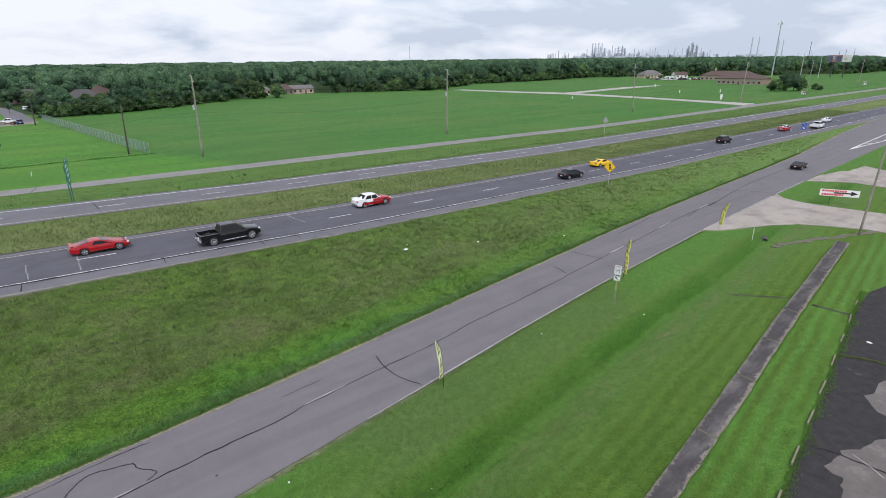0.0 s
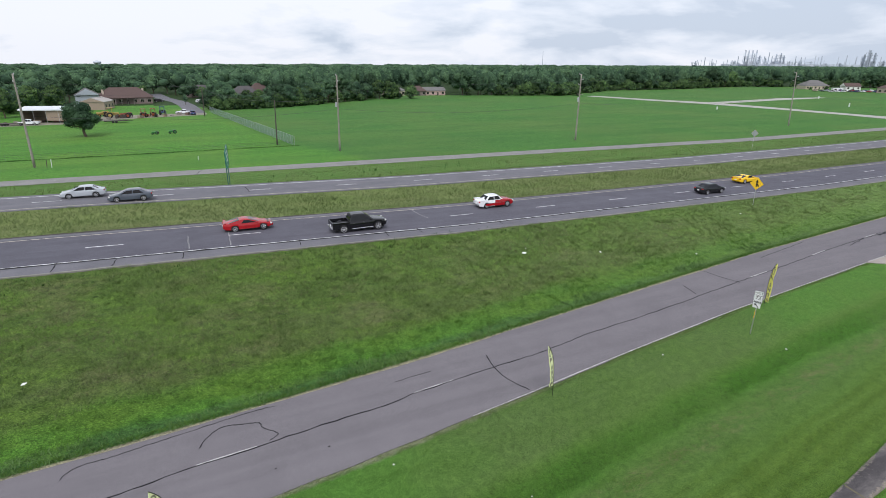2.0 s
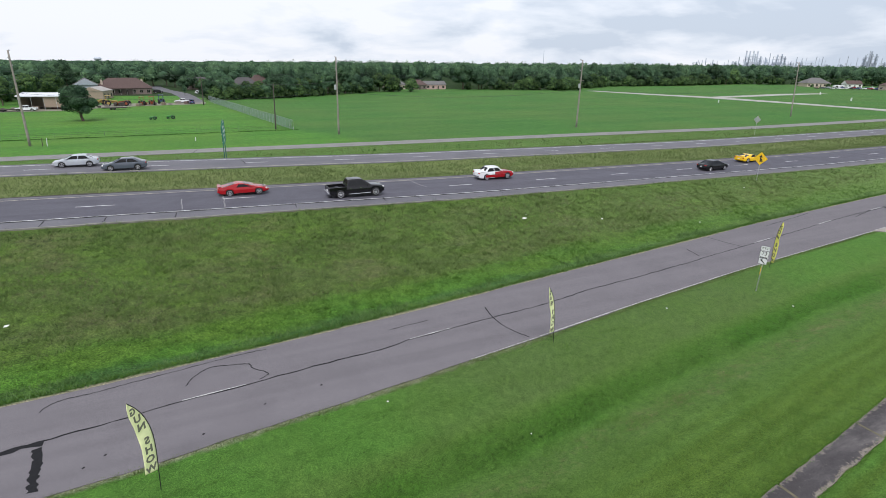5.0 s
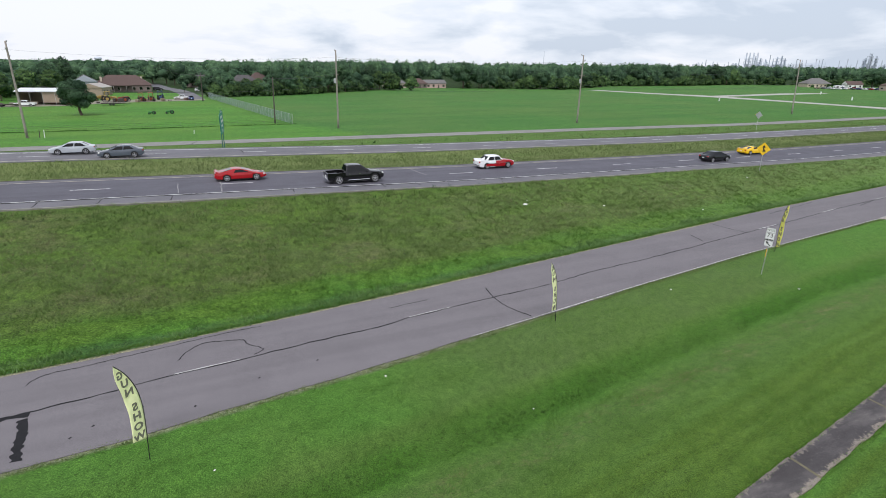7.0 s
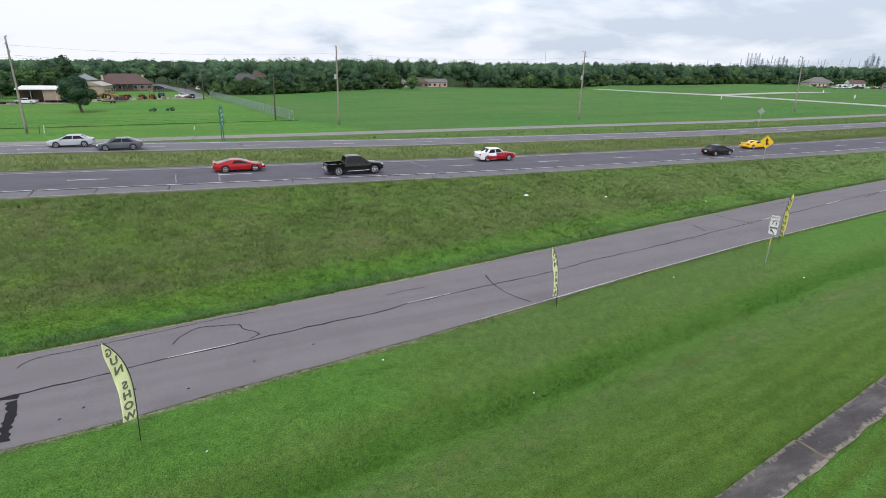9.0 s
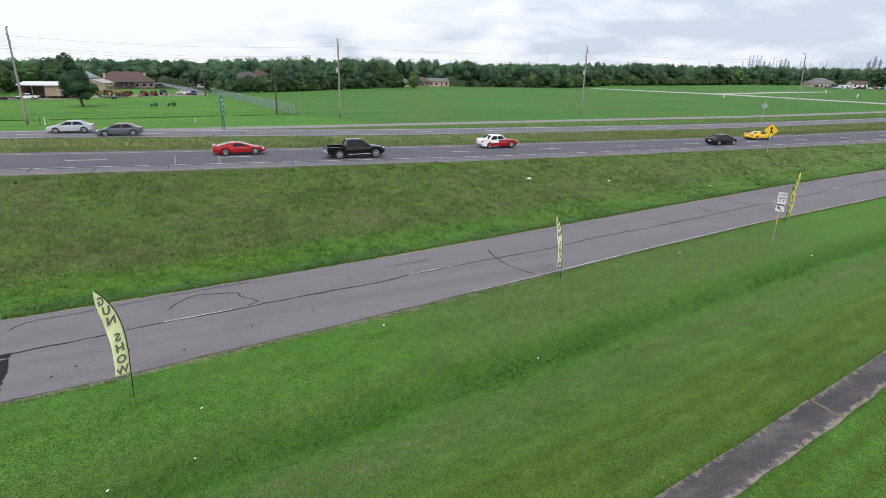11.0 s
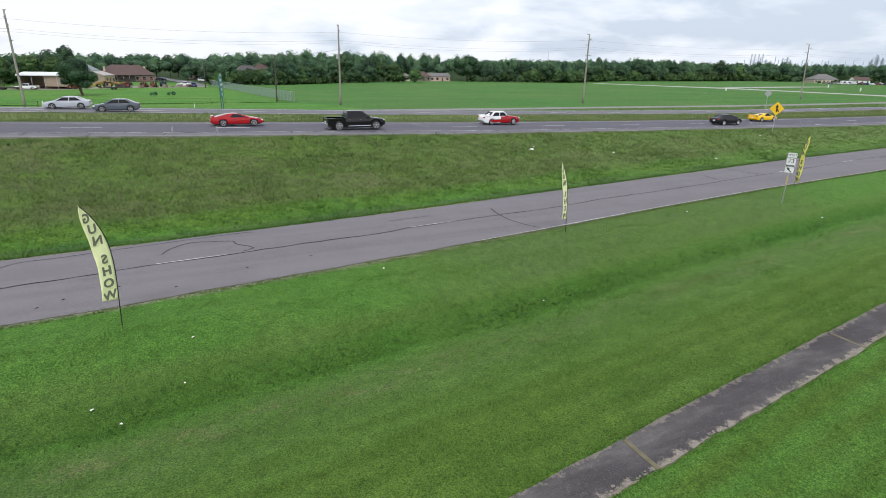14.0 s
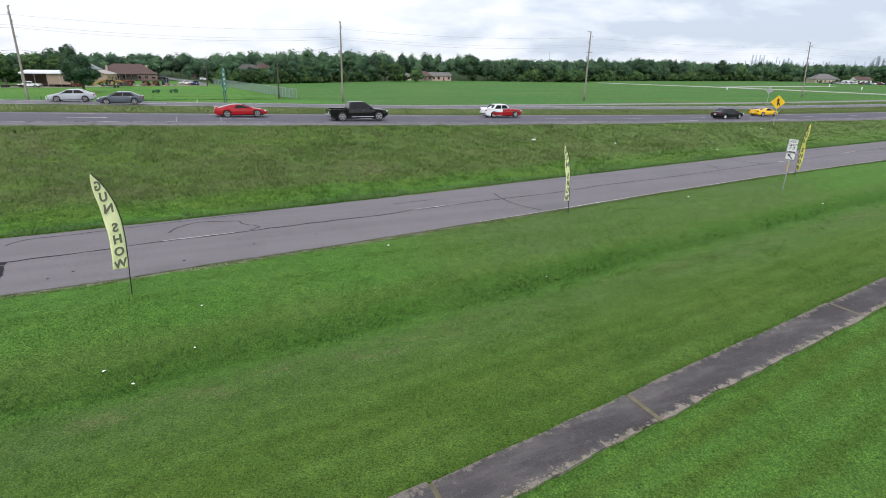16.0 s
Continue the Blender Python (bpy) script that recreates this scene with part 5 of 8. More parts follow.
for i, (uu, vv, s) in enumerate(((28.65, 42.0, 0.26), (29.4, 42.9, 0.08), (36.65, 40.0, 0.17), (-10.9, 34.9, 0.15), (-0.97, 15.6, 0.045), (-2.54, 14.35, 0.05), (-3.3, 15.15, 0.05), (12.65, 16.7, 0.045), (6.95, 20.57, 0.06), (38.0, 20.85, 0.07),
                                 (45.35, 7.46, 0.17), (27.7, 23.0, 0.06), (-0.66, 17.55, 0.05), (46.9, 36.8, 0.12), (63, 44.0, 0.12))):
    litter(uu, vv, s, i + 1)

# ---------------------------------------------------------------- trees
def quads_mesh(name, centres, normals, sizes, rng, mats, blobs=(), slots_extra=1):
    """Leaf clumps: a ragged bent quad at each centre; blobs: (centre, radii) of the inside, coloured darker as shade.
    """
    n = len(centres)
    c, nr = np.asarray(centres, float), np.asarray(normals, float)
    nr = nr / np.maximum(np.linalg.norm(nr, axis=1, keepdims=True), 1e-6)
    h = rng.normal(size=(n, 3))
    t1 = np.cross(nr, h)
    t1 /= np.maximum(np.linalg.norm(t1, axis=1, keepdims=True), 1e-6)
    t2 = np.cross(nr, t1)
    s = np.asarray(sizes, float)[:, None]
    k = rng.uniform(0.55, 1.2, size=(n, 4, 1))
    corners = np.stack([-t1 - t2 * 0.6, t1 - t2 * 0.6, t1 * 0.7 + t2, -t1 * 0.7 + t2], 1) * k * s[:, None, :]
    corners += nr[:, None, :] * rng.uniform(-0.35, 0.15, size=(n, 4, 1)) * s[:, None, :]
    verts = (c[:, None, :] + corners).reshape(-1, 3)
    faces = np.arange(n * 4).reshape(n, 4)
    me = bpy.data.meshes.new(name)
    allv, loops, starts, totals, mi = [verts], [faces.reshape(-1)], [np.arange(n) * 4], [np.full(n, 4)], [np.zeros(n, int)]
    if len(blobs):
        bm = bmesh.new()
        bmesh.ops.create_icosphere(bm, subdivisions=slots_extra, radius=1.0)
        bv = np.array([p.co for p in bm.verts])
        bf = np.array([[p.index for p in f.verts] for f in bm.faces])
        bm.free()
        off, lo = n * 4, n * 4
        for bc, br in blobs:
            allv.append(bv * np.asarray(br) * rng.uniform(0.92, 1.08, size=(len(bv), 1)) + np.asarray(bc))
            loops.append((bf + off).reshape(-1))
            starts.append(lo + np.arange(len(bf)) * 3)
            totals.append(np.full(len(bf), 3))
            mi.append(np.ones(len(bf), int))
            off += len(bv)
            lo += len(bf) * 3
    V, L, S, T, I = np.concatenate(allv), np.concatenate(loops), np.concatenate(starts), np.concatenate(totals), np.concatenate(mi)
    me.vertices.add(len(V))
    me.vertices.foreach_set("co", V.astype(np.float32).reshape(-1))
    me.loops.add(len(L))
    me.loops.foreach_set("vertex_index", L.astype(np.int32))
    me.polygons.add(len(S))
    me.polygons.foreach_set("loop_start", S.astype(np.int32))
    me.polygons.foreach_set("loop_total", T.astype(np.int32))
    for m in mats:
        me.materials.append(m)
    me.polygons.foreach_set("material_index", I.astype(np.int32))
    me.polygons.foreach_set("use_smooth", I > 0)
    me.update(calc_edges=True)
    return me


def crown_points(rng, base, height, width, lobes, quads, size, low=0.25, inner=99):
    """Centres, normals and sizes of the clumps of one crown, and its inside, coloured darker as shade."""
    cs, ns, ss, blobs = [], [], [], []
    tall = height * (1 - low)
    shape = [(np.array([0, 0, height * low + tall * 0.54]), np.array([width * 0.36, width * 0.36, tall * 0.45]))]
    turn = rng.uniform(0, math.tau)
    for i in range(lobes - 1):
        a = turn + math.tau * i * 0.382 + rng.uniform(-0.4, 0.4)
        h = rng.uniform(0.16, 0.80)
        r = width * rng.uniform(0.13, 0.23)
        reach = max(0.0, width * 0.5 * math.sqrt(max(0.05, 1 - (1.6 * (h - 0.42)) ** 2)) - r * 0.85) * rng.uniform(0.75, 1.1)
        rz = min(r * 0.85, tall * 0.30)
        shape.append((np.array([math.cos(a) * reach, math.sin(a) * reach, min(height * low + tall * h, height - rz)]), np.array([r, r, rz])))
    area = np.array([r[0] * r[2] for _, r in shape])
    for i, (c, rad) in enumerate(shape):
        per = max(4, int(quads * area[i] / area.sum()))
        c = c + np.asarray(base)
        d = rng.normal(size=(per, 3))
        d[:, 2] += 0.30
        d /= np.linalg.norm(d, axis=1, keepdims=True)
        cs.append(c + d * rad * rng.uniform(0.84, 1.07, size=(per, 1)))
        ns.append(d / rad * rad[0] + rng.normal(size=(per, 3)) * 0.30 + np.array([0, 0, 0.15]))
        ss.append(rng.uniform(0.45, 1.25, size=per) * size)
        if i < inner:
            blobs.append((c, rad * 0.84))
    return np.concatenate(cs), np.concatenate(ns), np.concatenate(ss), blobs


def tree_proto(seed, height, width, lobes, quads, size, low, trunk_r, leaf=M_LEAF):
    rng = np.random.default_rng(seed)
    t = thing("tree", 0, 0, 0, 0, "broad green leafy tree at the edge of the woods", "tree", "trees along the field")
    bm = B()
    p0, k = Vector((0, 0, -0.3)), 5
    for i in range(k):
        p1 = Vector((rng.uniform(-0.25, 0.25), rng.uniform(-0.25, 0.25), height * 0.62 * (i + 1) / k))
        cyl(bm, p0, p1, trunk_r * (1.15 - 0.75 * i / k), trunk_r * (1.15 - 0.75 * (i + 1) / k), 6)
        if i >= 1:
            for _ in range(2):
                a = rng.uniform(0, math.tau)
                q = p1 + Vector((math.cos(a) * width * 0.3, math.sin(a) * width * 0.3, height * rng.uniform(0.1, 0.2)))
                cyl(bm, p1, q, trunk_r * 0.4, trunk_r * 0.12, 4)
        p0 = p1
    part("trunk", bm, M_BARK, t)
    c, n, s, bl = crown_points(rng, (0, 0, 0), height, width, lobes, quads, size, low)
    crown = new("crown", quads_mesh("crown", c, n, s, rng, [leaf, M_LEAF_SHADE], bl, 1))
    crown.parent = t
    return t


SKYLINE = ((-120, 10.5), (-60, 10.0), (-47, 11.2), (-12, 12.0), (17, 13.0), (56, 15.4), (160, 16.8), (195, 14.0), (255, 13.6), (330, 17.2), (600, 16.8), (900, 15.5))
DEEP = ((-100, 15.2), (150, 16.8), (400, 18.2))


def tree_top(u, depth):
    """How tall the woods grow at u, depth metres behind their edge."""
    k = float(np.clip(depth / 250, 0, 1))
    return float(lerp(SKYLINE, u)) * (1 - k) + float(lerp(DEEP, u)) * k


protos = [tree_proto(21 + i, h, w, lb, q, sz, lo, r, M_LEAF_LIGHT if i in (1, 5) else M_LEAF) for i, (h, w, lb, q, sz, lo, r) in enumerate(
    ((13.5, 10.5, 11, 1450, 0.36, 0.20, 0.32), (12.0, 9.5, 10, 1300, 0.35, 0.16, 0.28), (15.0, 9.0, 10, 1300, 0.36, 0.24, 0.30), (10.5, 10.0, 11, 1300, 0.35, 0.14, 0.30), (13.0, 6.6, 9, 1200, 0.31, 0.26, 0.24), (5.5, 6.6, 7, 620, 0.33, 0.02, 0.14)))]
rt = random.Random(77)
TALLEST = (13.5, 12.0, 15.0, 10.5, 13.0, 5.5)
spots = []
u = -150.0
while u < 980:
    spots.append((u + rt.uniform(-2, 2), float(wood_edge(u)) + rt.choice((0, 2, 4, 7, 11, 15)), rt.choice((0, 1, 2, 3, 4)), rt.choice((0.5, 0.66, 0.8, 0.9, 1.0, 1.12, 1.36)) * (0.92 if u < 75 else 1.0)))
    for _ in range(rt.choice((0, 1, 1, 2))):
        spots.append((u + rt.uniform(-4, 4), float(wood_edge(u)) + rt.uniform(-4, 8), 5, rt.uniform(0.5, 1.15)))
    u += rt.uniform(4.0, 10.0) * (0.72 if u < 75 else 1 if u < 330 else 1.4)
HOUSE_GAPS = ((116, 160, 338), (-44, -10, 326), (-12, 9, 352), (22, 36, 310), (470, 520, 345))
spots = [s for s in spots if not any(a - 3 < s[0] < b + 3 and s[1] < vv + 2 for a, b, vv in HOUSE_GAPS)]
# the dense hedge before the houses
for i in range(23):
    uu = 9.5 + 2.4 * i
    vv = float(wood_edge(uu))
    low_ = 0.62 if 19 < uu < 40 else 1.0
    spots.append((uu + rt.uniform(-0.8, 0.8), vv + rt.uniform(1.0, 3.5), rt.choice((1, 3, 3)), rt.uniform(0.72, 1.05) * low_))
    spots.append((uu + rt.uniform(-1, 1), vv + rt.uniform(-2.0, 0.6), 5, rt.uniform(0.55, 1.0)))
# undergrowth that closes the woods' edge to the ground
u = 186.0
while u < 640:
    spots.append((u, float(wood_edge(u)) + rt.uniform(-2, 5), 5, rt.choice((0.8, 1.0, 1.25, 1.5))))
    u += rt.uniform(2.6, 6.5)
spots = [s for s in spots if not (470 < s[0] < 525 and s[1] < 345)]
spots = [(x, y, k, min(s, tree_top(x, y - float(wood_edge(x))) * rt.choice((0.62, 0.72, 0.80, 0.88, 0.95, 1.0, 1.08)) / TALLEST[k])) for x, y, k, s in spots]
# trees standing alone, in yards and by the field's corner
spots += [(333, 349, 0, 1.3), (346, 352, 3, 1.6), (377, 354, 3, 1.55), (440, 360, 0, 1.3), (464, 372, 3, 1.6), (575, 300, 3, 1.6), (78, 292, 2, 1.1), (109, 300, 5, 1.65), (119.5, 299, 5, 1.5), (102, 304, 1, 0.9), (163, 319, 3, 1.6), (176, 318, 2, 0.9), (354, 129, 3, 1.0), (359, 127, 3, 0.95), (348, 133, 5, 1.3), (355, 131, 5, 1.5), (362, 125, 5, 1.35), (374, 121, 5, 0.75), (379, 120, 5, 0.5),
          (218, 292, 5, 1.2), (224, 294, 5, 1.1), (231, 290, 5, 1.0), (11, 258, 5, 1.1), (17, 284, 3, 1.05), (0.7, 287, 4, 0.42), (12, 292, 5, 0.8), (14, 312, 0, 0.8), (22, 285, 5, 1.2), (28, 286, 5, 1.3), (34, 288, 5, 1.2), (40, 291, 3, 0.8), (29, 255, 5, 1.1), (38, 259, 5, 1.2), (49, 265, 5, 1.1),
          (490, 288, 5, 0.6), (480, 295, 5, 0.45), (700, 150, 1, 0.9), (715, 156, 2, 0.8), (-58, 241, 1, 0.85), (-69, 244, 1, 1.05), (-80, 238, 1, 1.1), (-52, 250, 1, 0.95), (-64, 256, 1, 1.1), (-46, 262, 1, 0.9), (-50, 278, 0, 1.0), (-90, 243, 2, 1), (-47, 300, 2, 1.0), (-52, 318, 0, 1.05),
          (1, 341, 3, 0.8), (5, 346, 0, 0.72), (-20, 338, 1, 0.72), (-24, 356, 0, 0.85), (-4, 380, 0, 0.9), (3, 374, 2, 0.8), (-27, 372, 3, 1.1), (10, 338, 5, 1.2), (-9, 404, 0, 1.0), (-17, 408, 3, 1.2)]
first = set()
for x, y, k, s in spots:
    m = pose(x, y, gz(x, y) - 0.1, 0, 0, rt.uniform(0, 360)) @ Matrix.Diagonal((s, s, s * rt.uniform(0.92, 1.04), 1))
    if k in first:
        ob = copy_thing(protos[k], m)
        ob.scale = m.to_scale()
    else:
        first.add(k)
        protos[k].matrix_world = m
        ob = protos[k]
    if k == 5:
        ob.name = "shrub"
        tagged(ob, "low rounded green shrub by the woods", "shrub", "shrubs along the field")

# the lone tree in the farm yard
lone = tree_proto(8, 9.3, 8.8, 16, 6200, 0.19, 0.12, 0.34, M_LEAF)
tagged(lone, "lone round-crowned green tree on mown grass", "tree")
lone["group"] = ""
lone.matrix_world = pose(-25.1, 172.6, gz(-25.1, 172.6), 0, -5, 40)


def build_woods():
    """The woods behind the first row, far off and uncountable: one mesh."""
    rng = np.random.default_rng(9)
    C, N, S, BL = [], [], [], []

    def stand(u0, u1, d0, d1, step, width, lobes, quads, size, inner):
        for uu in np.arange(u0, u1, step):
            for dd in np.arange(d0, d1, step):
                x, y = uu + rng.uniform(-0.5, 0.5) * step, float(wood_edge(uu)) + dd + rng.uniform(-0.5, 0.5) * step
                if any(a - 6 < x < b + 6 and y < vv + 4 for a, b, vv in HOUSE_GAPS):
                    continue
                if y < 0.21 * x - 260:
                    continue
                if x < -0.3 * y - 60:
                    continue
                hh = tree_top(x, y - float(wood_edge(x))) * rng.choice((0.55, 0.66, 0.75, 0.82, 0.90, 0.97, 1.06))
                c, n, s, b = crown_points(rng, (x, y, -0.2), hh, width * rng.uniform(0.8, 1.25), lobes, quads, size, 0.30, inner)
                C.append(c), N.append(n), S.append(s), BL.extend(b)
    stand(-170, 1000, 11, 75, 9.6, 8.7, 5, 190, 0.40, 2)
    stand(-260, 1500, 75, 330, 15.0, 12.0, 4, 84, 0.60, 1)
    stand(-420, 2300, 330, 1000, 40, 30, 6, 90, 0.95, 2)
    stand(-700, 3600, 1000, 2300, 95, 85, 6, 84, 1.6, 4)
    me = quads_mesh("woods", np.concatenate(C), np.concatenate(N), np.concatenate(S), rng, [M_LEAF, M_LEAF_SHADE], BL, 1)
    return tagged(new("woods", me), "dense dark green woods reaching to the horizon", "woods", kind="stuff")


build_woods()

# ---------------------------------------------------------------- grass
def blade_mat(name, cols, rough=0.8):
    m, n, l, b = node_mat(name)
    g = n.new("ShaderNodeNewGeometry")
    c = ramp(n, l, g.outputs["Random Per Island"], [(i / (len(cols) - 1), k) for i, k in enumerate(cols)])
    v = coords(n, l)
    c = mixc(n, l, 0.45, c, ramp(n, l, noise_tex(n, l, v, 0.25, 4), [(0.36, cols[0]), (0.66, cols[-1])]))
    l.new(c, b.inputs["Base Color"])
    b.inputs["Roughness"].default_value, b.inputs["Specular IOR Level"].default_value = rough, 0.2
    see_through(n, l, b, c, 0.3)
    return m


def tufts(name, u, v, height, width, lean, mat, label, per=3, seed=1, sink=0.0):
    """Grass as bent three-cornered blades, per of them at each place."""
    rng = np.random.default_rng(seed)
    n = len(u)
    z = ground_z(u, v) - 0.02 - sink
    base = np.repeat(np.stack([u, v, z], -1), per, axis=0)
    k = n * per
    h = np.repeat(height, per) * rng.uniform(0.6, 1.15, k)
    w = np.repeat(width, per) * rng.uniform(0.7, 1.3, k)
    a, b = rng.uniform(0, math.tau, k), rng.uniform(0, math.tau, k)
    base = base + np.stack([np.cos(b), np.sin(b), b * 0], -1) * (w * 1.2)[:, None]
    side = np.stack([np.cos(a), np.sin(a), a * 0], -1) * (w / 2)[:, None]
    tip = base + np.stack([np.cos(b) * lean * h, np.sin(b) * lean * h, h], -1)
    V = np.stack([base - side, base + side, tip], 1).reshape(-1, 3)
    me = bpy.data.meshes.new(name)
    me.vertices.add(k * 3)
    me.vertices.foreach_set("co", V.astype(np.float32).reshape(-1))
    me.loops.add(k * 3)
    me.loops.foreach_set("vertex_index", np.arange(k * 3, dtype=np.int32))
    me.polygons.add(k)
    me.polygons.foreach_set("loop_start", np.arange(k, dtype=np.int32) * 3)
    me.polygons.foreach_set("loop_total", np.full(k, 3, np.int32))
    me.materials.append(mat)
    me.update(calc_edges=True)
    return tagged(new(name, me), label, "grass", kind="stuff")


def scatter(n, u0, u1, v0, v1, seed):
    rng = np.random.default_rng(seed)
    return rng.uniform(u0, u1, n), rng.uniform(v0, v1, n)


def clusters(n, per, spread_, u0, u1, v0, v1, seed):
    """Tussocks: per tufts gathered round each of n places."""
    rng = np.random.default_rng(seed)
    cu, cv = np.repeat(rng.uniform(u0, u1, n), per), np.repeat(rng.uniform(v0, v1, n), per)
    return cu + rng.normal(0, spread_, n * per), cv + rng.normal(0, spread_, n * per)


def patchy(u, v, scale, seed):
    """Cheap smooth noise between 0 and 1."""
    r = np.random.default_rng(seed)
    out = np.zeros_like(u)
    for _ in range(7):
        a, f, p = r.uniform(0, math.tau), scale * r.uniform(0.5, 2.2), r.uniform(0, math.tau)
        out += np.sin((u * math.cos(a) + v * math.sin(a)) * f + p)
    return np.clip(0.5 + out / 7, 0, 1)


G_ROUGH = blade_mat("rough_grass_blades", [(0.060, 0.112, 0.022), (0.108, 0.186, 0.040), (0.156, 0.242, 0.070), (0.220, 0.275, 0.115)])
G_LUSH = blade_mat("lush_grass_blades", [(0.052, 0.128, 0.018), (0.086, 0.180, 0.028), (0.126, 0.228, 0.046)])
G_BLUE = blade_mat("roadside_weed_leaves", [(0.060, 0.130, 0.032), (0.108, 0.205, 0.058), (0.190, 0.295, 0.112)])
G_LAWN = blade_mat("lawn_blades", [(0.070, 0.160, 0.025), (0.102, 0.214, 0.037), (0.138, 0.255, 0.054)])
G_SEED = blade_mat("seed_heads", [(0.090, 0.110, 0.050), (0.150, 0.155, 0.080), (0.225, 0.215, 0.125)])
G_MEDIAN = blade_mat("median_blades", [(0.085, 0.138, 0.038), (0.145, 0.198, 0.068), (0.210, 0.245, 0.118)])
G_EDGE = blade_mat("edge_blades", [(0.075, 0.120, 0.030), (0.115, 0.165, 0.050), (0.175, 0.200, 0.085)])
G_SWALE = blade_mat("swale_grass_blades", [(0.028, 0.080, 0.014), (0.050, 0.125, 0.024), (0.085, 0.175, 0.040)])
G_THATCH = blade_mat("thatch_blades", [(0.10, 0.13, 0.045), (0.17, 0.17, 0.075), (0.26, 0.225, 0.125)])
G_WEED = blade_mat("weed_leaves", [(0.018, 0.055, 0.010), (0.035, 0.090, 0.018), (0.06, 0.12, 0.03)])

# rough grass between the roads
u, v = clusters(21000, 6, 0.22, -34, 150, 21, 49.2, 31)
keep = (v > far_e(u) + 0.25) & (v < 48.75 + lerp(BOW, u)) & (np.random.default_rng(1).uniform(size=len(u)) < np.clip(1.15 - u / 100, 0.14, 1))
u, v = u[keep], v[keep]
pz = patchy(u, v, 0.55, 3)
off = v - far_e(u)
far_k = 1 + np.clip(u, 0, 150) / 110
weed = off < 1.3 + 1.0 * pz
lush = ~weed & (off < 3.6 + 1.4 * pz)
rest = ~weed & ~lush
h = 0.13 + 0.20 * pz
tufts("grass_rough", u[rest], v[rest], h[rest], 0.042 * far_k[rest], 0.8, G_ROUGH, "rough olive-green uncut grass between the roads", 3, 5)
tufts("grass_lush", u[lush], v[lush], h[lush] * 0.7, 0.04 * far_k[lush], 0.9, G_LUSH, "lush bright green grass near the road", 3, 6)
tufts("weeds_roadside", u[weed], v[weed], h[weed] * 1.05, 0.052 * far_k[weed], 0.75, G_BLUE, "blue-green leafy weeds along the road's edge", 3, 19)
u, v = scatter(24000, -34, 150, 21, 49.2, 33)
keep = (v > far_e(u) + 5) & (v < 48.7 + lerp(BOW, u)) & (patchy(u, v, 0.35, 8) > 0.5)
tufts("grass_dry", u[keep], v[keep], 0.20 + 0.12 * patchy(u[keep], v[keep], 0.9, 4), np.full(keep.sum(), 0.035), 0.6, G_SEED, "brownish dry grass seed heads among the green", 3, 7)
# tall weeds beside the highway
u, v = scatter(240, -34, 160, 46.6, 48.6, 35)
tufts("weeds_shoulder", u, v, 0.18 + 0.28 * patchy(u, v, 2.0, 5), np.full(len(u), 0.06), 0.4, G_WEED, "dark tall weeds along the highway shoulder", 4, 8)
u, v = scatter(260, -60, 260, 82.5, 97, 36)
tufts("weeds_verge", u, v, 0.25 + 0.4 * patchy(u, v, 2.0, 6), np.full(len(u), 0.10), 0.35, G_WEED, "dark tall weeds on the far verge", 4, 9)
# median and far verge
u, v = scatter(44000, -60, 240, 60.9, 72.2, 41)
tufts("grass_median", u, v + lerp(BOW, u), 0.20 + 0.26 * patchy(u, v, 0.5, 7), np.full(len(u), 0.055), 0.6, G_MEDIAN, "pale olive uncut grass on the median", 2, 10)
u, v = scatter(44000, -60, 260, 80.5, 107, 42)
keep = (v > 80.9 + lerp(BOW, u)) & (v < lerp(FF_LINE, u) - 2.6)
u, v = u[keep], v[keep]
tufts("grass_verge", u, v, 0.14 + 0.18 * patchy(u, v, 0.5, 9), np.full(len(u), 0.06), 0.6, G_MEDIAN, "uncut green grass on the far verge", 2, 11)
u, v = scatter(1300, -70, 24, 133.4, 134.2, 43)
tufts("grass_fence_row", u, v, 0.1 + 0.25 * patchy(u, v, 1.0, 11), np.full(len(u), 0.16), 0.5, G_SWALE, "longer dark grass along the wire fence", 2, 20)
# mown lawn by the footpath, with longer grass in the swale
u, v = scatter(430000, -16, 62, 2.0, 28, 51)
pv = path_v(u)
dist = near_e(u) - v
keep = (dist > -0.12) & ~((np.abs(u - drain_u(v)) < 0.35) & (v > 9.6) & (v < 18.6)) & ((v > pv + 0.72) | (v < pv - 0.58)) & ~((v < lot_v(u) + 0.1) & (u > 14)) & ((u < 61) | (v < 24))
keep &= np.random.default_rng(2).uniform(size=len(u)) < np.clip(1.25 - np.abs(u - 4) / 38, 0.12, 1)
u, v, dist = u[keep], v[keep], dist[keep]
swale = np.exp(-((dist - 5.7) / 0.7) ** 2)
tufts("grass_lawn", u, v, 0.05 + 0.03 * patchy(u, v, 1.2, 12), 0.030 + 0.0 * u, 0.8, G_LAWN, "short mown green lawn grass", 1, 12)
u2, v2 = scatter(190000, -8, 26, 3.5, 20.5, 52)
k2 = (near_e(u2) - v2 > 1.0) & ((v2 > path_v(u2) + 0.7) | (v2 < path_v(u2) - 0.58)) & (v2 > lot_v(u2) + 0.1) & (np.random.default_rng(6).uniform(size=len(u2)) < np.clip(1.3 - v2 / 22, 0.2, 1))
tufts("grass_lawn_close", u2[k2], v2[k2], 0.045 + 0.025 * patchy(u2[k2], v2[k2], 1.2, 22), np.full(k2.sum(), 0.024), 1.0, G_LAWN, "short mown lawn grass beside the footpath", 1, 23)
sw = np.random.default_rng(3).uniform(size=len(u)) < 0.5 * swale * (0.4 + 0.6 * patchy(u, v, 0.7, 15))
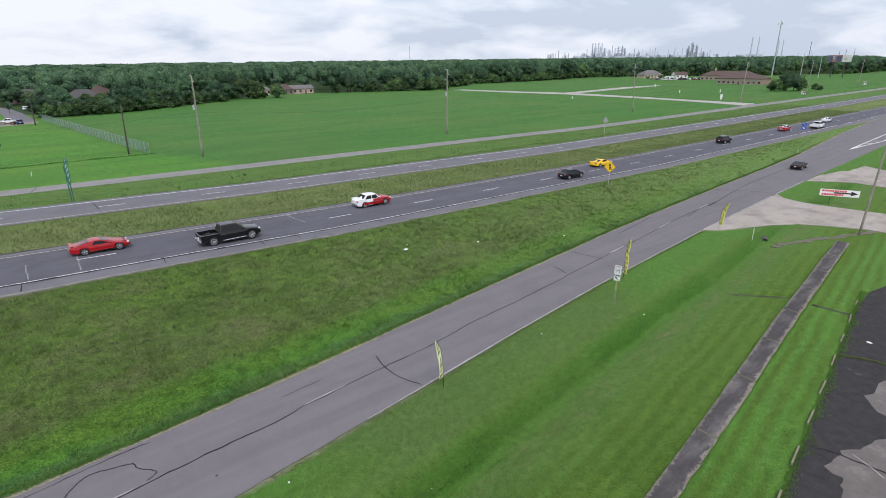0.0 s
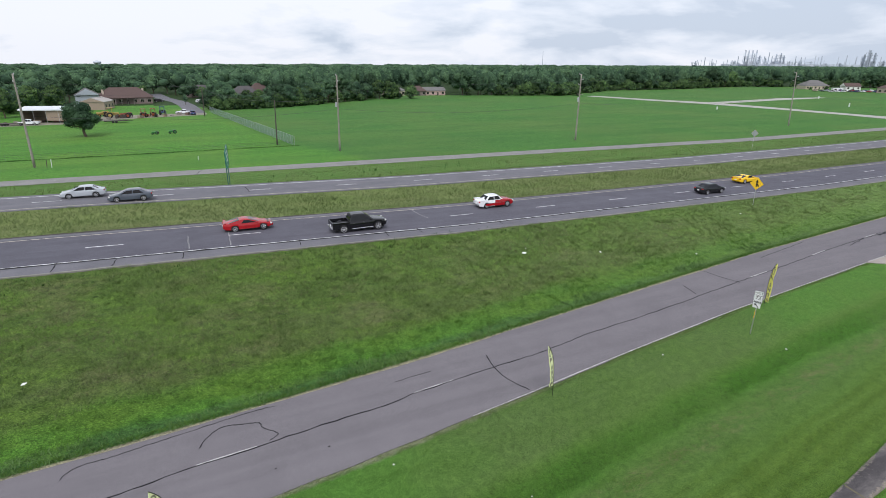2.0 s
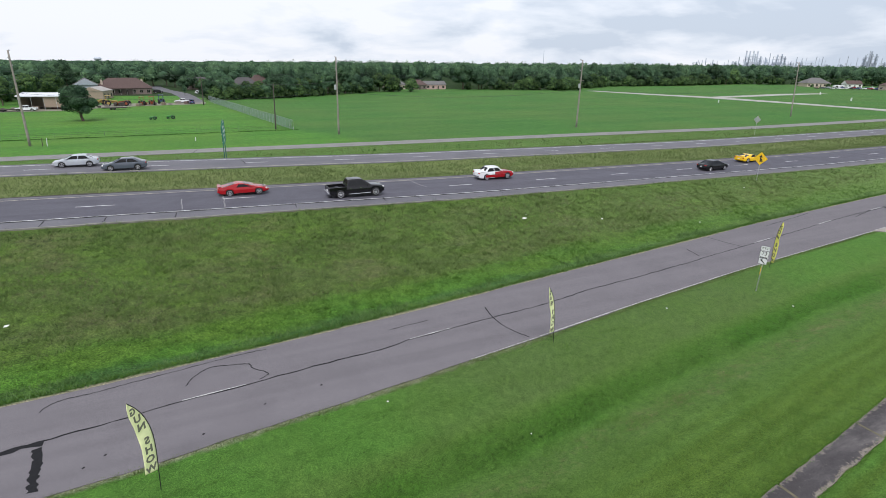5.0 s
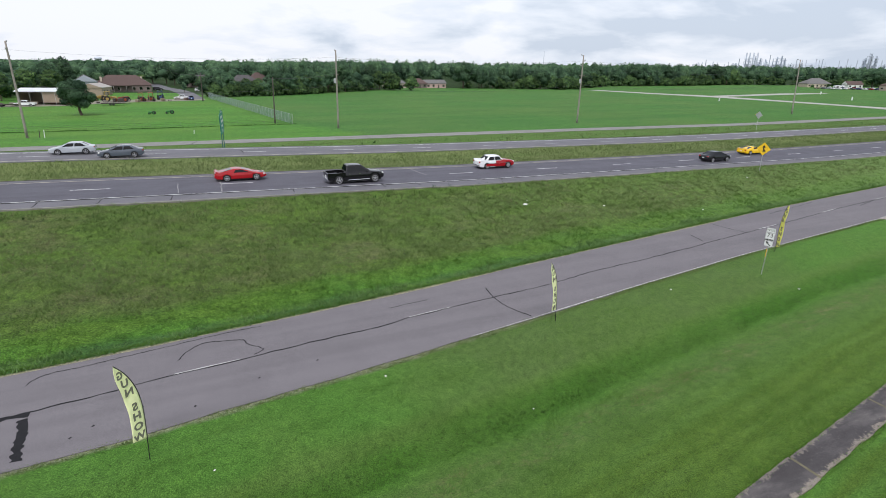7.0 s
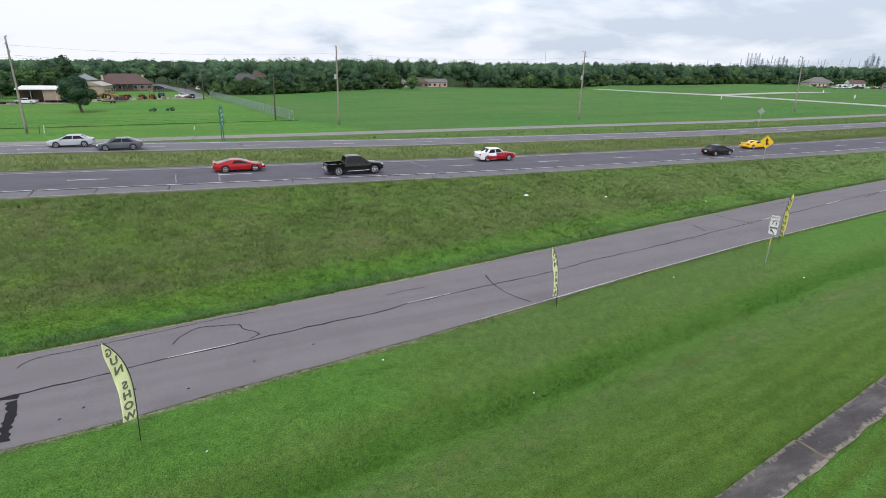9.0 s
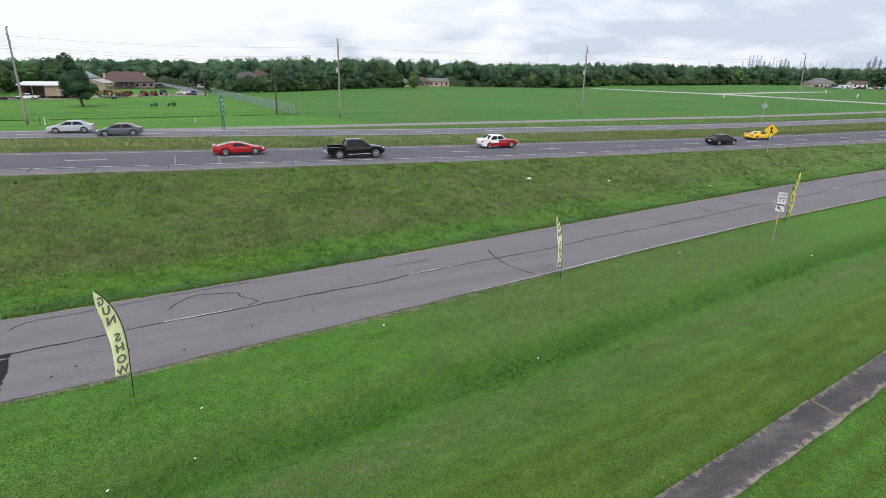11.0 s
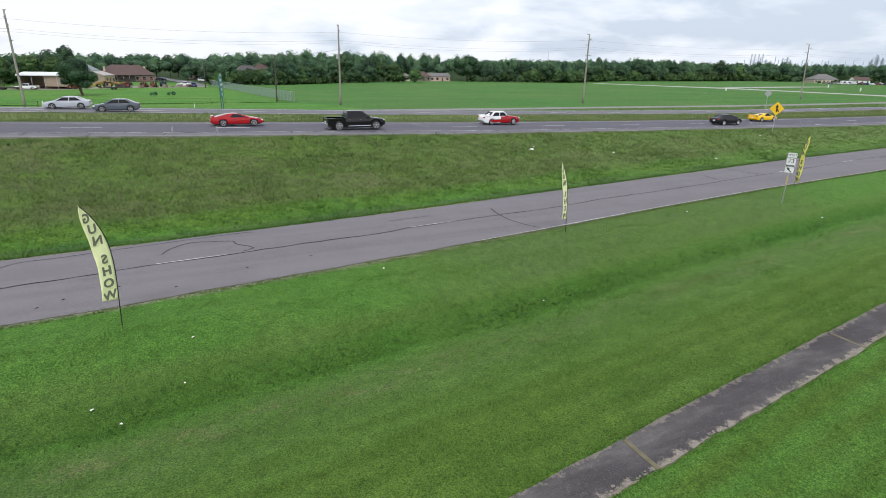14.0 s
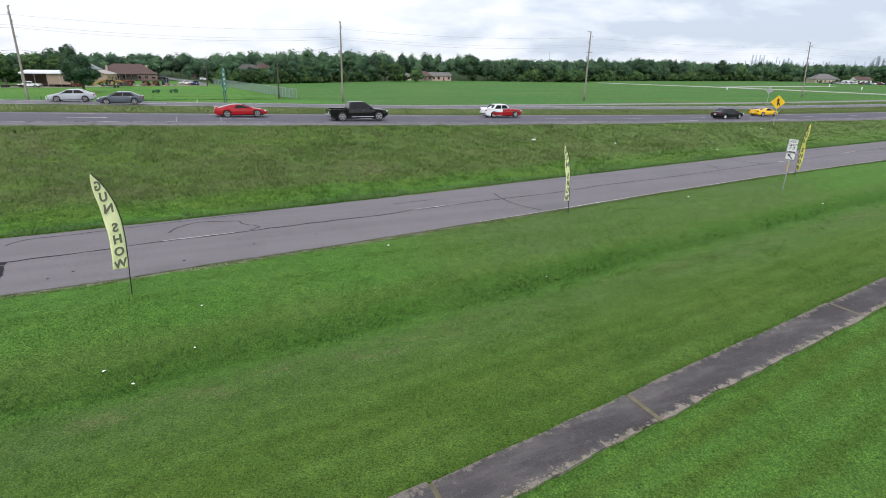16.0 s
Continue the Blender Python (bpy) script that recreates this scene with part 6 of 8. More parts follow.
tufts("grass_swale", u[sw], v[sw], 0.08 + 0.07 * patchy(u[sw], v[sw], 0.9, 13), np.full(sw.sum(), 0.028), 0.7, G_SWALE, "longer dark green grass along the swale", 2, 17)
dry = (np.random.default_rng(4).uniform(size=len(u)) < 0.35) & (np.abs(dist - 7.7 - 0.3 * np.sin(u * 0.5)) < 0.6) & (patchy(u, v, 0.8, 14) > 0.50)
tufts("grass_thatch", u[dry], v[dry], np.full(dry.sum(), 0.045), np.full(dry.sum(), 0.035), 1.2, G_THATCH, "dry tan thatch in the mown grass", 2, 18)
# ragged growth over the edges of road, path and lot
rngE = np.random.default_rng(60)
LOT_JOINT = [(41.6, 8.3), (42.0, 7.5), (42.5, 6.7), (42.6, 5.8)]
uw = rngE.uniform(0, 1, 420)
tufts("weeds_lot_joint", lerp([(i / 3, p[0]) for i, p in enumerate(LOT_JOINT)], uw) + rngE.normal(0, 0.07, 420), lerp([(i / 3, p[1]) for i, p in enumerate(LOT_JOINT)], uw) + rngE.normal(0, 0.04, 420), np.full(420, 0.07), np.full(420, 0.03), 1.0, G_EDGE, "weeds growing in a joint of the black lot", 3, 26, -0.08)
ue = rngE.uniform(-16, 75, 6000)
tufts("grass_road_edge", ue, near_e(ue) - rngE.uniform(-0.10, 0.35, 6000), np.full(6000, 0.06), np.full(6000, 0.03), 1.0, G_EDGE, "grass creeping over the edge of the road", 3, 13, -0.02)
ue = rngE.uniform(-34, 130, 9000)
tufts("grass_far_edge", ue, far_e(ue) + rngE.uniform(0.32, 0.85, 9000), np.full(9000, 0.13), np.full(9000, 0.042), 0.8, G_LUSH, "lush grass creeping over the edge of the road", 3, 14, -0.02)
ue = rngE.uniform(-14, 68, 5000)
sd = rngE.choice((-1, 1), 5000)
tufts("grass_path_edge", ue, path_v(ue) + np.where(sd > 0, 0.70 + 0.12 * np.clip((ue - 25) / 15, 0, 1), -0.56) + rngE.normal(0, 0.06, 5000), np.full(5000, 0.07), np.full(5000, 0.028), 0.9, G_LAWN, "grass creeping over the edges of the footpath", 3, 15, -0.05)
# grass in the joints of the footpath
uj = np.repeat(np.array(JOINTS[2:-1]), 70)
tufts("grass_path_joint", uj + rngE.normal(0, 0.045, len(uj)), path_v(uj) + rngE.uniform(-0.5, 0.62, len(uj)), np.full(len(uj), 0.035), np.full(len(uj), 0.024), 1.2, G_THATCH, "short dry grass growing in the joints of the footpath", 3, 24, 0.0)
# crumbs of soil and concrete washed over the footpath's lower edge
nc = 1500
uc_ = rngE.uniform(-14, 68, nc)
uc_ = uc_[patchy(uc_, uc_ * 0, 1.4, 25) > 0.42]
sz = rngE.uniform(0.012, 0.040, len(uc_))
cv, cf = [], []
for x_, y_, r_ in zip(uc_, path_v(uc_) - 0.50 + np.abs(rngE.normal(0, 0.09, len(uc_))), sz):
    z_, k, q_ = float(path_z(np.array([x_]))[0]) + 0.055, len(cv), rngE.uniform(0, 3)
    cv += [(x_ + r_ * 1.5 * math.cos(q_ + a), y_ + r_ * math.sin(q_ + a), z_) for a in (0, 1.3, 2.6, 3.9, 5.1)] + [(x_, y_, z_ + r_ * 0.6)]
    cf += [(k + i, k + (i + 1) % 5, k + 5) for i in range(5)]
tagged(new("soil_crumbs", mesh_from("soil_crumbs", cv, cf, [M_SLABEDGE])), "pale crumbs of soil and concrete on the footpath", "crumbs", kind="stuff")
ue = rngE.uniform(16, 56, 5200)
tufts("weeds_lot_edge", ue, lot_v(ue) - np.abs(rngE.normal(0, 0.22, 5200)) * (0.3 + 1.4 * patchy(ue, ue * 0, 1.6, 21)) + 0.12, np.full(5200, 0.09), np.full(5200, 0.03), 1.0, G_LAWN, "green weeds spilling over the edge of the lot", 3, 16, -0.05)

# ---------------------------------------------------------------- vehicles
def car_paint(name, col, rough=0.12):
    m = plain(name, col, rough, 0.0, vary=0.04, scale=2.0)
    m.node_tree.nodes["Principled BSDF"].inputs["Coat Weight"].default_value = 0.1
    m.node_tree.nodes["Principled BSDF"].inputs["Coat Roughness"].default_value = 0.08
    return m


P_BLACK, P_YELLOW, P_RED, P_WHITE = car_paint("black_car_paint", (0.0045, 0.0045, 0.006)), car_paint("yellow_car_paint", (0.80, 0.50, 0.01)), car_paint("red_car_paint", (0.34, 0.006, 0.010)), car_paint("white_car_paint", (0.72, 0.73, 0.74))
P_SILVER, P_GREY, P_MAROON = car_paint("silver_car_paint", (0.40, 0.43, 0.46)), car_paint("grey_blue_car_paint", (0.085, 0.10, 0.125)), car_paint("maroon_car_paint", (0.25, 0.012, 0.022))
P_BLUE, P_TAN = car_paint("blue_car_paint", (0.03, 0.06, 0.16)), car_paint("tan_car_paint", (0.36, 0.31, 0.24))
M_GLASS = plain("dark_car_glass", (0.006, 0.007, 0.008), 0.05, vary=0.02, spec=0.35)
M_TYRE = plain("tyre_rubber", (0.018, 0.018, 0.018), 0.85, vary=0.2)
M_RIM = plain("alloy_rim", (0.50, 0.50, 0.52), 0.3, 0.8, vary=0.06)
M_CHROME = plain("chrome_trim", (0.70, 0.70, 0.72), 0.12, 1.0, vary=0.02)
M_LAMPRED = plain("red_lamp_lens", (0.35, 0.012, 0.012), 0.2)
M_LAMPWHITE = plain("clear_lamp_lens", (0.62, 0.62, 0.60), 0.15)


KINDS = {  # length, width, belt, roof, hood, tail heights; rear base, rear top, front top, front base of the glass; wheel radius, wheel places, side windows
    "sedan": (4.85, 1.80, 0.94, 1.43, 0.90, 1.00, -1.95, -1.10, 0.25, 1.22, 0.33, -1.42, 1.44, 2),
    "coupe": (4.70, 1.82, 0.93, 1.35, 0.90, 0.98, -1.90, -0.75, 0.05, 1.00, 0.34, -1.36, 1.42, 1),
    "sports": (4.85, 1.86, 0.84, 1.22, 0.80, 0.93, -2.05, -0.70, 0.00, 1.10, 0.34, -1.32, 1.46, 1),
    "suv": (4.70, 1.88, 1.06, 1.69, 1.06, 1.10, -2.30, -1.95, 0.35, 1.12, 0.37, -1.40, 1.40, 3),
    "wagon": (5.35, 1.95, 0.98, 1.50, 0.96, 0.98, -2.60, -2.20, 0.30, 0.98, 0.35, -1.50, 1.62, 3),
    "classic": (5.00, 1.88, 1.02, 1.56, 1.00, 1.06, -1.65, -1.10, 0.28, 0.80, 0.36, -1.45, 1.50, 2),
    "pickup": (5.90, 1.98, 1.17, 1.83, 1.14, 1.17, -1.10, -0.90, 0.50, 1.40, 0.43, -1.82, 1.90, 2)}


def paint_part(name, bm, material, parent, label="", angle=32):
    """A smooth pressed panel with its hard creases kept."""
    ob = part(name, bm, material, parent, label, smooth=True)
    ob.data.set_sharp_from_angle(angle=radians(angle))
    return ob


def road_wheel(t, x, y, s, wr, plain_cap):
    """A tyre with a spoked rim, or a plain cap, on its outer side."""
    k = 24
    bm = B()
    loft(bm, [[(x + math.cos(math.tau * j / k) * r * wr, y + o, wr + math.sin(math.tau * j / k) * r * wr) for j in range(k)] for o, r in ((-0.11, 0.84), (-0.09, 0.98), (0.0, 1.0), (0.09, 0.98), (0.11, 0.84))])
    wheel = paint_part("wheel", bm, M_TYRE, t)
    # black backing disc, added as the shade seen between the spokes
    bm = B()
    cyl(bm, (x, y + s * 0.105, wr), (x, y + s * 0.112, wr), wr * 0.69, wr * 0.69, 20)
    part("spoke_gap_shade", bm, M_BLACK, wheel)
    bm = B()
    loft(bm, [[(x + math.cos(math.tau * j / k) * r * wr, y + s * o, wr + math.sin(math.tau * j / k) * r * wr) for j in range(k)] for o, r in ((0.10, 0.74), (0.124, 0.72), (0.124, 0.61), (0.108, 0.60))], cap=False)
    if plain_cap:
        cyl(bm, (x, y + s * 0.113, wr), (x, y + s * 0.13, wr), wr * 0.52, wr * 0.36, 16)
    else:
        for q in range(5):
            a = math.tau * (q + 0.25) / 5
            cyl(bm, (x, y + s * 0.118, wr), (x + math.cos(a) * wr * 0.63, y + s * 0.118, wr + math.sin(a) * wr * 0.63), wr * 0.10, wr * 0.075, 4)
        cyl(bm, (x, y + s * 0.112, wr), (x, y + s * 0.130, wr), wr * 0.17, wr * 0.15, 10)
    part("rim", bm, M_RIM, wheel)
    return wheel


def vehicle(kind, u, v, z, rz, paint, label, category, roof=None, rear=None, name="car"):
    """A road vehicle facing +x."""
    L, W, belt, top, hood, tail, rb, rt_, ft, fb, wr, wa, wf, panes = KINDS[kind]
    t = thing(name, u, v, z, rz, label, category, "vehicles")
    w, zb, hl = W / 2, 0.24 if kind not in ("pickup", "suv") else 0.36, L / 2
    reach = wr * 1.14

    def z_top(x):
        return float(np.interp(x, (-hl, -hl + 0.05, -hl + 0.16, -hl + 0.5, rb - 0.05, rb + 0.3, fb - 0.1, fb + 0.3, hl - 0.75, hl - 0.32, hl - 0.10, hl), (tail - 0.22, tail - 0.10, tail - 0.03, tail, tail, belt, belt, hood + 0.01, hood - 0.045, hood - 0.11, hood - 0.20, hood - 0.36)))

    def half_width(x):
        return w * float(np.interp(x, (-hl, -hl + 0.10, -hl + 0.45, -1.0, 1.0, hl - 0.7, hl - 0.28, hl - 0.08, hl), (0.80, 0.90, 0.965, 1.0, 1.0, 0.97, 0.90, 0.78, 0.66)))

    def z_low(x):
        low = float(np.interp(x, (-hl, -hl + 0.14, -hl + 0.5, hl - 0.5, hl - 0.14, hl), (zb + 0.22, zb + 0.06, zb, zb, zb + 0.05, zb + 0.16)))
        for c in (wa, wf):
            if abs(x - c) < reach:
                low = max(low, wr + math.sqrt(reach * reach - (x - c) ** 2))
        return min(low, z_top(x) - 0.16)

    def ring(x):
        lo, hi, ww = z_low(x), z_top(x), half_width(x)
        half = [(ww * 0.90, lo), (ww * 0.985, lo + (hi - lo) * 0.10), (ww, lo + (hi - lo) * 0.52), (ww * 0.985, hi - (hi - lo) * 0.20), (ww * 0.935, hi - 0.03), (ww * 0.82, hi), (ww * 0.4, hi + 0.025)]
        return [(x, -a, b) for a, b in half] + [(x, a, b) for a, b in reversed(half)]
    xs = {-hl, -hl + 0.05, -hl + 0.16, -hl + 0.45, -hl + 0.7, rb - 0.05, rb + 0.3, -0.3, 0.3, fb - 0.1, fb + 0.3, hl - 0.7, hl - 0.32, hl - 0.10, hl}
    for c in (wa, wf):
        xs |= {round(c + reach * math.cos(math.pi * q / 10), 3) for q in range(11)} | {c - reach - 0.02, c + reach + 0.02}
    xs = sorted(x for x in xs if -hl <= x <= hl)
    xs = [x for i, x in enumerate(xs) if i == 0 or x - xs[i - 1] > 0.012]
    if kind == "pickup":
        bm = B()
        loft(bm, [ring(x) for x in [-1.16] + [x for x in xs if x > -1.1]])
        paint_part("body", bm, paint, t)
        arch = [(wa + reach * math.cos(math.pi * q / 10), wr + reach * math.sin(math.pi * q / 10)) for q in range(11)]
        outline = [(-1.17, belt), (-1.17, zb + 0.04)] + [p for p in arch if p[1] > zb + 0.02] + [(-hl + 0.05, zb + 0.16), (-hl, zb + 0.3), (-hl, belt)]
        bm = B()
        for s in (-1, 1):
            start = len(bm.verts)
            plate(bm, outline, 0.12, 1)
            bm.verts.ensure_lookup_table()
            for q in bm.verts[start:]:
                q.co.y += s * (w - 0.065)
        box(bm, (-hl / 2 - 0.58, 0, 0.66), (hl - 1.18, W - 0.24, 0.06))
        bed = part("cargo_bed", bm, paint, t)
        bm = B()
        box(bm, (-hl + 0.05, 0, (zb + 0.2 + belt) / 2), (0.10, W - 0.26, belt - zb - 0.24), 0.02)
        part("tailgate", bm, paint, bed)
        bm = B()
        box(bm, (-hl / 2 - 0.58, 0, 0.70), (hl - 1.26, W - 0.28, 0.02))
        part("bed_liner", bm, M_BLACK, bed)
        bm = B()
        box(bm, (-hl - 0.05, 0, 0.58), (0.16, W * 0.92, 0.2), 0.03)
        part("rear_bumper", bm, M_CHROME, t)
        for s in (-1, 1):
            bm = B()
            cyl(bm, (-0.95, s * (w + 0.03), 0.42), (1.3, s * (w + 0.03), 0.42), 0.05, 0.05, 8)
            part("running_board", bm, M_CHROME, t)
    elif rear:
        bm = B()
        loft(bm, [ring(x) for x in xs if x <= -0.3])
        paint_part("rear_body", bm, rear, t)
        bm = B()
        loft(bm, [ring(x) for x in xs if x >= -0.3])
        paint_part("body", bm, paint, t)
        for s in (-1, 1):
            bm = B()
            box(bm, (-hl + 0.62, s * w * 0.90, tail + 0.02), (1.1, 0.12, 0.10), 0.03)
            part("tail_fin", bm, rear, t)
            bm = B()
            box(bm, (-0.95, s * (w + 0.002), 0.50), (1.3, 0.03, 0.30), 0.012)
            part("lower_panel", bm, paint, t)
    else:
        bm = B()
        loft(bm, [ring(x) for x in xs])
        paint_part("body", bm, paint, t)
    bm = B()
    box(bm, (0.0, 0, wr + 0.12), (L - 0.7, W - 0.50, wr + 0.22))
    part("underbody", bm, M_BLACK, t)

    # cabin: painted shell with panes let into its planes
    gw = w * 0.905
    rw = gw - (top - belt) * 0.40

    def shell(x, zz):
        f = (zz - belt) / (top - belt)
        ww = gw + (rw - gw) * f
        return [(x, -gw, belt - 0.08), (x, -gw, belt), (x, -ww - 0.015, zz - 0.045), (x, -ww + 0.07, zz), (x, 0, zz + 0.03), (x, ww - 0.07, zz), (x, ww + 0.015, zz - 0.045), (x, gw, belt), (x, gw, belt - 0.08)]
    bm = B()
    loft(bm, [shell(rb, belt + 0.05), shell(rt_, top - 0.03), shell(rt_ + 0.25, top), shell(ft - 0.3, top), shell(ft, top - 0.03), shell(fb, belt + 0.05)])
    cabin = paint_part("cabin", bm, roof or paint, t, angle=24)

    def side_point(x, f, s, out):
        return (x, s * (gw + (rw - gw) * f + 0.016 + out), belt + (top - belt) * f)
    lo, hi = 0.07, 0.80
    c_lo, c_hi = rb + (rt_ - rb) * 0.5 + 0.02, rt_ + (0.10 if kind != "pickup" else 0.12)
    a_lo, a_hi = fb + (ft - fb) * lo - 0.22, fb + (ft - fb) * hi - 0.16
    if panes == 1:
        c_lo, c_hi = rt_ + 0.05, rt_ + 0.28
    for i in range(panes):
        f0, f1 = i / panes, (i + 1) / panes
        gap = 0.045
        q = [(c_lo + (a_lo - c_lo) * f0 + (gap if i else 0), lo), (c_lo + (a_lo - c_lo) * f1 - (gap if i < panes - 1 else 0), lo), (c_hi + (a_hi - c_hi) * f1 - (gap if i < panes - 1 else 0), hi), (c_hi + (a_hi - c_hi) * f0 + (gap if i else 0), hi)]
        for s in (-1, 1):
            bm = B()
            loft(bm, [[side_point(x, f, s, o) for x, f in q] for o in (-0.03, 0.006)])
            part("side_window", bm, M_GLASS, cabin)
    for nm, b0, b1 in (("windscreen", fb, ft), ("rear_window", rb, rt_)):
        nrm = Vector((top - belt, 0, abs(b0 - b1))).normalized()
        if b0 < b1:
            nrm.x = -nrm.x
        q = [(0.12, gw * 0.86), (0.90, rw * 0.90)]
        pts = []
        for f, y in q:
            c = Vector((b0 + (b1 - b0) * f, 0, belt + 0.03 + (top - belt - 0.05) * f))
            pts += [c + Vector((0, -y, 0)), c + Vector((0, y, 0))]
        pts = [pts[0], pts[1], pts[3], pts[2]]
        bm = B()
        loft(bm, [[p + nrm * o for p in pts] for o in (-0.03, 0.024)])
        part(nm, bm, M_GLASS, cabin)
    for x in (wa, wf):
        for s in (-1, 1):
            road_wheel(t, x, s * (w - 0.115), s, wr, kind in ("classic", "wagon"))
    for s in (-1, 1):
        bm = B()
        box(bm, (hl - 0.20, s * w * 0.70, hood - 0.22), (0.20, 0.32, 0.13), 0.03)
        part("headlight", bm, M_LAMPWHITE, t)
        bm = B()
        box(bm, (-hl + 0.07, s * w * 0.72, tail - 0.16), (0.12, 0.32, 0.14), 0.03)
        part("tail_light", bm, M_LAMPRED, t)
        bm = B()
        box(bm, (fb - 0.30, s * (w + 0.08), belt + 0.06), (0.12, 0.18, 0.12), 0.03)
        part("wing_mirror", bm, paint, t)
        for xh in ((-0.75, 0.30) if kind not in ("sports", "coupe", "classic") else (-0.25,)):
            bm = B()
            box(bm, (xh, s * (w * 1.0 + 0.004), belt - 0.16), (0.17, 0.02, 0.035))
            part("door_handle", bm, M_CHROME if kind in ("pickup", "classic", "wagon") else paint, t)
    bm = B()
    box(bm, (hl - 0.03, 0, zb + 0.20), (0.12, W * 0.72, 0.15), 0.03)
    part("front_bumper", bm, M_CHROME if kind in ("classic", "wagon", "pickup") else paint, t)
    bm = B()
    box(bm, (hl - 0.035, 0, hood - 0.34), (0.06, W * 0.46, 0.14), 0.02)
    part("grille", bm, M_BLACK, t)
    if kind != "pickup":
        bm = B()
        box(bm, (-hl + 0.03, 0, zb + 0.26), (0.12, W * 0.80, 0.15), 0.03)
        part("rear_bumper", bm, M_CHROME if kind in ("classic", "wagon") else paint, t)
    if kind == "sports":
        bm = B()
        box(bm, (-hl + 0.20, 0, tail + 0.07), (0.26, W * 0.84, 0.035), 0.012)
        for s in (-1, 1):
            box(bm, (-hl + 0.22, s * W * 0.38, tail + 0.03), (0.16, 0.06, 0.09))
        part("spoiler", bm, paint, t)
    bm = B()
    box(bm, (-hl - 0.01, 0, tail - 0.36), (0.02, 0.34, 0.15))
    part("plate", bm, M_SIGNWHITE, t)
    if kind in ("classic", "wagon"):
        for s in (-1, 1):
            bm = B()
            box(bm, (0.1, s * (w + 0.006), zb + 0.44), (L * 0.72, 0.02, 0.03))
            part("side_trim", bm, M_CHROME, t)
    return t


def on_hw(u):
    return float(hw_z(np.array([u]))[0]) + 0.03


def on_fc(u):
    return float(fc_z(np.array([u]))[0]) + 0.03


vehicle("pickup", 14.9, 52.95, on_hw(14.9), 0, P_BLACK, "black crew-cab pickup truck with chrome trim on the highway", "pickup truck", name="pickup_truck")
vehicle("sports", 4.2, 56.9, on_hw(4.2), 0, P_RED, "red low sports coupe with silver wheels on the highway", "car")
vehicle("classic", 33.9, 57.2, on_hw(33.9), 0, P_RED, "red and white vintage two-door car on the highway", "car", roof=P_WHITE, rear=P_WHITE)
vehicle("sedan", 68.4, 53.3, on_hw(68.4), 0, P_BLACK, "glossy black sedan driving along the highway", "car")
vehicle("sports", 81.2, 57.0, on_hw(81.2), 0, P_YELLOW, "bright yellow sports car on the highway", "car")
vehicle("suv", 127.4, 57.0, on_hw(127.4), 0, P_BLACK, "black sport utility vehicle on the highway", "car")
vehicle("classic", 161.6, 57.2, on_hw(161.6), 0, P_RED, "red vintage car with a white roof on the highway", "car", roof=P_WHITE)
vehicle("pickup", 174.0, 53.6, on_hw(174), 0, P_WHITE, "white pickup truck on the highway", "pickup truck", name="pickup_truck")
vehicle("sedan", 192.5, 57.4, on_hw(192.5), 0, P_WHITE, "white sedan on the highway", "car")
vehicle("coupe", 112.0, 35.9, float(ramp_z(np.array([112.0]))[0]) + 0.03, 4, P_BLACK, "black convertible coupe on the frontage road", "car")
vehicle("sedan", -13.0, 78.1, on_fc(-13), 180, P_SILVER, "silver sedan on the far carriageway", "car")
vehicle("sedan", -7.6, 74.5, on_fc(-7.6), 180, P_GREY, "grey-blue sedan on the far carriageway", "car")


# farm machines in the yard
P_ORANGE, P_DOZER, P_DGREEN, P_TBLUE = plain("orange_machine_paint", (0.24, 0.05, 0.018), 0.5, vary=0.15), plain("yellow_machine_paint", (0.34, 0.24, 0.06), 0.5, vary=0.2), plain("dark_green_machine_paint", (0.025, 0.17, 0.035), 0.5, vary=0.15), plain("blue_machine_paint", (0.03, 0.06, 0.15), 0.5, vary=0.15)


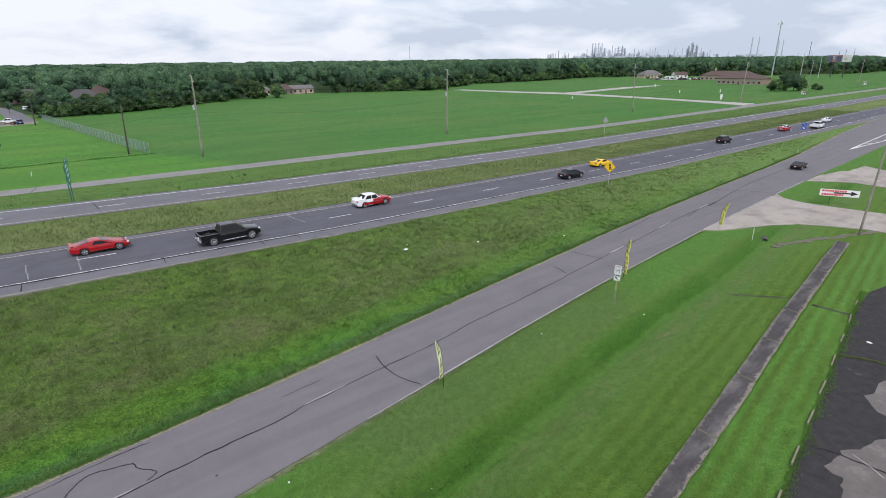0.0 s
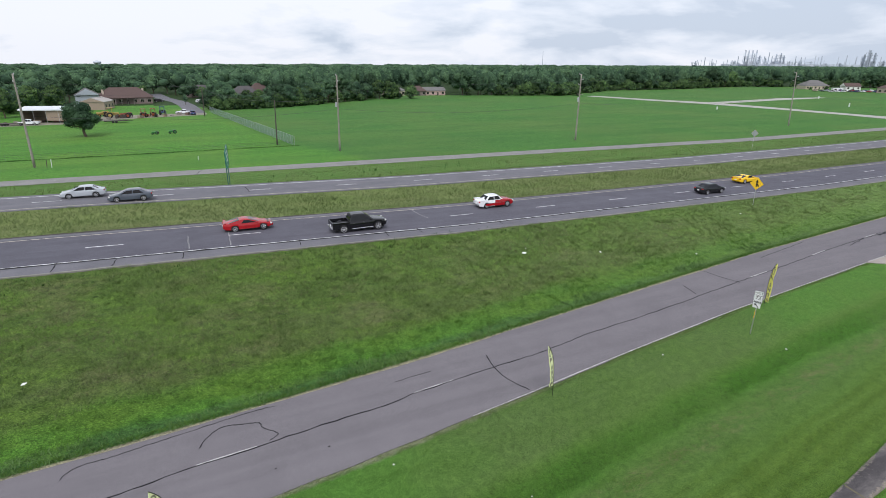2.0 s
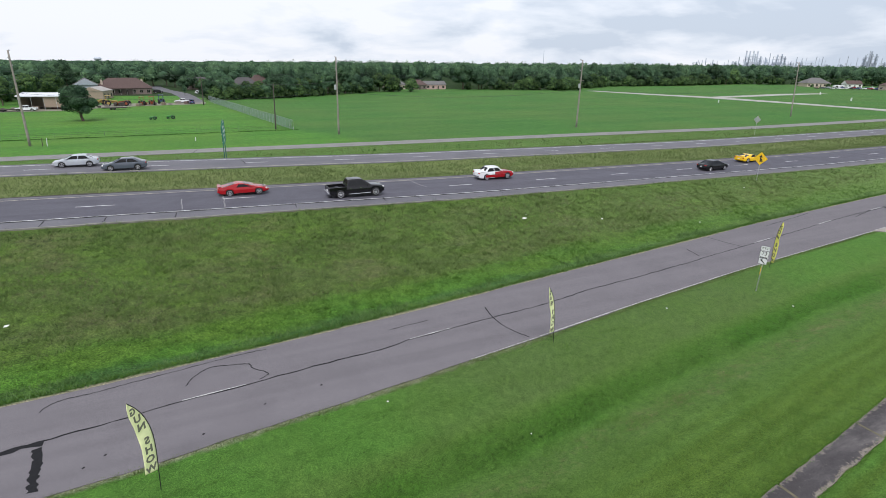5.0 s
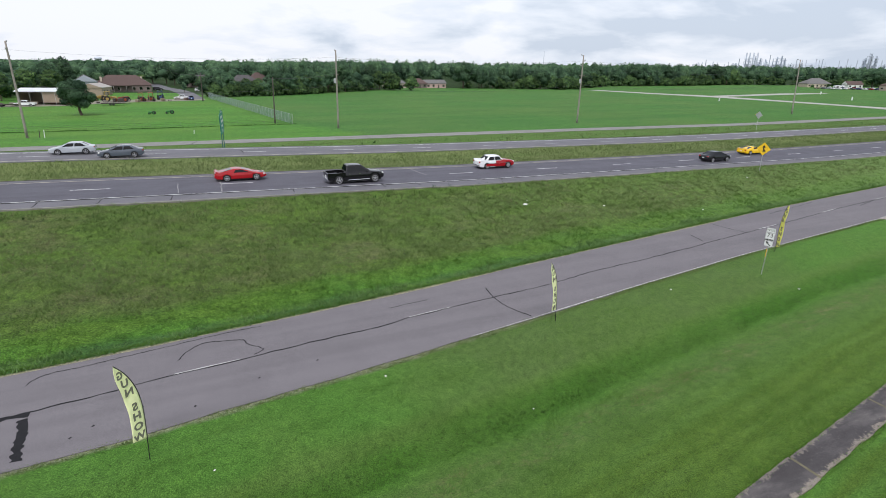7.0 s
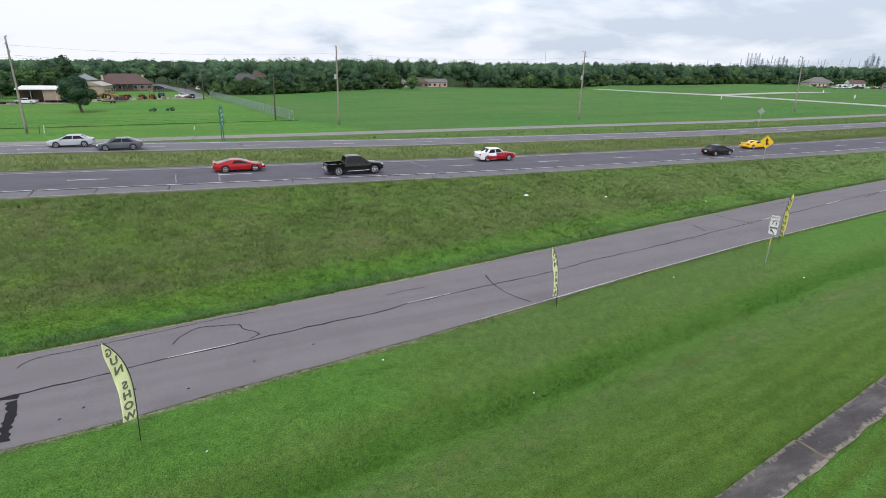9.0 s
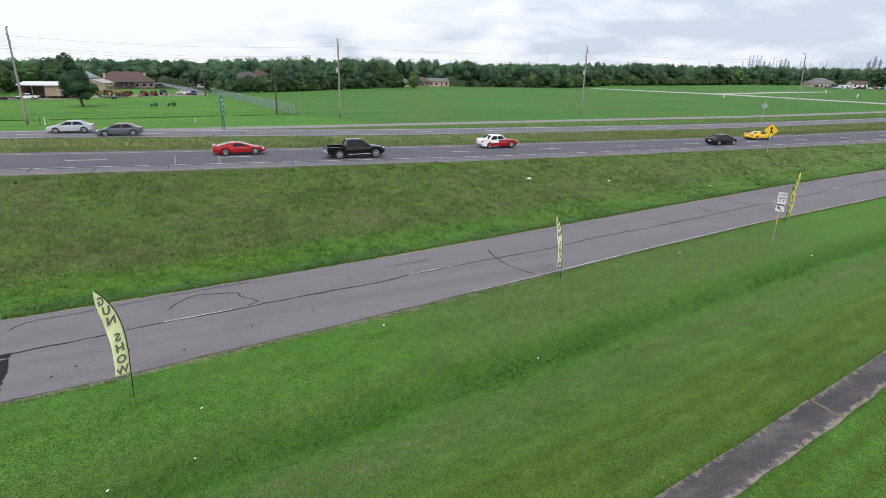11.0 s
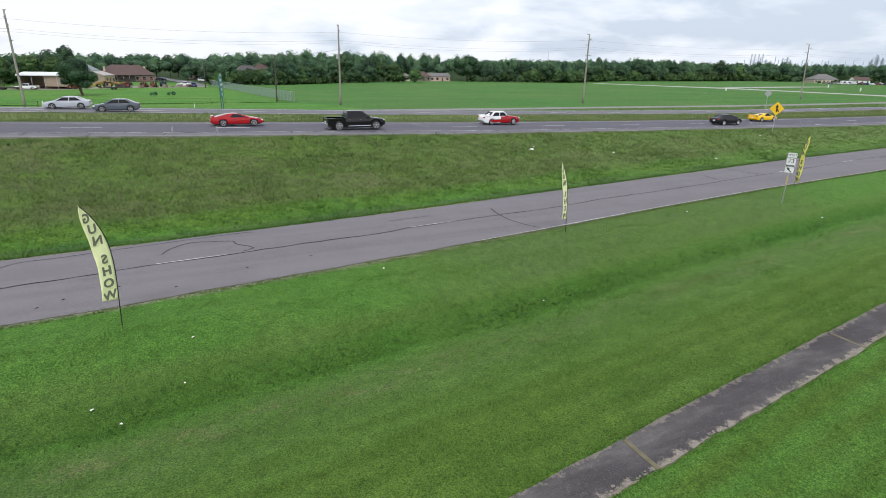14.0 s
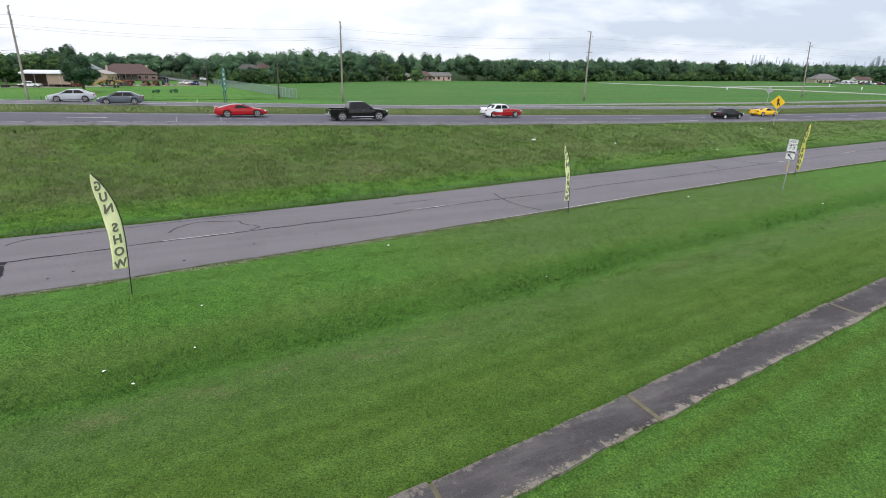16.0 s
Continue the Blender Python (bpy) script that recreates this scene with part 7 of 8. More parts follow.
def tractor(u, v, rz, paint, label, s=1.0, canopy=True, loader=False):
    z = gz(u, v)
    t = thing("tractor", u, v, z, rz, label, "tractor", "farm machines")
    bm = B()
    box(bm, (0.75 * s, 0, 0.95 * s), (1.5 * s, 0.62 * s, 0.65 * s), 0.06 * s)
    box(bm, (-0.45 * s, 0, 0.85 * s), (1.0 * s, 0.7 * s, 0.5 * s), 0.05 * s)
    part("body", bm, paint, t)
    for x, r, wd in ((-0.65 * s, 0.68 * s, 0.34 * s), (1.15 * s, 0.42 * s, 0.24 * s)):
        for sd in (-1, 1):
            bm = B()
            cyl(bm, (x, sd * 0.5 * s, r), (x, sd * (0.5 * s + wd), r), r, r, 16)
            wh = part("wheel", bm, M_TYRE, t)
            bm = B()
            cyl(bm, (x, sd * (0.5 * s + wd), r), (x, sd * (0.52 * s + wd), r), r * 0.55, r * 0.5, 12)
            part("rim", bm, paint, wh)
    for sd in (-1, 1):
        bm = B()
        box(bm, (-0.65 * s, sd * 0.66 * s, 1.42 * s), (1.1 * s, 0.4 * s, 0.08 * s), 0.03 * s)
        part("fender", bm, paint, t)
    bm = B()
    box(bm, (-0.55 * s, 0, 1.3 * s), (0.45 * s, 0.45 * s, 0.4 * s), 0.06 * s)
    part("seat", bm, M_BLACK, t)
    if canopy:
        bm = B()
        for x in (-1.0, 0.0):
            for sd in (-1, 1):
                cyl(bm, (x * s, sd * 0.55 * s, 1.2 * s), (x * s, sd * 0.55 * s, 2.45 * s), 0.04 * s, 0.04 * s, 6)
        box(bm, (-0.5 * s, 0, 2.5 * s), (1.4 * s, 1.35 * s, 0.12 * s), 0.04 * s)
        part("canopy", bm, paint, t)
    if loader:
        bm = B()
        for sd in (-1, 1):
            cyl(bm, (-0.1 * s, sd * 0.5 * s, 1.4 * s), (2.2 * s, sd * 0.5 * s, 0.6 * s), 0.08 * s, 0.08 * s, 6)
        part("loader_arm", bm, paint, t)
        bm = B()
        box(bm, (2.45 * s, 0, 0.4 * s), (0.5 * s, 1.7 * s, 0.6 * s), 0.05 * s)
        part("bucket", bm, paint, t)
    return t


for uu, vv, rz, pt, lb, s, cn, ld in ((-13.9, 228.0, 80, P_ORANGE, "orange compact tractor parked in the yard", 1.2, True, True), (-10.9, 228.2, 95, P_ORANGE, "orange compact tractor parked in the yard", 1.25, True, True), (-7.9, 236, 85, P_TBLUE, "blue tractor with a pale canopy in the yard", 1.3, True, False),
                                      (-24.0, 230.0, 10, P_DOZER, "yellow loader standing in the yard", 1.4, True, True), (-27.2, 233.5, 200, P_DOZER, "yellow earth mover standing in the yard", 1.4, False, True), (-19.4, 227.5, 160, P_ORANGE, "orange digger with its arm lowered in the yard", 1.3, False, True),
                                      (-8.4, 171.0, 170, P_DGREEN, "dark green riding mower on the mown grass", 0.62, False, False), (-4.0, 171.3, 190, P_DGREEN, "dark green mower with a raised frame on the grass", 0.70, False, False),
                                      (-34.0, 215.0, 20, P_ORANGE, "orange implement beside the metal shed", 0.9, False, True)):
    tractor(uu, vv, rz, pt, lb, s, cn, ld)


def trailer(u, v, rz, L, label):
    t = thing("flatbed_trailer", u, v, gz(u, v), rz, label, "trailer", "farm machines")
    bm = B()
    box(bm, (0, 0, 0.75), (L, 2.2, 0.16), 0.02)
    part("deck", bm, M_DARKPOLE, t)
    bm = B()
    for s in (-0.9, 0.9):
        box(bm, (0, s, 0.62), (L, 0.1, 0.16))
    cyl(bm, (L / 2, 0, 0.62), (L / 2 + 1.4, 0, 0.5), 0.06, 0.06, 6)
    part("frame", bm, M_BLACK, t)
    for x in (-0.9, 0.0):
        for s in (-1, 1):
            bm = B()
            cyl(bm, (x, s * 0.95, 0.36), (x, s * 1.18, 0.36), 0.36, 0.36, 14)
            part("wheel", bm, M_TYRE, t)


trailer(-21.2, 210.0, 5, 7.0, "dark flatbed trailer on the grass of the yard")
trailer(-51.0, 211.5, -4, 9.0, "long dark flatbed trailer before the shed")
vehicle("pickup", -45.3, 211.6, gz(-45.3, 211.6), 172, P_WHITE, "white utility pickup truck before the metal shed", "pickup truck", name="pickup_truck")
vehicle("pickup", -0.6, 236.4, gz(-0.6, 236.4), 180, P_WHITE, "white pickup truck parked in the yard", "pickup truck", name="pickup_truck")
vehicle("suv", 2.4, 232.5, gz(2.4, 232.5), 95, P_BLUE, "dark blue car parked in the yard", "car")
vehicle("suv", 7.6, 300, -0.10, 10, P_WHITE, "white car parked on the side street", "car")
vehicle("suv", -11.3, 316, gz(-11, 316), 5, P_BLACK, "dark car parked beside the brick house", "car")
rc = random.Random(3)
for i in range(26):
    uu, vv = 452 + (i % 13) * 4.4 + rc.uniform(-0.4, 0.4), 262 + (i // 13) * 12 - (i % 13) * 2.1
    vehicle(rc.choice(("sedan", "suv", "pickup", "sedan")), uu, vv, gz(uu, vv), 60 + rc.uniform(-6, 6), rc.choice((P_WHITE, P_SILVER, P_BLACK, P_GREY, P_MAROON, P_TAN, P_BLUE, P_WHITE)), "parked car in the lot before the long building", "car")

# ---------------------------------------------------------------- buildings
def brick_mat(name, a, b_, mortar, sc=4.0):
    m, n, l, b = node_mat(name)
    t = n.new("ShaderNodeTexBrick")
    t.inputs["Scale"].default_value = sc
    t.inputs["Color1"].default_value, t.inputs["Color2"].default_value, t.inputs["Mortar"].default_value = (*a, 1), (*b_, 1), (*mortar, 1)
    l.new(coords(n, l), t.inputs["Vector"])
    l.new(mixc(n, l, 0.25, t.outputs["Color"], ramp(n, l, noise_tex(n, l, coords(n, l), 0.8, 4), [(0.3, a), (0.7, mortar)])), b.inputs["Base Color"])
    b.inputs["Roughness"].default_value = 0.9
    return m


M_BRICK = brick_mat("red_brown_brick", (0.125, 0.052, 0.042), (0.165, 0.075, 0.058), (0.19, 0.16, 0.14))
M_BRICKTAN = brick_mat("tan_brick", (0.235, 0.150, 0.108), (0.285, 0.190, 0.135), (0.30, 0.26, 0.22))
M_SHINGLEDARK = plain("dark_shingles", (0.085, 0.080, 0.080), 0.9, vary=0.3, scale=3, bumpy=0.5)
M_SHEDROOF = plain("weathered_sheet_roof", (0.36, 0.33, 0.30), 0.6, vary=0.15)
M_SHINGLE = plain("brown_shingles", (0.098, 0.064, 0.056), 0.9, vary=0.3, scale=3, bumpy=0.5)
M_SHINGLEGREY = plain("grey_shingles", (0.15, 0.145, 0.14), 0.9, vary=0.3, scale=3, bumpy=0.5)
M_SIDING = plain("pale_blue_grey_siding", (0.36, 0.40, 0.44), 0.7, vary=0.1)
M_BEIGE = plain("beige_render", (0.50, 0.43, 0.34), 0.8, vary=0.12)
M_PINK = plain("pinkish_render", (0.47, 0.335, 0.30), 0.8, vary=0.12)
M_METALWALL = plain("tan_sheet_metal", (0.30, 0.235, 0.175), 0.55, 0.1, vary=0.15)
M_TANWALL = plain("tan_cladding", (0.34, 0.265, 0.205), 0.7, vary=0.1)
M_METALROOF = plain("white_sheet_metal", (0.66, 0.68, 0.70), 0.4, 0.2, vary=0.1)
M_DULLTRIM = plain("weathered_trim", (0.30, 0.27, 0.24), 0.7, vary=0.1)
M_TRIM = plain("white_trim", (0.72, 0.72, 0.70), 0.6, vary=0.06)


def house(u, v, rz, w, d, eave, ridge, wall_m, roof_m, label, hip=0.5, windows=4, chimneys=(), porch=False, category="house", over=0.5, doors=1, trim_m=None):
    trim_m = trim_m or M_DULLTRIM
    z = gz(u, v)
    t = thing("house", u, v, z, rz, label, category, "houses beyond the field")
    bm = B()
    for x, y, sx, sy in ((0, -d / 2, w, 0.25), (0, d / 2, w, 0.25), (-w / 2 + 0.12, 0, 0.25, d - 0.25), (w / 2 - 0.12, 0, 0.25, d - 0.25)):
        box(bm, (x, y, eave / 2 - 0.3), (sx, sy, eave + 0.6))
    wl_ = part("wall", bm, wall_m, t)
    bm = B()
    a, b = w / 2 + over, d / 2 + over
    rr_ = max(0.05, w / 2 - hip * d / 2) if hip else a
    vs = [bm.verts.new(p) for p in ((-a, -b, eave), (a, -b, eave), (a, b, eave), (-a, b, eave), (-rr_, 0, ridge), (rr_, 0, ridge), (-a, -b, eave - 0.18), (a, -b, eave - 0.18), (a, b, eave - 0.18), (-a, b, eave - 0.18))]
    for f in ((0, 1, 5, 4), (1, 2, 5), (2, 3, 4, 5), (3, 0, 4), (0, 6, 7, 1), (1, 7, 8, 2), (2, 8, 9, 3), (3, 9, 6, 0), (9, 8, 7, 6)):
        bm.faces.new([vs[i] for i in f])
    rf = part("roof", bm, roof_m, t)
    if not hip:
        for sx in (-1, 1):
            bm = B()
            loft(bm, [[(sx * (a + k), -b + 0.15, eave - 0.1), (sx * (a + k), b - 0.15, eave - 0.1), (sx * (a + k), 0, ridge - 0.12)] for k in (-0.02, 0.03)])
            part("gable", bm, wall_m, t)
    for cx, cy, ch in chimneys:
        bm = B()
        box(bm, (cx, cy, ch / 2 + 0.6), (0.9, 0.7, ch), 0.02)
        box(bm, (cx, cy, ch + 0.65), (1.05, 0.85, 0.16), 0.02)
        part("chimney", bm, M_BEIGE, rf, "pale chimney")
    for i in range(windows):
        x = -w / 2 + w * (i + 0.5) / windows
        if doors and i == windows // 2:
            bm = B()
            box(bm, (x, -d / 2 - 0.14, 1.02), (0.95, 0.06, 2.05), 0.01)
            part("door", bm, M_DARKPOLE, t)
            continue
        bm = B()
        for dx, dz, sx, sz in ((0, 0.68, 1.5, 0.1), (0, -0.68, 1.5, 0.1), (-0.7, 0, 0.1, 1.3), (0.7, 0, 0.1, 1.3), (0, 0, 0.06, 1.3)):
            box(bm, (x + dx, -d / 2 - 0.15, 1.45 + dz), (sx, 0.08, sz))
        wn_ = part("window", bm, trim_m, t)
        bm = B()
        box(bm, (x, -d / 2 - 0.14, 1.45), (1.32, 0.03, 1.28))
        part("pane", bm, M_GLASS, wn_)
    if porch:
        bm = B()
        box(bm, (-w * 0.1, -d / 2 - 1.3, eave - 0.12), (w * 0.55, 2.4, 0.2))
        pr = part("porch_roof", bm, roof_m, t)
        for i in range(6):
            bm = B()
            box(bm, (-w * 0.1 - w * 0.27 + w * 0.54 * i / 5, -d / 2 - 2.35, eave / 2 - 0.15), (0.18, 0.18, eave), 0.01)
            part("post", bm, M_DULLTRIM, pr)
    return t


house(-26.0, 311.5, 3, 24.0, 14.0, 3.0, 7.5, M_BRICK, M_SHINGLE, "brown brick ranch house with a hipped brown roof", 0.85, 8, ((-8.5, -4.5, 6.0), (8.2, -1.0, 6.2)), True)
house(-33.6, 276.5, 78, 12.0, 8.8, 3.3, 4.9, M_TANWALL, M_SHEDROOF, "tan metal outbuilding with a low gable roof", 0.0, 3, doors=1, over=0.25)
house(-40.0, 300.0, 98, 11.0, 9.0, 5.0, 7.8, M_SIDING, M_SHINGLEGREY, "pale blue-grey two-storey house among trees", 0.0, 4)
house(28.5, 300.0, 12, 14.0, 11.0, 3.4, 8.0, M_BRICK, M_SHINGLEDARK, "low house with a grey-brown shingle roof among trees", 0.75, 4)
house(37.0, 312.0, 12, 12.0, 12.0, 3.4, 9.0, M_BRICK, M_SHINGLE, "brick house with a brown roof among trees", 0.75, 5)
house(9.0, 356.0, -4, 15.0, 11.0, 3.0, 6.8, M_BRICK, M_SHINGLEDARK, "brick house with a dark roof beyond the side street", 0.7, 5)
house(-33.0, 352.0, 5, 15.0, 11.0, 3.0, 6.6, M_BEIGE, M_SHINGLE, "low beige house half hidden by trees", 0.7, 5)
house(147.0, 329.5, -5, 13.5, 9.0, 2.9, 5.0, M_PINK, M_SHINGLEGREY, "low pinkish house at the field's far edge", 0.0, 4)
house(136.0, 330.0, -5, 9.0, 10.0, 2.8, 5.8, M_BRICK, M_SHINGLE, "low brick house with a brown roof and porch", 0.6, 3)
house(122.0, 335.0, -5, 13.0, 10.0, 2.9, 5.2, M_BEIGE, M_SHINGLEGREY, "pale low house behind two trees", 0.6, 4)
house(497.0, 304.0, -30, 19.0, 15.0, 3.0, 7.4, M_BEIGE, M_SHINGLEGREY, "beige house with a large grey hipped roof", 0.8, 6)
house(516.0, 284.0, -30, 12.0, 8.0, 2.8, 5.6, M_TRIM, M_SHINGLE, "small white house with a brown gable roof", 0.0, 3)
house(470.0, 268.0, -40, 7.0, 3.5, 2.5, 2.7, M_TRIM, M_METALROOF, "small white box trailer on the grass", 0.0, 2, category="trailer", over=0.1)
house(424.0, 184.0, -88, 31.0, 16.0, 4.2, 6.6, M_BRICKTAN, M_SHINGLE, "long brown brick building with a low brown roof", 0.6, 9, category="building")
house(492.0, 226.0, -72, 42.0, 20.0, 3.8, 7.4, M_BRICKTAN, M_SHINGLE, "wide brown-roofed brick hall with a small steeple", 0.7, 12, ((-11, 0, 9),), category="building")


def shed():
    u0, v0 = -40.2, 220.5
    t = thing("shed", u0, v0, gz(u0, v0), -14, "open-fronted tan metal shed with a white roof", "shed")
    w, d, h = 14.6, 8.5, 4.2
    bm = B()
    box(bm, (0, d / 2, h / 2), (w, 0.12, h))
    box(bm, (-w / 2, 0, h / 2), (0.12, d, h))
    box(bm, (w / 2, 0, h / 2), (0.12, d, h))
    box(bm, (w / 4, -d / 2, h * 0.58), (w / 2, 0.12, h * 0.78))
    part("wall", bm, M_METALWALL, t)
    for i in range(5):
        bm = B()
        cyl(bm, (-w / 2 + w * i / 4, -d / 2, -0.2), (-w / 2 + w * i / 4, -d / 2, h), 0.09, 0.09, 8)
        part("post", bm, M_GALV, t)
    bm = B()
    vs = []
    for x in (-w / 2 - 0.4, w / 2 + 0.4):
        for y, z in ((-d / 2 - 0.7, h - 0.15), (-d / 2 - 0.7, h + 0.2), (0, h + 1.0), (d / 2 + 0.3, h + 0.2), (d / 2 + 0.3, h - 0.05), (0, h + 0.75)):
            vs.append((x, y, z))
    loft(bm, [vs[:6], vs[6:]])
    part("roof", bm, M_METALROOF, t)
    bm = B()
    for i in range(5):
        box(bm, (0.8 + i * 1.1, d / 2 - 1.5, 0.7), (0.8, 1.2, 1.4 + 0.2 * (i % 3)), 0.05)
    part("stored_goods", bm, M_BRICK, t)


shed()


# fences
def chain_fence():
    a, b = Vector((22.9, 133.7)), Vector((9.0, 243.0))
    n, h = 37, 2.3
    t = thing("chain_link_fence", a.x, a.y, 0, 0, "grey-green chain-link fence running across the field", "fence")
    d = (b - a) / n

    def at(f):
        p = d * f
        return Vector((p.x, p.y, gz(a.x + p.x, a.y + p.y)))
    for i in range(n + 1):
        p = at(i)
        bm = B()
        cyl(bm, p + Vector((0, 0, -0.3)), p + Vector((0, 0, h)), 0.04, 0.04, 6)
        part("post", bm, M_GALV, t)
    bm = B()
    for i in range(n):
        cyl(bm, at(i) + Vector((0, 0, h)), at(i + 1) + Vector((0, 0, h)), 0.03, 0.03, 6)
    part("top_rail", bm, M_GALV, t)
    vs, fs = [], []
    m = 620
    for i in range(m):
        for s in (-1, 1):
            f0, f1 = n * i / m, n * (i + s * 16) / m
            if f1 < 0 or f1 > n:
                continue
            p, q = at(f0), at(f1)
            k = len(vs)
            vs += [(p.x, p.y, p.z + 0.03), (p.x, p.y, p.z + 0.075), (q.x, q.y, q.z + h), (q.x, q.y, q.z + h - 0.045)]
            fs.append((k, k + 1, k + 2, k + 3))
    ob = new("wire_mesh", mesh_from("wire_mesh", vs, fs, [M_FENCEWIRE]))
    ob.parent = t


M_FENCEWIRE = plain("green_coated_wire", (0.22, 0.31, 0.29), 0.6, vary=0.1)
chain_fence()
M_FENCEPOST = plain("green_steel_post", (0.10, 0.16, 0.10), 0.7, vary=0.2)
t = thing("wire_fence", 0, 134.5, 0, 0, "low wire fence on thin green steel posts across the grass", "fence")
for i in range(28):
    uu = -58 + i * 2.98
    bm = B()
    cyl(bm, (uu, 0.1 * (i % 2), gz(uu, 134.5) - 0.2), (uu, 0, gz(uu, 134.5) + 1.15), 0.028, 0.024, 6)
    part("post", bm, M_FENCEPOST, t)
for h in (0.4, 0.75, 1.08):
    bm = B()
    loft(bm, [[(-58 + i * 2.98, math.cos(q) * 0.014, gz(-58 + i * 2.98, 134.5) + h + math.sin(q) * 0.014) for q in (0.5, 2.6, 4.7)] for i in range(28)])
    part("strand", bm, M_WIRE, t)



# things standing about in the yard
def crate(u, v, rz, w, d, h, mat, label):
    t = thing("crate", u, v, gz(u, v) + 0.05, rz, label, "crate", "boxes in the yard")
    n = 4
    for i in range(n):
        bm = B()
        box(bm, (0, 0, h * (i + 0.5) / n), (w, d, h / n - 0.05), 0.02)
        part("plank_course", bm, mat, t)
    bm = B()
    box(bm, (0, 0, h / 2), (w - 0.1, d - 0.1, h - 0.04))
    part("core", bm, M_DARKPOLE, t)


rk = random.Random(12)
for i in range(22):
    f = i / 21
    uu, vv = -52 + 52 * f + rk.uniform(-1, 1), 213.5 + 17 * f + rk.uniform(-1.5, 3)
    crate(uu, vv, rk.uniform(0, 180), rk.uniform(0.9, 2.2), rk.uniform(0.7, 1.2), rk.uniform(0.5, 1.3), rk.choice((M_BRICK, M_METALWALL, M_DARKPOLE, M_WOODPOLE, M_SHEDROOF)), "small stack of weathered boxes in the gravel yard")
# ---------------------------------------------------------------- far things
# painted steel, its colours paled and blued to hold the distance haze
M_STEEL = plain("hazed_grey_steel", (0.40, 0.45, 0.51), 0.6, 0.2, vary=0.15, scale=0.05)
M_STEELPALE = plain("hazed_pale_steel", (0.55, 0.60, 0.66), 0.6, 0.2, vary=0.15, scale=0.05)


def mast(u, v, z0, h, r, label, heads=False, name="mast", mat=M_SIGNBACK, category="tower"):
    t = thing(name, u, v, z0, 0, label, category)
    bm = B()
    cyl(bm, (0, 0, -1), (0, 0, h), r, r * 0.55, 10)
    p = part("shaft", bm, mat, t)
    if heads:
        for a in range(3):
            q = math.tau * a / 3
            bm = B()
            cyl(bm, (0, 0, h - 2.2), (math.cos(q) * 2.2, math.sin(q) * 2.2, h - 2.2), 0.12, 0.12, 6)
            part("arm", bm, mat, t)
            bm = B()
            box(bm, (math.cos(q) * 2.3, math.sin(q) * 2.3, h - 2.0), (0.5, 0.5, 2.6), 0.05)
            part("antenna", bm, M_SIGNWHITE, t)
    return t


mast(577.5, 225.6, -0.2, 49.3, 0.66, "tall pale steel cell tower with antennas", True, "cell_tower")
mast(472.2, 164.5, -0.2, 20.5, 0.32, "tall grey floodlight pole", False, "light_pole", category="pole")
mast(571.0, 184.7, -0.2, 19.7, 0.32, "tall grey floodlight pole", False, "light_pole", category="pole")
mast(500, 171, -1, 30, 0.30, "tall dark pole above the trees", False, "light_pole", M_DARKPOLE, "pole")
mast(946.6, 1351, -0.2, 55.5, 0.9, "slim radio mast above the woods", False, "radio_mast", M_STEEL)
mast(1653, 712, -0.2, 68, 2.4, "tall pale chimney stack on the horizon", False, "chimney_stack", M_STEELPALE, "chimney")
mast(1659.6, 697, -0.2, 67.6, 2.4, "tall pale chimney stack on the horizon", False, "chimney_stack", M_STEELPALE, "chimney")
mast(1677.5, 652.7, -0.2, 60.7, 2.0, "tall pale chimney stack on the horizon", False, "chimney_stack", M_STEELPALE, "chimney")
mast(1681.3, 643, -0.2, 60.4, 2.0, "tall pale chimney stack on the horizon", False, "chimney_stack", M_STEELPALE, "chimney")

M_BBPINK, M_BBBLUE = plain("faded_poster_red", (0.42, 0.20, 0.20), 0.6, vary=0.3, scale=0.4), plain("faded_poster_blue", (0.10, 0.12, 0.20), 0.6, vary=0.3, scale=0.4)
bb = thing("billboard", 593.8, 178.2, -0.2, -106.5, "wide billboard with a coloured and a white panel", "billboard")
bm = B()
for x in (-5.5, 5.5):
    cyl(bm, (x, 0.5, 0), (x, 0.5, 13.5), 0.45, 0.4, 8)
part("leg", bm, M_DARKPOLE, bb)
for x, w_, mt, lb in ((-3.9, 12.6, M_BBPINK, "pale red and blue picture panel"), (6.6, 7.8, M_SIGNWHITE, "white panel")):
    bm = B()
    box(bm, (x, 0, 16.2), (w_, 0.4, 5.9), 0.03)
    part("panel", bm, mt, bb, lb)
bars(bb, [(-8.0, 16.2, 4.0, 5.2), (-0.6, 16.0, 4.4, 5.0)], -0.22, M_BBBLUE, "picture_area")
bars(bb, [(-5.0, 17.0, 1.8, 3.0), (5.6, 16.6, 3.0, 0.5), (5.6, 15.6, 2.4, 0.4)], -0.23, M_SIGNBACK, "picture_area")


def water_tower(u, v):
    t = thing("water_tower", u, v, -1, 0, "pale water tower above the woods", "water tower")
    bm = B()
    rings = []
    for i in range(9):
        a = -math.pi / 2 + math.pi * i / 8
        rings.append([(math.cos(q) * max(0.2, 8 * math.cos(a)), math.sin(q) * max(0.2, 8 * math.cos(a)), 19.5 + 4.0 * math.sin(a)) for q in (math.tau * k / 14 for k in range(14))])
    loft(bm, rings)
    part("tank", bm, M_STEELPALE, t, smooth=True)
    for k in range(6):
        q = math.tau * k / 6
        bm = B()
        cyl(bm, (math.cos(q) * 7, math.sin(q) * 7, -1), (math.cos(q) * 6, math.sin(q) * 6, 18), 0.4, 0.4, 6)
        part("leg", bm, M_STEELPALE, t)


water_tower(-165, 1490)


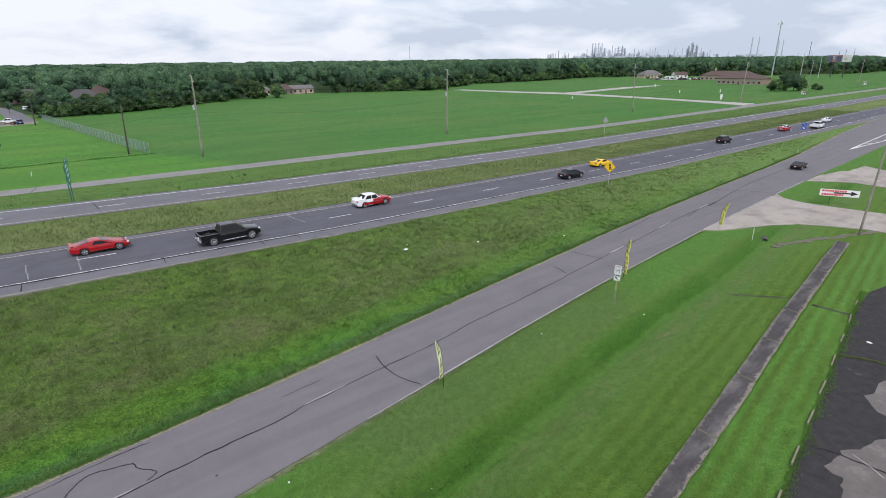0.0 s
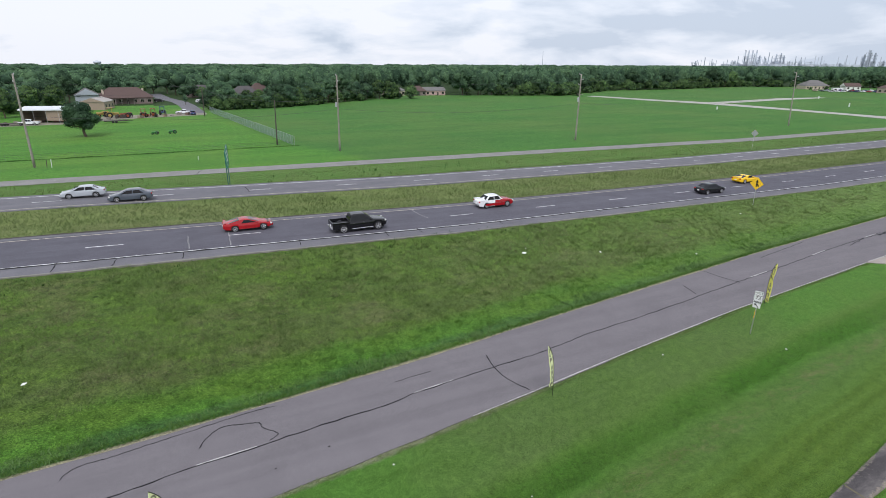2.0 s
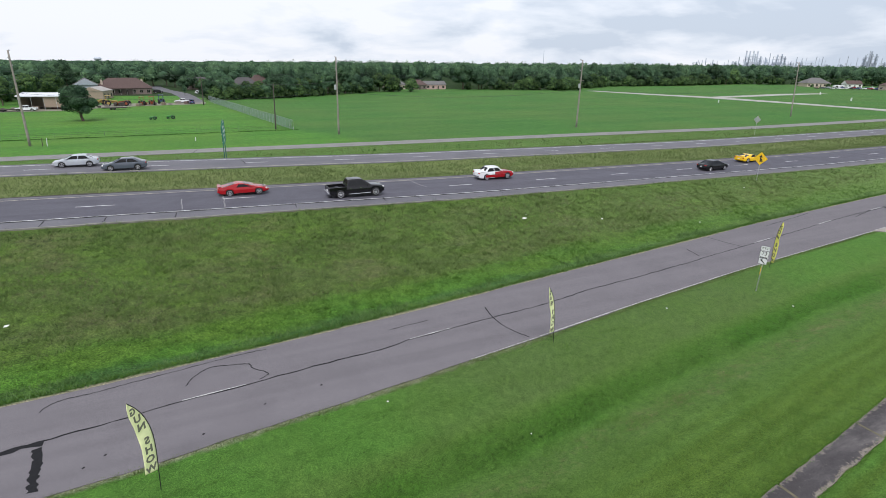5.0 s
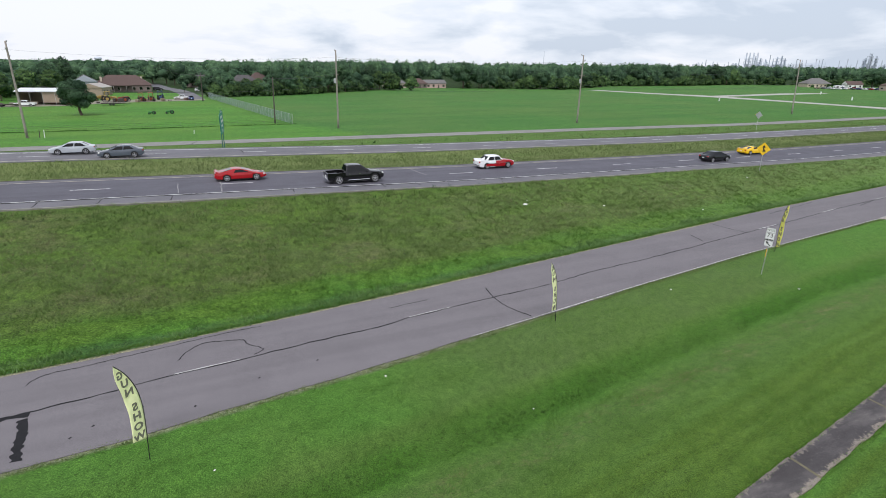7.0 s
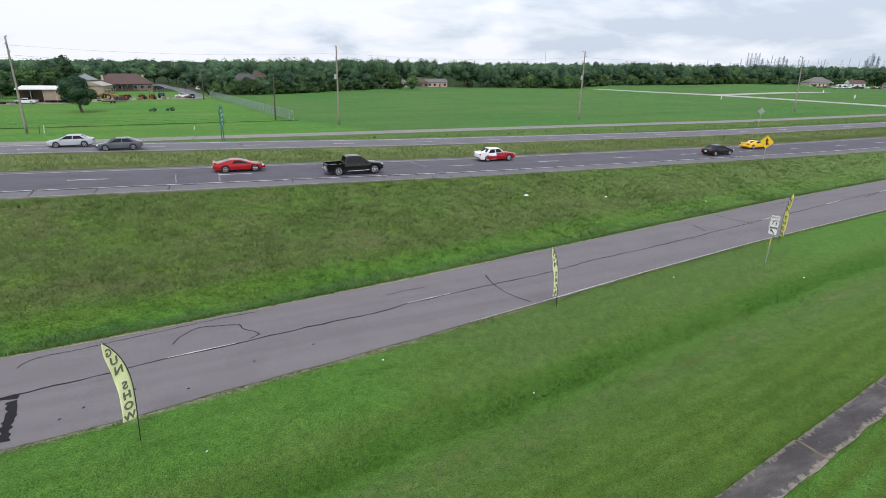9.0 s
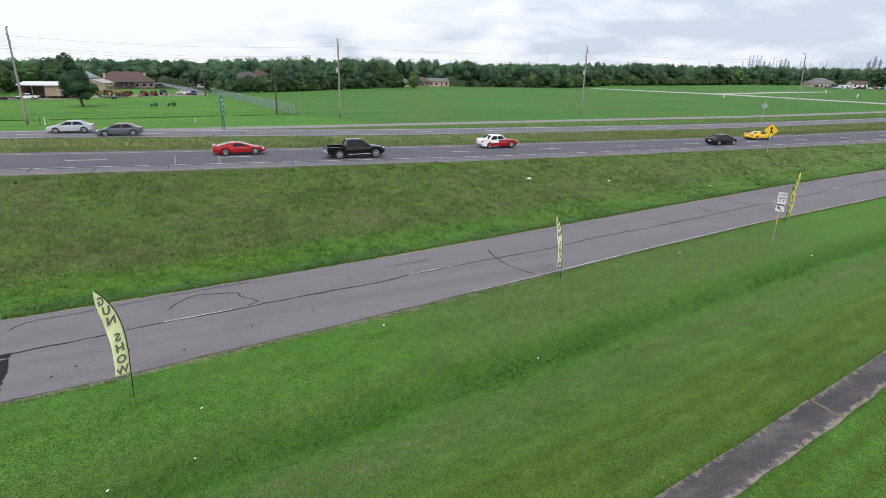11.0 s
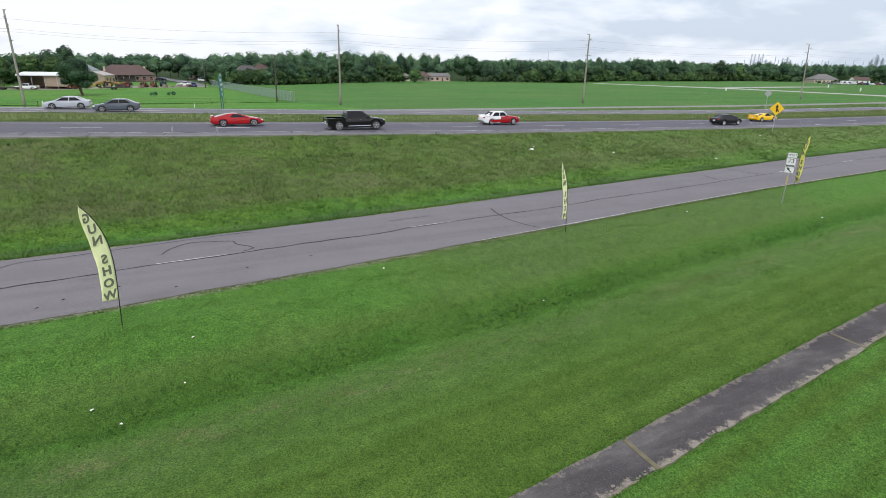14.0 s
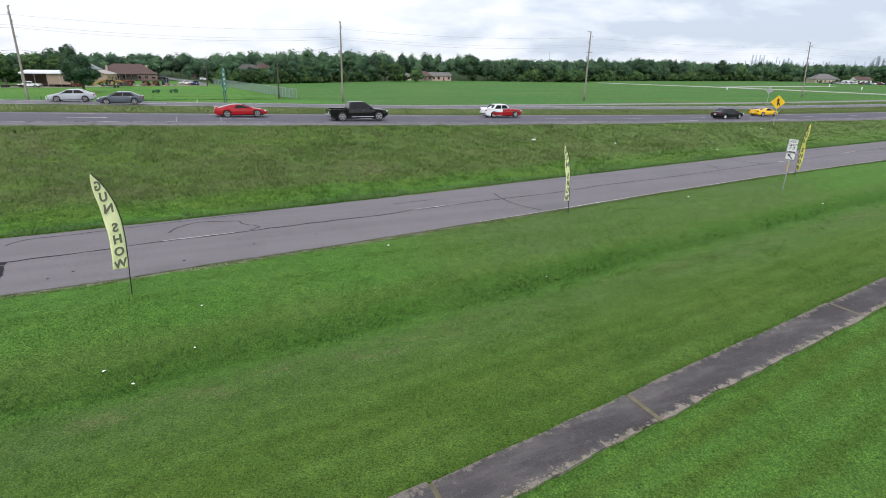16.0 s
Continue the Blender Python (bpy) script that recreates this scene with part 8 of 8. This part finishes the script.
def refinery():
    """Stacks, columns, tanks and frames on the horizon."""
    r = random.Random(12)
    R, A0, A1 = 3200.0, 41.0, 15.0

    def at(f):
        a = radians(A0 + (A1 - A0) * f)
        return R * math.cos(a), R * math.sin(a)

    def add(name, f, build, label, cat, mat, depth=0.0):
        x, y = at(f)
        k = 1 + depth / R
        t = thing(name, x * k, y * k, -1, math.degrees(math.atan2(y, x)) - 90, label, cat, "refinery on the horizon")
        for nm, piece in build:
            bm = B()
            piece(bm)
            part(nm, bm, mat, t)
    def stack(f, h, r0, r1, mat, depth=0.0, label="thin refinery column on the horizon"):
        add("chimney_stack", f, [("shaft", lambda bm: cyl(bm, (0, 0, 0), (0, 0, h), r0, r1, 8))], label, "chimney", mat, depth)

    def unit(f, w, h, mat, depth=0.0):
        pieces = [("leg", lambda bm, x=x, yy=yy: box(bm, (x, yy, h / 2), (1.6, 1.6, h))) for x in (-w / 2, 0, w / 2) for yy in (-6, 6)]
        pieces += [("deck", lambda bm, zz=zz: box(bm, (0, 0, h * zz), (w + 2, 13, 1.6))) for zz in (0.35, 0.6, 0.8, 1.0)]
        pieces += [("column", lambda bm: cyl(bm, (w * 0.2, 0, 0), (w * 0.2, 0, h * 1.15), 3.2, 3.2, 8)), ("vessel", lambda bm: box(bm, (-w * 0.15, 0, h * 0.42), (w * 0.5, 9, h * 0.3)))]
        add("process_unit", f, pieces, "refinery process frame on the horizon", "industrial plant", mat, depth)

    for f in (0.155, 0.165, 0.1765, 0.1885):
        stack(f, 93, 3.6, 3.0, M_STEELPALE, 0.0, "tall refinery stack on the horizon")
    for f, w, h in ((0.160, 30, 64), (0.178, 34, 66), (0.196, 24, 60), (0.215, 16, 50), (0.244, 26, 66), (0.257, 26, 69), (0.268, 16, 60), (0.483, 14, 62), (0.495, 22, 76), (0.508, 22, 66)):
        unit(f, w, h, r.choice((M_STEEL, M_STEELPALE)), r.uniform(-60, 120))
    for f, h in ((0.008, 47), (0.032, 58), (0.055, 50), (0.1355, 64), (0.2035, 62), (0.214, 64), (0.2262, 82), (0.236, 66), (0.304, 64), (0.319, 58), (0.331, 61), (0.358, 66), (0.3665, 60), (0.375, 66), (0.42, 61), (0.441, 68), (0.466, 63), (0.481, 58),
                 (0.4935, 90), (0.4965, 86), (0.5016, 75), (0.513, 72), (0.527, 59)):
        stack(f, h, 2.6, 1.7, r.choice((M_STEEL, M_STEELPALE)), r.uniform(-60, 60))
    for i in range(34):
        stack(r.uniform(-0.01, 0.62) if i < 28 else r.uniform(0.62, 1.0), r.uniform(36, 52), r.uniform(1.2, 2.4), r.uniform(0.8, 1.5), r.choice((M_STEEL, M_STEELPALE)), r.uniform(-150, 300))
    for i in range(18):
        unit(r.uniform(-0.02, 0.6), r.uniform(14, 34), r.uniform(28, 42), r.choice((M_STEEL, M_STEELPALE)), r.uniform(-100, 250))
    for i in range(16):
        f = r.uniform(-0.02, 0.7)
        add("storage_tank", f, [("shell", lambda bm: cyl(bm, (0, 0, 0), (0, 0, 27), 26, 26, 20))], "pale refinery storage tank on the horizon", "tank", M_STEELPALE, r.uniform(-60, 60))


refinery()


def crossing_sign(u, v, rz, height, side, label):
    t = thing("crossing_sign", u, v, gz(u, v), rz, label, "road sign", "small signs by the far frontage road")
    bm = B()
    box(bm, (0, 0, height / 2 - 0.2), (0.10, 0.10, height + 0.4), 0.01)
    part("post", bm, M_DARKPOLE, t)
    sign_plate(t, "panel", side, side, -0.08, height - side / 2, M_SIGNWHITE)
    for dx, dz in ((-1, 1), (1, 1), (-1, -1), (1, -1)):
        bm = B()
        box(bm, (dx * side * 0.26, -0.10, height - side / 2 + dz * side * 0.26), (side * 0.34, 0.01, side * 0.34))
        part("dark_field", bm, M_INK, t)


crossing_sign(312, 105.4, -68, 2.6, 1.5, "white sign with four dark squares beside the road")
crossing_sign(425, 111, -68, 3.6, 1.9, "white sign with four dark squares beside the road")

# markers and boxes along the field road
for uu, vv, w_, h in ((298, 162.5, 0.7, 1.6), (266.6, 124.3, 1.5, 2.4), (317, 149, 0.7, 1.7), (335, 114, 1.2, 1.2), (350, 209, 0.8, 1.6), (220, 175, 0.6, 1.2)):
    t = thing("utility_box", uu, vv, gz(uu, vv), 20, "small white utility box standing in the field", "utility box", "boxes in the field")
    bm = B()
    box(bm, (0, 0, h / 2), (w_, w_ * 0.6, h), 0.05)
    part("cabinet", bm, M_SIGNWHITE, t)
